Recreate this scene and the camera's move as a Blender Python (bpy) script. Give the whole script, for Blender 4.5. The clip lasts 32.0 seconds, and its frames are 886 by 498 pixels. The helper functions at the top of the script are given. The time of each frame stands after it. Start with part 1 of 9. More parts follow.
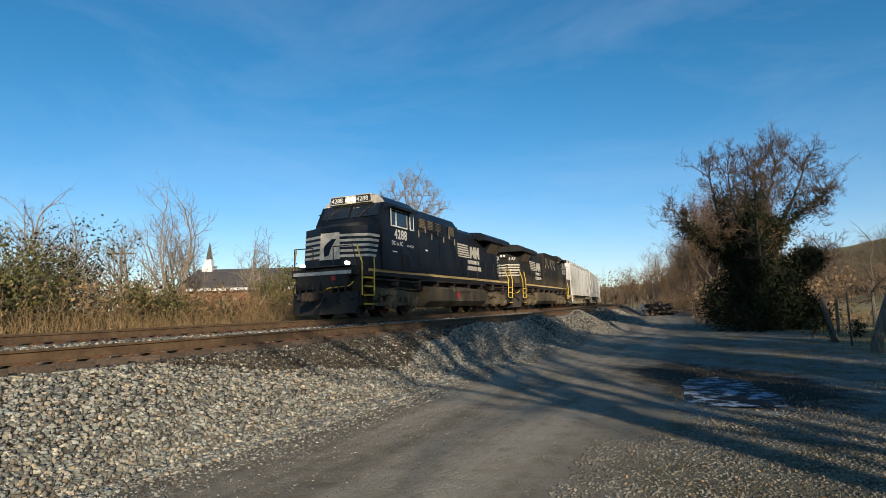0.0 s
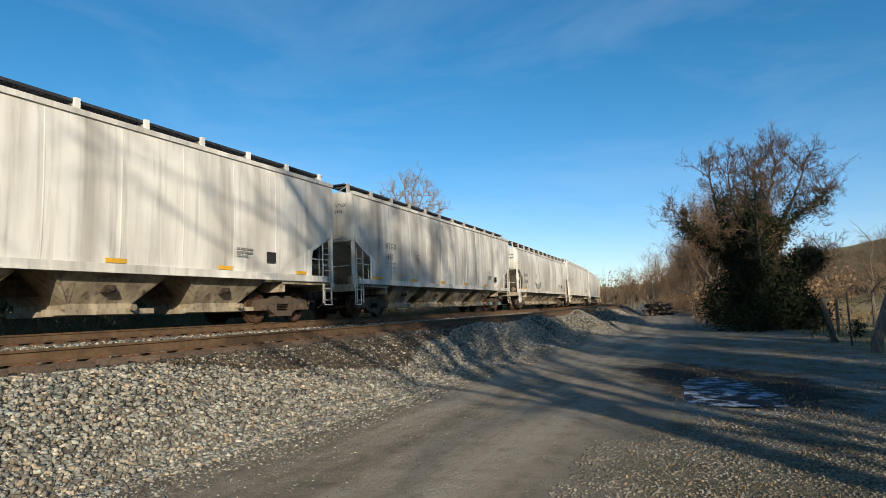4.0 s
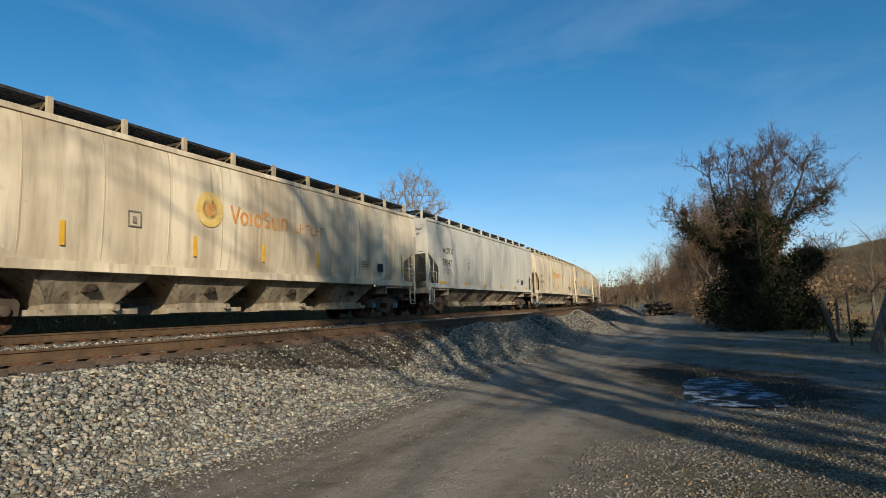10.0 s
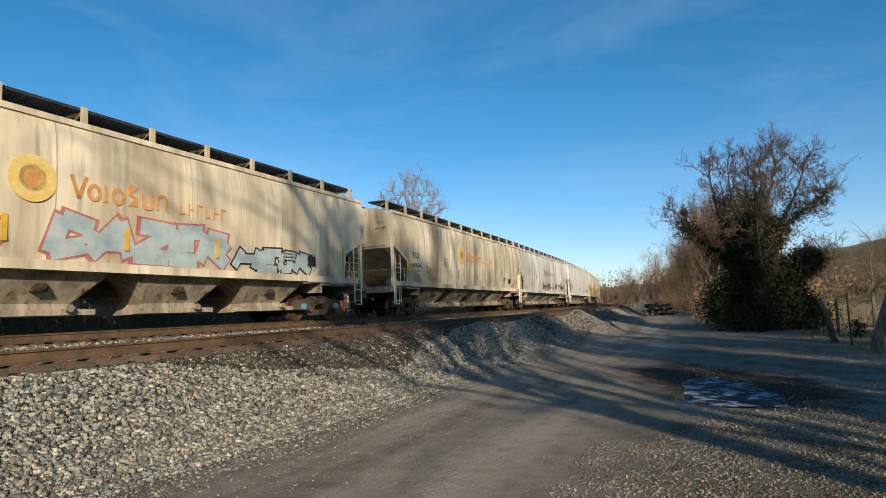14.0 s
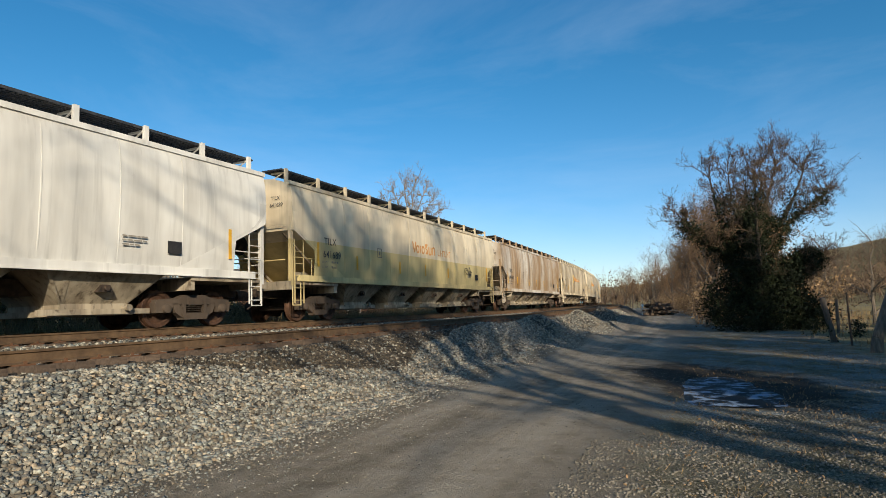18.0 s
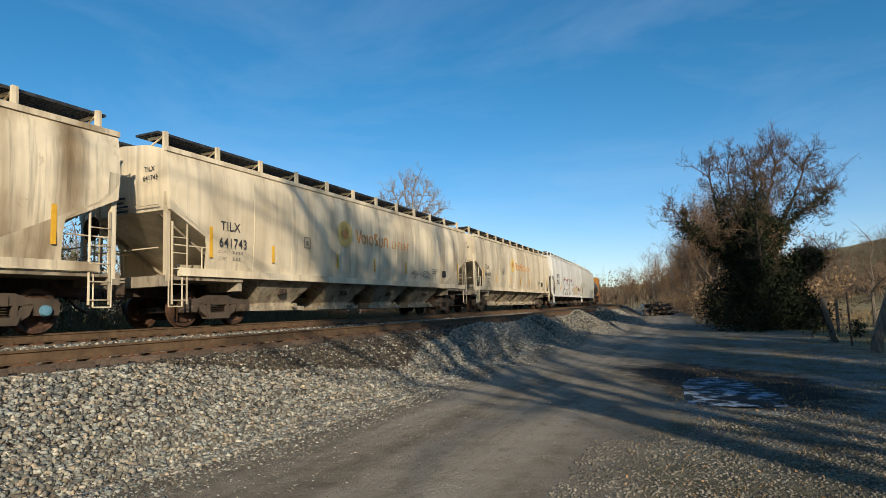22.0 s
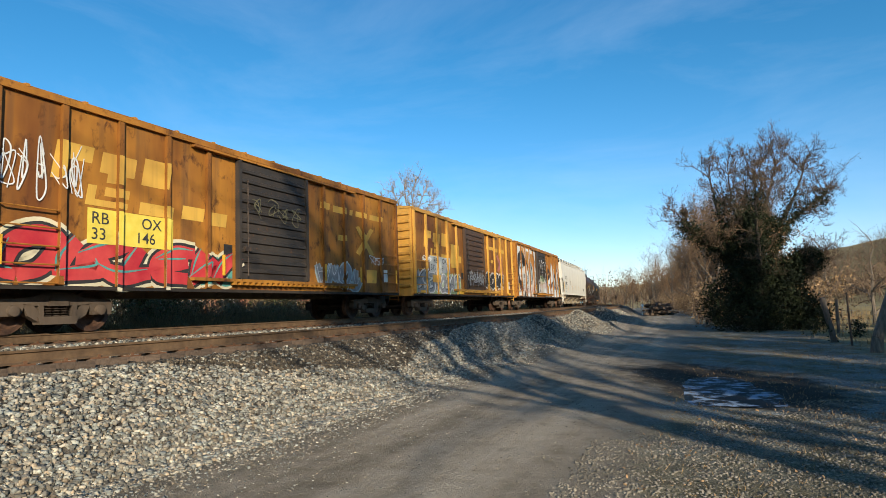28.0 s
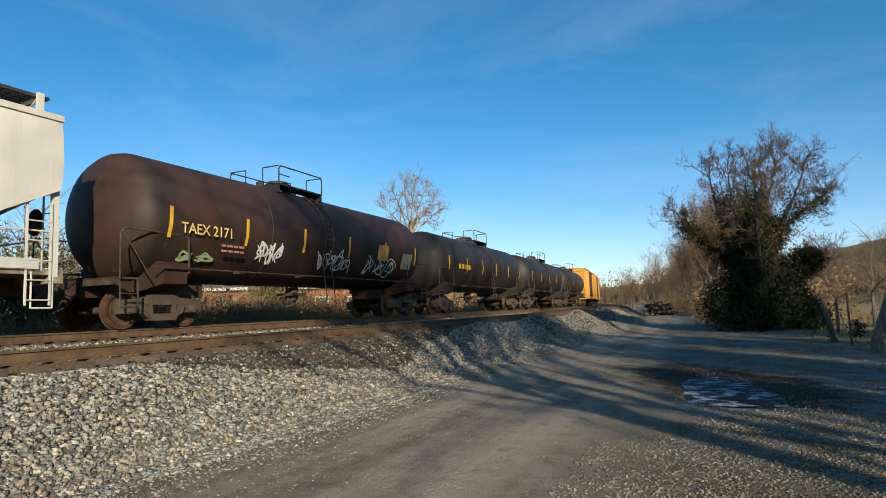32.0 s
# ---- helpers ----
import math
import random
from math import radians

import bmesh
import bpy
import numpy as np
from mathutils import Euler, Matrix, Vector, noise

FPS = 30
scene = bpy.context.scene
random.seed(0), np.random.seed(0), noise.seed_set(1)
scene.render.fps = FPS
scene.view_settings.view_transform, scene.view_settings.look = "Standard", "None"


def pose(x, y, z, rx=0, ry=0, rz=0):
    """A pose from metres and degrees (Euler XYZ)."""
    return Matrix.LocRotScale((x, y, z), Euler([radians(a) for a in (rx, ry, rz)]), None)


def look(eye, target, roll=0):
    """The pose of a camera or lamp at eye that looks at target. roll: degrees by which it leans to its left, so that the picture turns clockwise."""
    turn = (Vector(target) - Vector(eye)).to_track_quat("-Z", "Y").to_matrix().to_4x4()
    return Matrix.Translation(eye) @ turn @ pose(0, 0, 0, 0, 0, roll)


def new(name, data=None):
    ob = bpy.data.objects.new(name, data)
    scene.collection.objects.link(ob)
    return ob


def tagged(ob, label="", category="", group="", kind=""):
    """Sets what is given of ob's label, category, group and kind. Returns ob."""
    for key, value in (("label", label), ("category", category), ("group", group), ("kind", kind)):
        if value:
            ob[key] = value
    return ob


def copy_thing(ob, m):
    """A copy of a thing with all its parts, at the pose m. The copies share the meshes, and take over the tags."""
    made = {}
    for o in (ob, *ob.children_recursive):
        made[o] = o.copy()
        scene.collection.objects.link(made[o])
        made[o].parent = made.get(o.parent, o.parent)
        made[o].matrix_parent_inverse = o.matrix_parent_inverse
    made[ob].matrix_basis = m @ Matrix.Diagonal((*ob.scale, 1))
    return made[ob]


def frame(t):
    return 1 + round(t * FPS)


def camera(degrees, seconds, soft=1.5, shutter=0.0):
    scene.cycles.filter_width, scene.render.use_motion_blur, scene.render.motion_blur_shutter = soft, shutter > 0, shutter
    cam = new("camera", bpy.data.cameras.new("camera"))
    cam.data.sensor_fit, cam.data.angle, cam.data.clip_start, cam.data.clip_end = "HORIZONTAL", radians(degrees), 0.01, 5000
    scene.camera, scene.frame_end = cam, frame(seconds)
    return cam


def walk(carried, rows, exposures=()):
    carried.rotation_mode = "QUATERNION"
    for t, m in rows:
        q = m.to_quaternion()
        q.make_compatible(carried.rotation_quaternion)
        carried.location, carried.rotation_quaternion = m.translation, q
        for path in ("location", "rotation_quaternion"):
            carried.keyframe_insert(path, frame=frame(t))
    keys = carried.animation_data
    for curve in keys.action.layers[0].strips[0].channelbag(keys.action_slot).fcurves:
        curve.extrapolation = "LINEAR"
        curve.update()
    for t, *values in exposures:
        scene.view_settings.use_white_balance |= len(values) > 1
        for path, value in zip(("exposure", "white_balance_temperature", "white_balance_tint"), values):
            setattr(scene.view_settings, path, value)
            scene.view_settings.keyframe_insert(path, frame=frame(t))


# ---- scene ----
# ---------------------------------------------------------------- camera
cam = camera(73.1036, 32.0, soft=0.7)
EYE_Z = 1.6
CAMERA_POSE = pose(0, 0, EYE_Z, 90 + 6.458, 0, 0) @ pose(0, 0, 0, 0, 0, -1.215)
walk(cam, [(0.0, CAMERA_POSE), (32.0, CAMERA_POSE)], exposures=[(0.0, 0.2), (1.0, 0.62), (2.0, 0.62), (3.0, 0.45), (6.0, 0.18), (8.0, 0.08), (10.0, 0.08), (13.0, 0.24), (20.0, 0.24), (24.6, 0.14), (26.0, 0.2), (28.0, 0.56), (29.0, 0.52), (30.0, 0.36), (31.0, 0.28), (32.0, 0.36)])

# ---------------------------------------------------------------- light
SUN_AZ = radians(164.0)      # clockwise from +y (the view), so behind the camera and to its right
SUN_EL = radians(19.0)
world = bpy.data.worlds.new("sky")
scene.world = world
world.use_nodes = True
wn = world.node_tree.nodes
wl = world.node_tree.links
sky = wn.new("ShaderNodeTexSky")
sky.sky_type = "NISHITA"
sky.sun_disc = False
sky.sun_elevation = SUN_EL
sky.sun_rotation = SUN_AZ
sky.air_density = 1.0
sky.dust_density = 0.4
sky.ozone_density = 2.5
wn["Background"].inputs[1].default_value = 0.115
# thin cirrus drawn across the whole sky
wtc = wn.new("ShaderNodeTexCoord")
wmap = wn.new("ShaderNodeMapping")
wmap.inputs["Scale"].default_value = (1.1, 1.1, 4.0)
wmap.inputs["Rotation"].default_value = (0.35, 0.12, 0.3)
wnoise = wn.new("ShaderNodeTexNoise")
wnoise.inputs["Scale"].default_value = 1.6
wnoise.inputs["Detail"].default_value = 7
wnoise.inputs["Roughness"].default_value = 0.62
wnoise.inputs["Distortion"].default_value = 0.6
wramp = wn.new("ShaderNodeValToRGB")
wramp.color_ramp.elements[0].position = 0.44
wramp.color_ramp.elements[0].color = (0, 0, 0, 1)
wramp.color_ramp.elements[1].position = 0.8
wramp.color_ramp.elements[1].color = (0.12, 0.12, 0.12, 1)
wmix = wn.new("ShaderNodeMix")
wmix.data_type = "RGBA"
wl.new(wtc.outputs["Generated"], wmap.inputs["Vector"])
wl.new(wmap.outputs["Vector"], wnoise.inputs["Vector"])
wl.new(wnoise.outputs["Fac"], wramp.inputs["Fac"])
wl.new(wramp.outputs["Color"], wmix.inputs["Factor"])
whsv = wn.new("ShaderNodeHueSaturation")
whsv.inputs["Saturation"].default_value = 1.3
# the blue deepens with the height over the horizon
wsep = wn.new("ShaderNodeSeparateXYZ")
wgrad = wn.new("ShaderNodeMapRange")
wgrad.interpolation_type = "SMOOTHSTEP"
wgrad.inputs["From Min"].default_value, wgrad.inputs["From Max"].default_value = 0.0, 0.42
wtone = wn.new("ShaderNodeMix")
wtone.data_type = "RGBA"
wtone.inputs["A"].default_value = (1.02, 0.98, 1.12, 1)
wtone.inputs["B"].default_value = (0.66, 1.0, 1.0, 1)
wtint = wn.new("ShaderNodeMix")
wtint.data_type, wtint.blend_type = "RGBA", "MULTIPLY"
wtint.inputs["Factor"].default_value = 1.0
wl.new(wtc.outputs["Generated"], wsep.inputs[0])
wl.new(wsep.outputs["Z"], wgrad.inputs["Value"])
wl.new(wgrad.outputs["Result"], wtone.inputs["Factor"])
wl.new(wtone.outputs["Result"], wtint.inputs["B"])
wl.new(sky.outputs["Color"], whsv.inputs["Color"])
wl.new(whsv.outputs["Color"], wtint.inputs["A"])
wl.new(wtint.outputs["Result"], wmix.inputs["A"])
wmix.inputs["B"].default_value = (6.5, 7.2, 8.2, 1)
wl.new(wmix.outputs["Result"], wn["Background"].inputs["Color"])

sun_data = bpy.data.lights.new("sun", "SUN")
sun_data.energy = 5.0
sun_data.angle = radians(0.55)
sun_data.color = (1.0, 0.86, 0.66)
sun = new("sun", sun_data)
SUN_DIR = Vector((math.sin(SUN_AZ) * math.cos(SUN_EL), math.cos(SUN_AZ) * math.cos(SUN_EL), math.sin(SUN_EL)))
sun.matrix_world = look(SUN_DIR * 200, (0, 0, 0))


# ---------------------------------------------------------------- materials
def mat(name, c1, c2=None, scale=6.0, rough=0.8, metal=0.0, bump=0.0, bump_scale=40.0, stretch=(1, 1, 1), c3=None, pos=(0.35, 0.65),
        random_amount=0.0, island=0.0, spec=0.5, detail=6.0):
    """Two or three colours mixed by noise of real-world size, with a fine relief."""
    m = bpy.data.materials.new(name)
    m.use_nodes = True
    n, l = m.node_tree.nodes, m.node_tree.links
    b = n["Principled BSDF"]
    b.inputs["Roughness"].default_value = rough
    b.inputs["Metallic"].default_value = metal
    b.inputs["Specular IOR Level"].default_value = spec
    tc = n.new("ShaderNodeTexCoord")
    mp = n.new("ShaderNodeMapping")
    mp.inputs["Scale"].default_value = stretch
    l.new(tc.outputs["Object"], mp.inputs["Vector"])
    nz = n.new("ShaderNodeTexNoise")
    nz.inputs["Scale"].default_value = scale
    nz.inputs["Detail"].default_value = detail
    nz.inputs["Roughness"].default_value = 0.62
    l.new(mp.outputs["Vector"], nz.inputs["Vector"])
    rp = n.new("ShaderNodeValToRGB")
    rp.color_ramp.elements[0].position, rp.color_ramp.elements[1].position = pos
    rp.color_ramp.elements[0].color = (*c1, 1)
    rp.color_ramp.elements[1].color = (*(c2 or c1), 1)
    if c3:
        e = rp.color_ramp.elements.new(0.5 * (pos[0] + pos[1]))
        e.color = (*c3, 1)
    l.new(nz.outputs["Fac"], rp.inputs["Fac"])
    out = rp.outputs["Color"]
    if random_amount or island:
        hsv = n.new("ShaderNodeHueSaturation")
        mr = n.new("ShaderNodeMapRange")
        amount = random_amount or island
        mr.inputs["To Min"].default_value, mr.inputs["To Max"].default_value = 1 - amount, 1 + amount
        if island:
            l.new(n.new("ShaderNodeNewGeometry").outputs["Random Per Island"], mr.inputs["Value"])
        else:
            l.new(n.new("ShaderNodeObjectInfo").outputs["Random"], mr.inputs["Value"])
        l.new(mr.outputs["Result"], hsv.inputs["Value"])
        l.new(out, hsv.inputs["Color"])
        out = hsv.outputs["Color"]
    l.new(out, b.inputs["Base Color"])
    if bump:
        n2 = n.new("ShaderNodeTexNoise")
        n2.inputs["Scale"].default_value = bump_scale
        n2.inputs["Detail"].default_value = 5
        l.new(tc.outputs["Object"], n2.inputs["Vector"])
        bp = n.new("ShaderNodeBump")
        bp.inputs["Strength"].default_value = bump
        bp.inputs["Distance"].default_value = 0.02
        l.new(n2.outputs["Fac"], bp.inputs["Height"])
        l.new(bp.outputs["Normal"], b.inputs["Normal"])
    return m


def paint(name, base, dirt, amount=0.5, rust=(0.16, 0.07, 0.03), rust_amount=0.1, seed=0.0, rough=0.55, streak=1.6, low=None, low_z=2.2, grime=(0.05, 0.042, 0.035), relief=0.14, fine=0.4, dust=None, spec=0.3):
    """Weathered paint of a railway car: run-down streaks, blotches, rust specks; optionally another colour on the lower side."""
    m = bpy.data.materials.new(name)
    m.use_nodes = True
    n, l = m.node_tree.nodes, m.node_tree.links
    b = n["Principled BSDF"]
    b.inputs["Roughness"].default_value = rough
    b.inputs["Specular IOR Level"].default_value = spec
    tc = n.new("ShaderNodeTexCoord")

    def layer(scale, detail, lo, hi, sc=1.0, dist=0.0):
        mp = n.new("ShaderNodeMapping")
        mp.inputs["Scale"].default_value = scale
        mp.inputs["Location"].default_value = (seed * 7.3, seed * 3.1, seed * 5.7)
        l.new(tc.outputs["Object"], mp.inputs["Vector"])
        z = n.new("ShaderNodeTexNoise")
        z.inputs["Scale"].default_value = sc
        z.inputs["Detail"].default_value = detail
        z.inputs["Roughness"].default_value = 0.6
        z.inputs["Distortion"].default_value = dist
        l.new(mp.outputs["Vector"], z.inputs["Vector"])
        r = n.new("ShaderNodeMapRange")
        r.inputs["From Min"].default_value, r.inputs["From Max"].default_value = lo, hi
        l.new(z.outputs["Fac"], r.inputs["Value"])
        return r.outputs["Result"]

    def mixed(fac, a, c, gain=1.0):
        x = n.new("ShaderNodeMix")
        x.data_type = "RGBA"
        g = n.new("ShaderNodeMath")
        g.operation = "MULTIPLY"
        g.use_clamp = True
        l.new(fac, g.inputs[0])
        g.inputs[1].default_value = gain
        l.new(g.outputs[0], x.inputs["Factor"])
        if isinstance(a, tuple):
            x.inputs["A"].default_value = (*a, 1)
        else:
            l.new(a, x.inputs["A"])
        x.inputs["B"].default_value = (*c, 1)
        return x.outputs["Result"]
    col = base
    if low:
        sp = n.new("ShaderNodeSeparateXYZ")
        l.new(tc.outputs["Object"], sp.inputs[0])
        lt = n.new("ShaderNodeMath")
        lt.operation = "LESS_THAN"
        l.new(sp.outputs["Z"], lt.inputs[0])
        lt.inputs[1].default_value = low_z
        col = mixed(lt.outputs[0], base, low)
    col = mixed(layer((streak * 0.7, streak * 0.7, 0.10), 5, 0.42, 0.70), col, dirt, amount * 0.85)
    col = mixed(layer((streak * 3.3, streak * 3.3, 0.22), 5, 0.52, 0.75), col, grime, amount * fine * 1.4)
    col = mixed(layer((0.35, 0.35, 0.3), 4, 0.45, 0.75), col, dirt, amount * 0.8)
    col = mixed(layer((5, 5, 3.0), 8, 0.66 - 0.12 * rust_amount, 0.72, dist=0.4), col, rust, min(1.0, rust_amount * 2.5))
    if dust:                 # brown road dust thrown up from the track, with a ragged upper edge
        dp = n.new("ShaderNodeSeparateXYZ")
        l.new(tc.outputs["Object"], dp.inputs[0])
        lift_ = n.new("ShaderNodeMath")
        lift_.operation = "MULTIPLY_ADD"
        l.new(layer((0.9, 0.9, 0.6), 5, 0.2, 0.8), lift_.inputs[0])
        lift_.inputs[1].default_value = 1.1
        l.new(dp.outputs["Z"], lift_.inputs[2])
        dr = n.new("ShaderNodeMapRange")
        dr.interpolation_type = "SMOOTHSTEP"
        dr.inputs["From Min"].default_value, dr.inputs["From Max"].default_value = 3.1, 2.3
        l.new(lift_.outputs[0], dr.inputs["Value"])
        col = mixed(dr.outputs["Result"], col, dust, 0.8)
    l.new(col, b.inputs["Base Color"])
    bp = n.new("ShaderNodeBump")
    bp.inputs["Strength"].default_value = relief
    bp.inputs["Distance"].default_value = 0.03
    l.new(layer((1.1, 1.1, 0.5), 3, 0.2, 0.8), bp.inputs["Height"])
    l.new(bp.outputs["Normal"], b.inputs["Normal"])
    return m


def glow(name, colour, strength):
    m = bpy.data.materials.new(name)
    m.use_nodes = True
    b = m.node_tree.nodes["Principled BSDF"]
    b.inputs["Base Color"].default_value = (*colour, 1)
    b.inputs["Emission Color"].default_value = (*colour, 1)
    b.inputs["Emission Strength"].default_value = strength
    return m


M_RAIL = mat("rail_rust", (0.085, 0.052, 0.028), (0.155, 0.098, 0.052), 3.0, 0.75, 0.2, 0.3, 60, (0.4, 2, 2))
M_TIE = mat("tie_wood", (0.05, 0.034, 0.024), (0.12, 0.085, 0.06), 5, 0.9, 0, 0.5, 30, (0.6, 3, 3), random_amount=0.35)
M_PLATE = mat("tie_plate_rust", (0.10, 0.045, 0.022), (0.16, 0.08, 0.04), 8, 0.85, 0.2)
M_STONE = mat("ballast_stone", (0.11, 0.106, 0.097), (0.36, 0.325, 0.27), 9, 0.9, 0, 0.5, 50, c3=(0.225, 0.21, 0.18), island=0.55)
stone_nodes, stone_links = M_STONE.node_tree.nodes, M_STONE.node_tree.links
stone_hue = stone_nodes.new("ShaderNodeValToRGB")      # a stone is grey, blue-grey, tan, brown or nearly black
stone_hue.color_ramp.interpolation = "CONSTANT"
for stone_i, (stone_p, stone_c) in enumerate(((0.0, (0.85, 0.95, 0.98)), (0.25, (1.05, 0.99, 0.88)), (0.45, (0.95, 1.0, 0.98)), (0.66, (1.02, 0.88, 0.72)), (0.76, (0.5, 0.5, 0.5)), (0.88, (1.2, 1.19, 1.12)))):
    stone_e = stone_hue.color_ramp.elements[stone_i] if stone_i < 2 else stone_hue.color_ramp.elements.new(stone_p)
    stone_e.position, stone_e.color = stone_p, (*stone_c, 1)
stone_wave = stone_nodes.new("ShaderNodeMath")
stone_wave.operation = "PINGPONG"
stone_wave.inputs[1].default_value = 0.037
stone_gain = stone_nodes.new("ShaderNodeMath")
stone_gain.operation = "DIVIDE"
stone_gain.inputs[1].default_value = 0.037
stone_mix = stone_nodes.new("ShaderNodeMix")
stone_mix.data_type, stone_mix.blend_type = "RGBA", "MULTIPLY"
stone_mix.inputs["Factor"].default_value = 1.0
stone_links.new(stone_nodes.new("ShaderNodeNewGeometry").outputs["Random Per Island"], stone_wave.inputs[0])
stone_links.new(stone_wave.outputs[0], stone_gain.inputs[0])
stone_links.new(stone_gain.outputs[0], stone_hue.inputs["Fac"])
stone_base = stone_nodes["Principled BSDF"].inputs["Base Color"]
stone_links.new(stone_base.links[0].from_socket, stone_mix.inputs["A"])
stone_links.new(stone_hue.outputs["Color"], stone_mix.inputs["B"])
stone_links.new(stone_mix.outputs["Result"], stone_base)
M_STEEL = mat("dirty_steel", (0.026, 0.019, 0.015), (0.085, 0.058, 0.04), 6, 0.75, 0.1, 0.3, 30)
M_WHEEL = mat("wheel_steel", (0.05, 0.027, 0.018), (0.14, 0.075, 0.045), 5, 0.6, 0.4, 0.2, 30)
M_TREAD = mat("polished_steel", (0.35, 0.33, 0.30), (0.5, 0.48, 0.45), 8, 0.3, 0.9)
M_GRATE = mat("galvanised_grating", (0.022, 0.024, 0.027), (0.06, 0.063, 0.068), 10, 0.6, 0.3)
M_YELLOW = mat("yellow_reflector", (0.62, 0.33, 0.02), (0.72, 0.42, 0.04), 6, 0.5)
M_RAILYELLOW = mat("yellow_paint", (0.55, 0.34, 0.02), (0.70, 0.46, 0.05), 6, 0.55)
M_BLACKTEXT = mat("black_lettering", (0.02, 0.02, 0.02), (0.05, 0.05, 0.05), 12, 0.7)
M_WHITETEXT = mat("white_lettering", (0.55, 0.53, 0.48), (0.75, 0.73, 0.68), 9, 0.6)
M_GREYTEXT = mat("faded_lettering", (0.20, 0.18, 0.15), (0.28, 0.25, 0.20), 9, 0.7)
M_ORANGE = mat("faded_orange_lettering", (0.52, 0.22, 0.05), (0.62, 0.34, 0.13), 7, 0.7)
M_SUNYELLOW = mat("faded_yellow_emblem", (0.66, 0.44, 0.10), (0.74, 0.55, 0.22), 7, 0.7)
M_DARK = mat("dark_grille", (0.012, 0.012, 0.013), (0.03, 0.028, 0.026), 9, 0.7)
M_GLASS = mat("window_glass", (0.012, 0.016, 0.02), (0.02, 0.026, 0.03), 3, 0.06, spec=0.8)
M_BLACK = paint("black_loco_paint", (0.007, 0.010, 0.016), (0.024, 0.022, 0.02), 0.35, rust_amount=0.0, seed=1, rough=0.42, relief=0.05, spec=0.2)
M_BLACKDUST = paint("dusty_black_paint", (0.013, 0.013, 0.014), (0.06, 0.045, 0.032), 0.6, rust_amount=0.1, seed=2, rough=0.7)
M_UNDER = paint("brown_dust_underframe", (0.15, 0.115, 0.07), (0.045, 0.033, 0.024), 0.8, rust_amount=0.2, seed=3, rough=0.85)
M_TRUCK = paint("dark_truck_casting", (0.10, 0.075, 0.055), (0.022, 0.017, 0.013), 0.9, rust=(0.09, 0.045, 0.025), rust_amount=0.3, seed=9, rough=0.8, relief=0.5)
M_TANKBLACK = paint("black_tank_paint", (0.018, 0.019, 0.02), (0.05, 0.045, 0.04), 0.35, rust_amount=0.02, seed=4, rough=0.38)
M_TANKRUST = paint("rust_brown_tank", (0.026, 0.019, 0.016), (0.085, 0.034, 0.021), 0.7, rust=(0.11, 0.045, 0.022), rust_amount=0.3, seed=5, rough=0.6, streak=0.7)
M_TANKDARK = paint("dull_black_tank", (0.016, 0.016, 0.016), (0.06, 0.045, 0.035), 0.6, rust_amount=0.2, seed=6, rough=0.55, streak=0.8)
M_HEADLIGHT = glow("headlight_lens", (1.0, 0.86, 0.62), 4.0)
M_REDLENS = mat("red_lens", (0.5, 0.02, 0.03), (0.6, 0.03, 0.04), 3, 0.3)


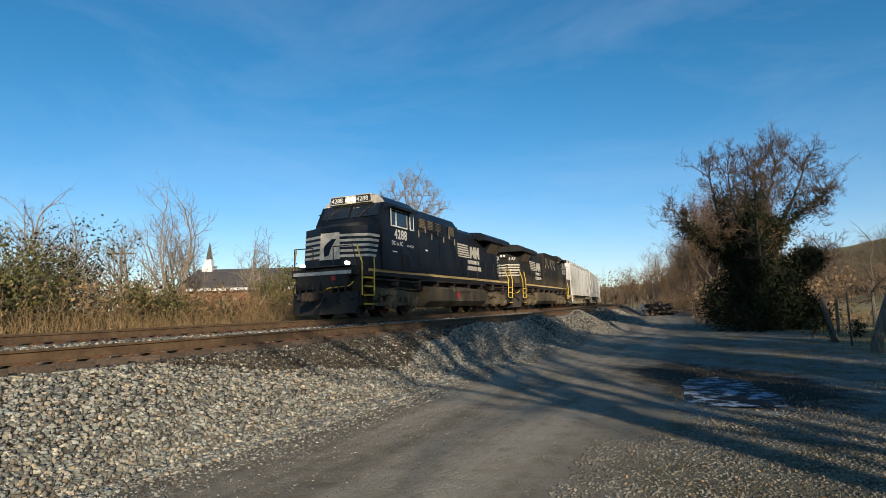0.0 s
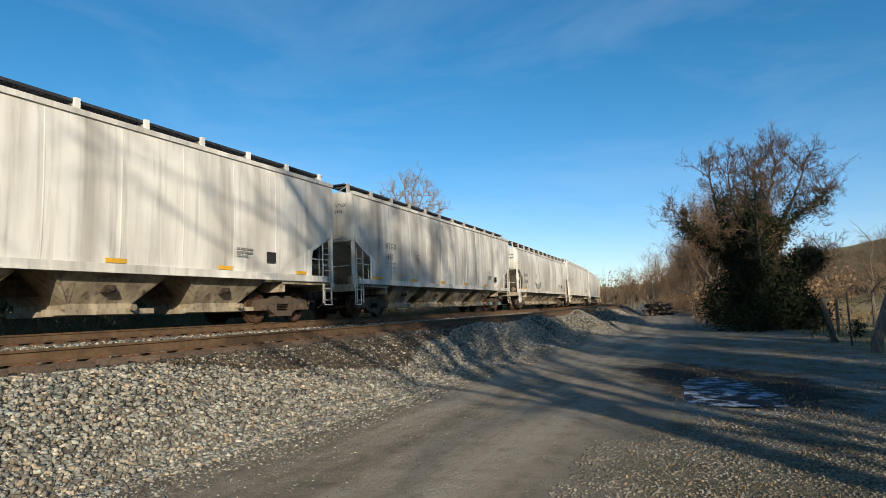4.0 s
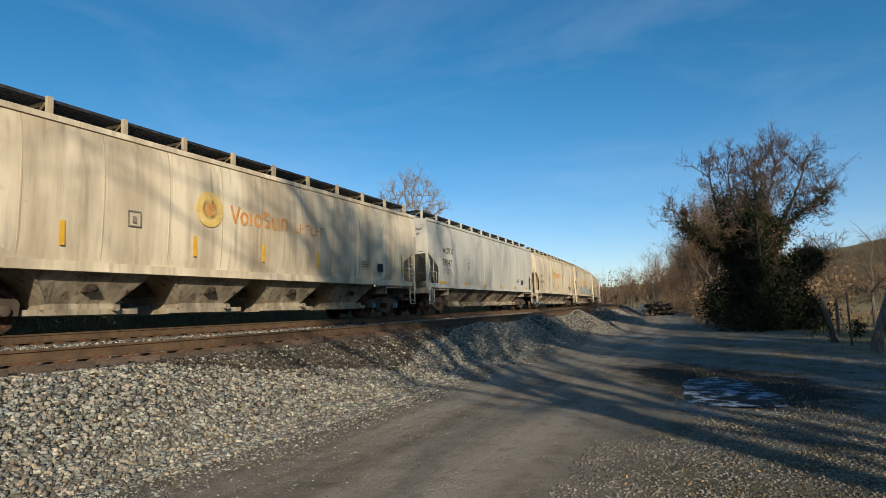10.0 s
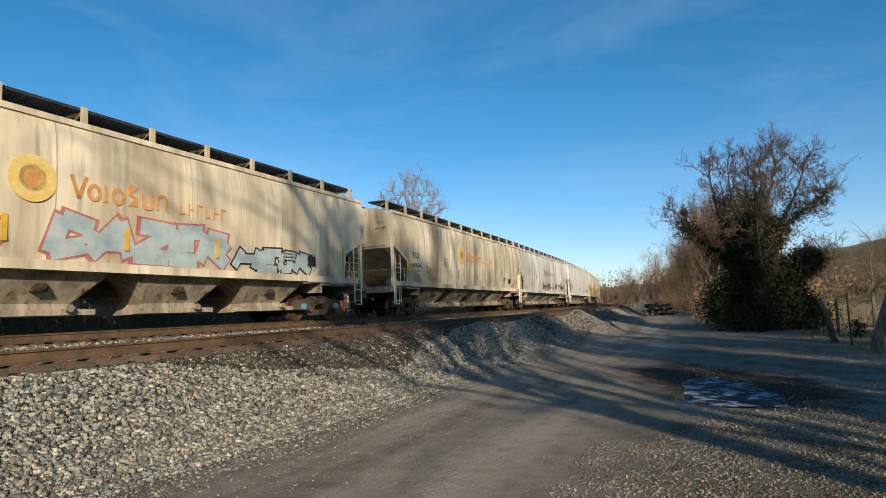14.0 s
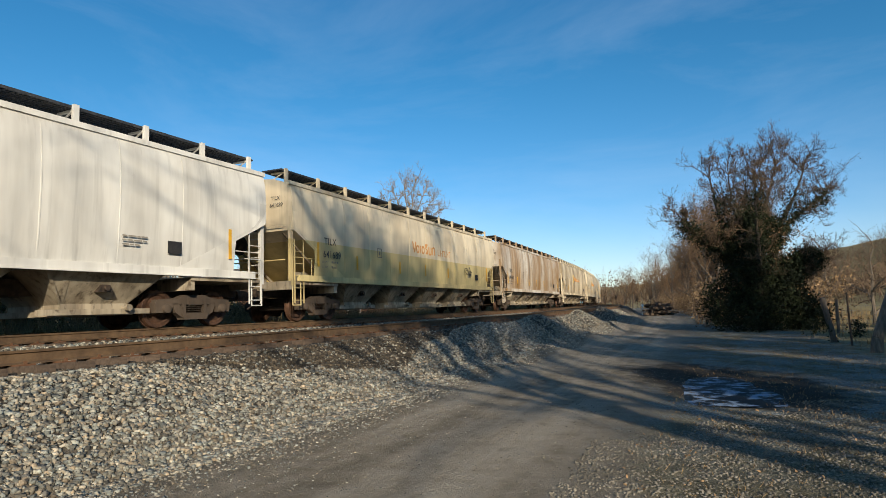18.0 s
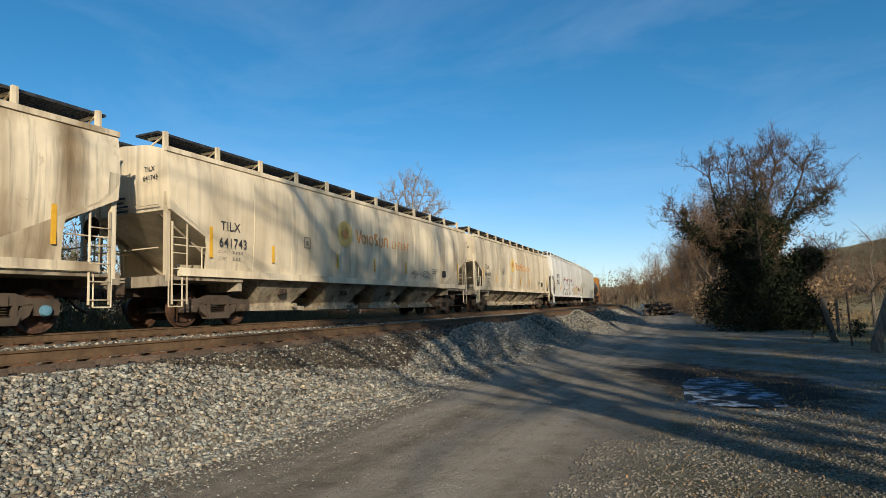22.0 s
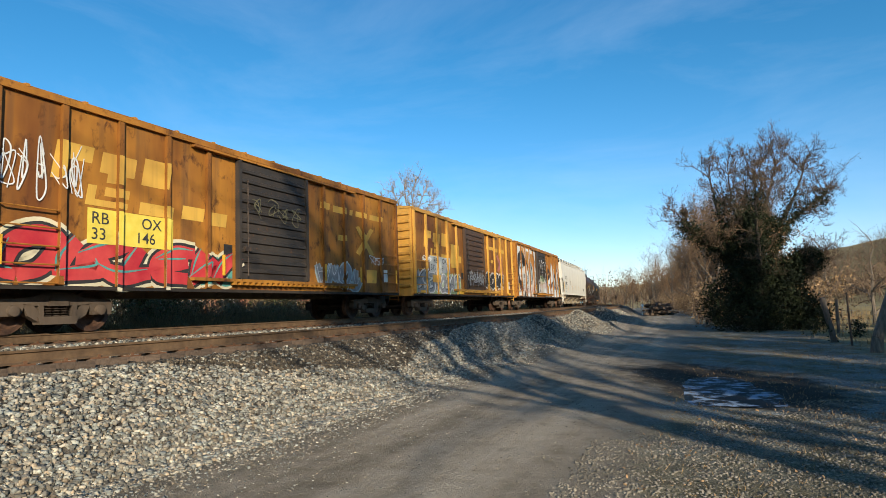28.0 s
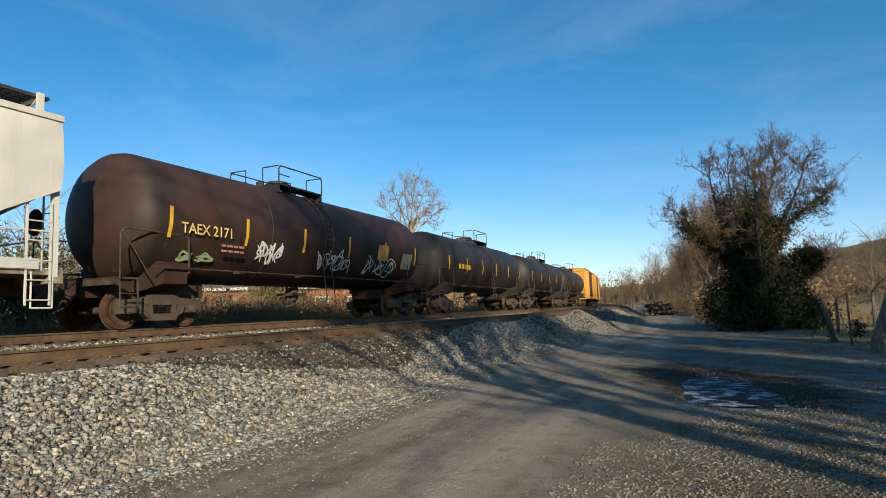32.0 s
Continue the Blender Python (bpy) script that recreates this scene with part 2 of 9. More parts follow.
# ---------------------------------------------------------------- mesh helpers
class Geo:
    """Collects faces of several primitives into one mesh."""

    def __init__(self):
        self.v, self.f = [], []

    def add(self, verts, faces):
        k = len(self.v)
        self.v += [tuple(p) for p in verts]
        self.f += [tuple(i + k for i in q) for q in faces]
        return self

    def box(self, x0, x1, y0, y1, z0, z1):
        return self.add([(x0, y0, z0), (x1, y0, z0), (x1, y1, z0), (x0, y1, z0), (x0, y0, z1), (x1, y0, z1), (x1, y1, z1), (x0, y1, z1)],
                        [(0, 3, 2, 1), (4, 5, 6, 7), (0, 1, 5, 4), (1, 2, 6, 5), (2, 3, 7, 6), (3, 0, 4, 7)])

    def prism(self, plan, z0, z1):
        """An upright block on a plan of (x, y) corners."""
        n = len(plan)
        v = [(x, y, z0) for x, y in plan] + [(x, y, z1) for x, y in plan]
        return self.add(v, [tuple(range(n - 1, -1, -1)), tuple(range(n, 2 * n))] + [(i, (i + 1) % n, n + (i + 1) % n, n + i) for i in range(n)])

    def slab_y(self, poly, y0, y1):
        """A polygon in x, z drawn out along y."""
        n = len(poly)
        v = [(x, y0, z) for x, z in poly] + [(x, y1, z) for x, z in poly]
        f = [tuple(range(n)), tuple(range(2 * n - 1, n - 1, -1))] + [(i, i + n, (i + 1) % n + n, (i + 1) % n) for i in range(n)]
        return self.add(v, f)

    def slab_x(self, poly, x0, x1):
        """A polygon in y, z drawn out along x."""
        n = len(poly)
        v = [(x0, y, z) for y, z in poly] + [(x1, y, z) for y, z in poly]
        f = [tuple(range(n - 1, -1, -1)), tuple(range(n, 2 * n))] + [(i, (i + 1) % n, (i + 1) % n + n, i + n) for i in range(n)]
        return self.add(v, f)

    def rod(self, a, b, r, n=6, r2=None):
        a, b = Vector(a), Vector(b)
        q = (b - a).to_track_quat("Z", "Y")
        r2 = r if r2 is None else r2
        ring = [(math.cos(2 * math.pi * i / n), math.sin(2 * math.pi * i / n)) for i in range(n)]
        v = [a + q @ Vector((c * r, s * r, 0)) for c, s in ring] + [b + q @ Vector((c * r2, s * r2, 0)) for c, s in ring]
        f = [(i, (i + 1) % n, (i + 1) % n + n, i + n) for i in range(n)] + [tuple(range(n - 1, -1, -1)), tuple(range(n, 2 * n))]
        return self.add(v, f)

    def pipe(self, pts, r, n=6):
        for a, b in zip(pts, pts[1:]):
            self.rod(a, b, r, n)
        return self

    def lathe_x(self, profile, n=24):
        """A profile of (x, radius), turned about the x axis."""
        v, f = [], []
        for x, r in profile:
            v += [(x, r * math.cos(2 * math.pi * i / n), r * math.sin(2 * math.pi * i / n)) for i in range(n)]
        for j in range(len(profile) - 1):
            f += [(j * n + i, j * n + (i + 1) % n, (j + 1) * n + (i + 1) % n, (j + 1) * n + i) for i in range(n)]
        f += [tuple(range(n - 1, -1, -1)), tuple(range((len(profile) - 1) * n, len(profile) * n))]
        return self.add(v, f)

    def lathe_y(self, profile, n=24):
        k = len(self.v)
        self.lathe_x(profile, n)
        self.v[k:] = [(y, x, z) for x, y, z in self.v[k:]]
        return self

    def moved(self, dx=0, dy=0, dz=0):
        self.v = [(x + dx, y + dy, z + dz) for x, y, z in self.v]
        return self

    def mesh(self, name, smooth=False):
        me = bpy.data.meshes.new(name)
        me.from_pydata(self.v, [], self.f)
        bm = bmesh.new()
        bm.from_mesh(me)
        bmesh.ops.recalc_face_normals(bm, faces=bm.faces)
        bm.to_mesh(me)
        bm.free()
        if smooth:
            me.shade_smooth()
            me.set_sharp_from_angle(angle=radians(38))
        me.materials.append(None)
        return me


def part(name, data, material, parent, label="", at=None):
    """ONE mesh object under a thing or a part; data: a Geo or a shared mesh."""
    me = data.mesh(name) if isinstance(data, Geo) else data
    ob = new(name, me)
    ob.material_slots[0].link = "OBJECT"
    ob.material_slots[0].material = material
    ob.parent = parent
    if at is not None:
        ob.matrix_basis = at
    if label:
        ob["label"] = label
    return ob


def thing(name, label, category, group="", kind=""):
    return tagged(new(name), label, category, group, kind)


CACHE = {}


def shared(key, build, smooth=False):
    """A mesh that is built once and used by all alike parts."""
    if key not in CACHE:
        CACHE[key] = build().mesh(key.split("|")[0], smooth)
    return CACHE[key]


def lettering(text, size, spacing=1.0, bold=0.0):
    """A flat mesh of the words in the built-in font, its lower left corner at the origin, facing -y."""
    key = "lettering|%s|%g|%g" % (text, size, bold)
    if key not in CACHE:
        cu = bpy.data.curves.new("lettering", "FONT")
        cu.body = text
        cu.size = size
        cu.space_character = spacing
        cu.resolution_u = 3
        cu.offset = bold * size
        tmp = bpy.data.objects.new("lettering", cu)
        scene.collection.objects.link(tmp)
        bpy.context.view_layer.update()
        me = bpy.data.meshes.new_from_object(tmp.evaluated_get(bpy.context.evaluated_depsgraph_get()))
        bpy.data.objects.remove(tmp)
        bpy.data.curves.remove(cu)
        me.transform(Matrix.Rotation(radians(90), 4, "X"))
        me.materials.clear()
        me.materials.append(None)
        CACHE[key] = me
    return CACHE[key]


# ---------------------------------------------------------------- the line of the track
PHI0, K0, K1 = radians(25.044), -0.0012568, -4.25e-6
D_TRACK, RAIL_Z, GRADE, CANT = 13.379, EYE_Z - 0.308, 0.016494, 0.6
TRACK_GAP = 4.626            # to the second track, on the camera's side
SPEED, GAIN = 16.689, 0.02966

_g = np.linspace(-900.0, 1800.0, 27001)
_gc = np.clip(_g, -60, 230)
_ph = PHI0 + K0 * _gc + K1 * _gc * _gc / 2
_X = np.concatenate([[0], np.cumsum((np.sin(_ph[1:]) + np.sin(_ph[:-1])) / 2 * np.diff(_g))])
_Y = np.concatenate([[0], np.cumsum((np.cos(_ph[1:]) + np.cos(_ph[:-1])) / 2 * np.diff(_g))])
_i0 = int(np.argmin(abs(_g)))
_X += -_X[_i0] - D_TRACK * math.cos(PHI0)
_Y += -_Y[_i0] + D_TRACK * math.sin(PHI0)


def line(s):
    """Plan position and heading (clockwise from +y) of the train's track, s metres along it."""
    return np.interp(s, _g, _X), np.interp(s, _g, _Y), np.interp(s, _g, _ph)


def beside(s, w):
    """Plan position w metres from the train's track, towards the camera's side."""
    x, y, ph = line(s)
    return x + w * np.cos(ph), y - w * np.sin(ph)


def rail_top(s):
    return RAIL_Z + GRADE * np.clip(s, -200, 260)


def base_ground(x, y):
    a = 0.38 * x + 0.925 * y
    return GRADE * np.clip(a, -120, 160) + 0.004 * np.clip(a - 160, 0, 1e9)


def car_pose(s):
    x, y, ph = line(s)
    return pose(float(x), float(y), float(rail_top(s)), -CANT, -math.degrees(math.atan(GRADE)), 90 - math.degrees(float(ph)))


def along(place, t):
    """Where on the line a point of the train is at t seconds, from its place at 16 s."""
    return place - SPEED * (t - 16) - GAIN * (t - 16) ** 2 / 2


# ---------------------------------------------------------------- ground
PUDDLE = (5.5, 12.2)


def ground_material():
    """Road grit, ballast, leaf litter and dry grass, told apart by the distance from the track (UV: metres along and across)."""
    m = bpy.data.materials.new("ground_mix")
    m.use_nodes = True
    n, l = m.node_tree.nodes, m.node_tree.links
    b = n["Principled BSDF"]
    b.inputs["Roughness"].default_value = 0.95
    b.inputs["Specular IOR Level"].default_value = 0.15
    uv = n.new("ShaderNodeUVMap")
    uv.uv_map = "track"
    sep = n.new("ShaderNodeSeparateXYZ")
    l.new(uv.outputs["UV"], sep.inputs[0])
    tc = n.new("ShaderNodeTexCoord")

    def noise_at(scale, detail=6, rough=0.6, vec=None, stretch=None):
        z = n.new("ShaderNodeTexNoise")
        z.inputs["Scale"].default_value = scale
        z.inputs["Detail"].default_value = detail
        z.inputs["Roughness"].default_value = rough
        src = vec or tc.outputs["Object"]
        if stretch:
            mp = n.new("ShaderNodeMapping")
            mp.inputs["Scale"].default_value = stretch
            l.new(src, mp.inputs["Vector"])
            src = mp.outputs["Vector"]
        l.new(src, z.inputs["Vector"])
        return z.outputs["Fac"]

    def math_node(op, a, c=None, clamp=False):
        k = n.new("ShaderNodeMath")
        k.operation = op
        k.use_clamp = clamp
        for i, q in enumerate((a, c)):
            if q is None:
                continue
            if isinstance(q, (int, float)):
                k.inputs[i].default_value = q
            else:
                l.new(q, k.inputs[i])
        return k.outputs[0]

    def ramp(fac, stops):
        r = n.new("ShaderNodeValToRGB")
        while len(r.color_ramp.elements) < len(stops):
            r.color_ramp.elements.new(0.5)
        for e, (p, c) in zip(r.color_ramp.elements, stops):
            e.position, e.color = p, (*c, 1)
        l.new(fac, r.inputs["Fac"])
        return r.outputs["Color"]

    def mix(fac, a, c):
        x = n.new("ShaderNodeMix")
        x.data_type = "RGBA"
        l.new(fac, x.inputs["Factor"])
        l.new(a, x.inputs["A"])
        l.new(c, x.inputs["B"])
        return x.outputs["Result"]

    def step(value, at, wide):
        r = n.new("ShaderNodeMapRange")
        r.interpolation_type = "SMOOTHSTEP"
        r.inputs["From Min"].default_value, r.inputs["From Max"].default_value = at - wide, at + wide
        l.new(value, r.inputs["Value"])
        return r.outputs["Result"]

    fine, coarse, big = noise_at(38, 8, 0.7), noise_at(4.0), noise_at(0.55)
    lengthwise = noise_at(1.0, 5, 0.6, uv.outputs["UV"], (0.10, 1.25, 1.0))
    road = ramp(math_node("ADD", math_node("MULTIPLY", lengthwise, 0.6), math_node("MULTIPLY", coarse, 0.4)),
                [(0.33, (0.115, 0.095, 0.065)), (0.48, (0.235, 0.20, 0.148)), (0.66, (0.44, 0.385, 0.30))])
    grit = ramp(fine, [(0.38, (0.07, 0.06, 0.048)), (0.52, (0.19, 0.165, 0.135)), (0.66, (0.36, 0.32, 0.265))])
    road = mix(math_node("MULTIPLY", step(coarse, 0.55, 0.2), 0.42), road, grit)
    # wet wheel track beside the slope, with tree shade painted into its colour
    wet_shade = ramp(noise_at(60, 6, 0.7), [(0.36, (0.045, 0.04, 0.032)), (0.52, (0.105, 0.092, 0.072)), (0.68, (0.23, 0.20, 0.16))])
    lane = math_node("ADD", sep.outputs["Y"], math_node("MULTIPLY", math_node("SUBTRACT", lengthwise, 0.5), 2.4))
    road = mix(math_node("MULTIPLY", math_node("SUBTRACT", step(lane, 7.9, 0.35), step(lane, 8.6, 0.4)), 0.65), road, wet_shade)
    # the same dark colour towards the road's other edge
    road = mix(math_node("MULTIPLY", step(lane, 11.9, 0.5), 0.45), road, wet_shade)
    # ballast bed, darkened to paint in the shade of the gaps between stones
    stone = ramp(noise_at(15, 4, 0.75), [(0.36, (0.018, 0.015, 0.012)), (0.5, (0.055, 0.048, 0.038)), (0.64, (0.13, 0.115, 0.095))])
    litter = ramp(math_node("ADD", math_node("MULTIPLY", fine, 0.6), math_node("MULTIPLY", coarse, 0.4)),
                  [(0.36, (0.03, 0.028, 0.017)), (0.5, (0.115, 0.10, 0.06)), (0.64, (0.33, 0.29, 0.20))])
    straw = ramp(math_node("ADD", math_node("MULTIPLY", fine, 0.45), math_node("MULTIPLY", big, 0.55)),
                 [(0.36, (0.13, 0.105, 0.04)), (0.5, (0.26, 0.20, 0.09)), (0.66, (0.36, 0.28, 0.14))])
    frost = ramp(noise_at(26, 8, 0.75), [(0.38, (0.05, 0.055, 0.045)), (0.52, (0.17, 0.19, 0.18)), (0.66, (0.42, 0.46, 0.46))])
    litter = mix(math_node("MULTIPLY", step(math_node("ADD", sep.outputs["X"], math_node("MULTIPLY", big, 3.0)), 9.0, 2.5), step(noise_at(1.1, 5, 0.65), 0.5, 0.12)), litter, frost)
    across = math_node("ADD", sep.outputs["Y"], math_node("MULTIPLY", math_node("SUBTRACT", coarse, 0.5), 1.5))
    across = math_node("ADD", across, math_node("MULTIPLY", math_node("SUBTRACT", big, 0.5), 2.2))
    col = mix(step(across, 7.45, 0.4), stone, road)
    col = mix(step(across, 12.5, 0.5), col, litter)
    col = mix(step(across, 17.6, 1.2), col, straw)
    col = mix(step(math_node("MULTIPLY", across, -1.0), 3.2, 0.8), col, straw)
    # wet mud round the puddle
    spot = n.new("ShaderNodeMapping")
    spot.inputs["Location"].default_value = (-PUDDLE[0] / 1.5, -PUDDLE[1] / 3.0, 0)
    spot.inputs["Scale"].default_value = (1 / 1.5, 1 / 3.0, 0)
    l.new(tc.outputs["Object"], spot.inputs["Vector"])
    away = n.new("ShaderNodeVectorMath")
    away.operation = "LENGTH"
    l.new(spot.outputs["Vector"], away.inputs[0])
    reach = math_node("ADD", away.outputs["Value"], math_node("MULTIPLY", math_node("SUBTRACT", noise_at(1.6, 6, 0.65), 0.5), 1.4))
    mud = ramp(fine, [(0.38, (0.012, 0.011, 0.009)), (0.55, (0.036, 0.032, 0.025)), (0.7, (0.10, 0.09, 0.07))])
    col = mix(math_node("SUBTRACT", 1.0, step(reach, 1.05, 0.25)), col, mud)
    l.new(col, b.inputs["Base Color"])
    bp = n.new("ShaderNodeBump")
    bp.inputs["Strength"].default_value = 1.0
    bp.inputs["Distance"].default_value = 0.03
    l.new(math_node("ADD", fine, coarse), bp.inputs["Height"])
    l.new(bp.outputs["Normal"], b.inputs["Normal"])
    return m


def smooth(a, b, t):
    t = np.clip((t - a) / (b - a), 0, 1)
    return t * t * (3 - 2 * t)


def waves(x, y, seed):
    r = np.random.RandomState(seed)
    h = 0
    for k in range(7):
        a, f = r.uniform(0, 6.28), 0.25 * 1.55 ** k
        h = h + np.sin(f * (x * math.cos(a) + y * math.sin(a)) + r.uniform(0, 6.28)) / (1.5 ** k)
    return h / 2.2


MOUNDS = ((0.6, 14.6, 1.5, 0.22), (2.6, 19.5, 1.7, 0.35), (5.4, 26.0, 2.2, 0.45), (9.6, 36.0, 2.6, 0.5), (13.5, 46.0, 3.0, 0.6))


def ground_height(s, w):
    """Height of the ground s metres along the track and w across it."""
    x, y = beside(s, w)
    rt = rail_top(s)
    land = base_ground(x, y) + 0.035 * waves(x, y, 3)
    far_side = rt - 0.95 + 0.10 * waves(x * 0.4, y * 0.4, 5) + 0.012 * np.clip(-w - 8, 0, 400) + 0.5 * np.exp(-((w + 6.2) / 2.2) ** 2)
    bed = rt - 0.235 - 0.125 * smooth(1.6, 3.4, w)
    shoulder = 6.15 + 0.22 * waves(x * 0.8, y * 0.8, 7)
    toe = 7.72 + 0.35 * waves(x * 0.7, y * 0.7, 9)
    t = np.clip((w - shoulder) / np.maximum(toe - shoulder, 0.4), 0, 1)
    slope = bed * (1 - t) + land * t
    slope = slope + 0.05 * np.sin(np.pi * t) * waves(x * 2.2, y * 2.2, 11)
    h = np.where(w > shoulder, slope, bed)
    t2 = smooth(2.3, 4.4, -w)
    h = np.where(w < -2.2, bed * (1 - t2) + far_side * t2, h)
    h = np.where(t >= 1, land, h)
    for mx, my, mr, mh in MOUNDS:
        h = h + mh * np.exp(-((x - mx) ** 2 + (y - my) ** 2) / (2 * (mr * 0.6) ** 2)) * (w > 6.0)
    d2 = ((x - PUDDLE[0] - 0.3 * (y - PUDDLE[1])) / 1.0) ** 2 + ((y - PUDDLE[1]) / 2.4) ** 2
    h = h - 0.17 * np.exp(-d2 * 0.9) * (1 + 0.35 * waves(x * 3.0, y * 3.0, 21))
    # a wooded ridge on the far side of the valley
    h = h + 60 * smooth(120, 300, w) * (0.8 + 0.25 * waves(x * 0.02, y * 0.02, 15))
    return h


M_GROUND = ground_material()


def build_ground():
    s = np.unique(np.concatenate([np.linspace(-900, -60, 22), np.linspace(-60, -6, 36), np.linspace(-6, 32, 200), np.linspace(32, 80, 96), np.linspace(80, 240, 90), np.linspace(240, 1700, 44)]))
    w = np.unique(np.concatenate([np.linspace(-900, -60, 16), np.linspace(-60, -5, 30), np.linspace(-5, 5.6, 30), np.linspace(5.6, 18, 100), np.linspace(18, 60, 40), np.linspace(60, 420, 34), np.linspace(420, 900, 8)]))
    S, W = np.meshgrid(s, w, indexing="ij")
    X, Y = beside(S, W)
    Z = ground_height(S, W)
    v = np.stack([X, Y, Z], -1).reshape(-1, 3)
    ns, nw = len(s), len(w)
    i = np.arange(ns * nw).reshape(ns, nw)
    f = np.stack([i[:-1, :-1], i[:-1, 1:], i[1:, 1:], i[1:, :-1]], -1).reshape(-1, 4)
    me = bpy.data.meshes.new("ground")
    me.from_pydata(v.tolist(), [], f[:, ::-1].tolist())
    uv = me.uv_layers.new(name="track")
    loops = np.empty(len(me.loops), dtype=np.int32)
    me.loops.foreach_get("vertex_index", loops)
    su = np.stack([S, W], -1).reshape(-1, 2)[loops]
    uv.data.foreach_set("uv", su.astype(np.float32).ravel())
    me.shade_smooth()
    me.materials.append(M_GROUND)
    tagged(new("ground", me), "gravel road, ballast slope, leaf litter and dry winter grass", "ground", kind="structure")


build_ground()


def z_at(x, y):
    """Ground height at a plan position."""
    s = np.linspace(-150, 600, 1501)
    for _ in range(2):
        lx, ly, _p = line(s)
        k = int(np.argmin((lx - x) ** 2 + (ly - y) ** 2))
        step = s[1] - s[0]
        s = np.linspace(s[k] - step, s[k] + step, 201)
    lx, ly, ph = line(s[100])
    w = (x - lx) * math.cos(ph) - (y - ly) * math.sin(ph)
    return float(ground_height(np.array([s[100]]), np.array([w]))[0])


# ---------------------------------------------------------------- stones, many small pieces in one mesh
def scatter_stones(name, label, spots, sizes, material, seed):
    """Loose stones: split blocks with knocked corners, each with a shape of its own."""
    r = np.random.RandomState(seed)
    n = len(spots)
    base = np.array([(x, y, z) for z in (-0.72, 0.72) for x, y in ((-0.72, -0.72), (0.72, -0.72), (0.72, 0.72), (-0.72, 0.72))])
    faces = np.array([(0, 2, 1), (0, 3, 2), (4, 5, 6), (4, 6, 7), (0, 1, 5), (0, 5, 4), (1, 2, 6), (1, 6, 5), (2, 3, 7), (2, 7, 6), (3, 0, 4), (3, 4, 7)])
    v = base[None] * (1 + r.uniform(-0.52, 0.32, (n, 8, 3)))
    v = v * np.stack([r.uniform(0.8, 1.4, n), r.uniform(0.65, 1.05, n), r.uniform(0.5, 0.95, n)], -1)[:, None]
    a, b2 = r.uniform(0, 6.283, n), r.normal(0, 0.75, n)
    ca, sa, cb, sb = np.cos(a), np.sin(a), np.cos(b2), np.sin(b2)
    x, y, z = v[..., 0], v[..., 1], v[..., 2]
    y, z = y * cb[:, None] - z * sb[:, None], y * sb[:, None] + z * cb[:, None]
    x, y = x * ca[:, None] - y * sa[:, None], x * sa[:, None] + y * ca[:, None]
    v = np.stack([x, y, z], -1) * np.asarray(sizes)[:, None, None] + np.asarray(spots)[:, None]
    f = (faces[None] + 8 * np.arange(n)[:, None, None]).reshape(-1, 3)
    me = bpy.data.meshes.new(name)
    v = v.reshape(-1, 3)
    me.vertices.add(len(v))
    me.vertices.foreach_set("co", v.astype(np.float32).ravel())
    me.loops.add(len(f) * 3)
    me.loops.foreach_set("vertex_index", f.astype(np.int32).ravel())
    me.polygons.add(len(f))
    me.polygons.foreach_set("loop_start", np.arange(0, len(f) * 3, 3, dtype=np.int32))
    me.update()
    me.validate()
    me.materials.append(material)
    return tagged(new(name, me), label, "stones", kind="stuff")


def ballast(count, s0, s1, w0, w1, size0, size1, seed, power=1.0):
    r = np.random.RandomState(seed)
    s = s0 + (s1 - s0) * r.uniform(0, 1, count) ** power
    w = r.uniform(w0, w1, count)
    x, y = beside(s, w)
    z = ground_height(s, w)
    k = r.uniform(0, 1, count) ** 1.6
    size = size0 + (size1 - size0) * k
    return np.stack([x, y, z + size * 0.15], -1), size


# ---------------------------------------------------------------- tracks
def rail_profile():
    return [(-0.075, -0.18), (0.075, -0.18), (0.075, -0.168), (0.012, -0.15), (0.009, -0.045), (0.034, -0.034), (0.036, -0.006), (0.028, 0.0),
            (-0.028, 0.0), (-0.036, -0.006), (-0.034, -0.034), (-0.009, -0.045), (-0.012, -0.15), (-0.075, -0.168)]


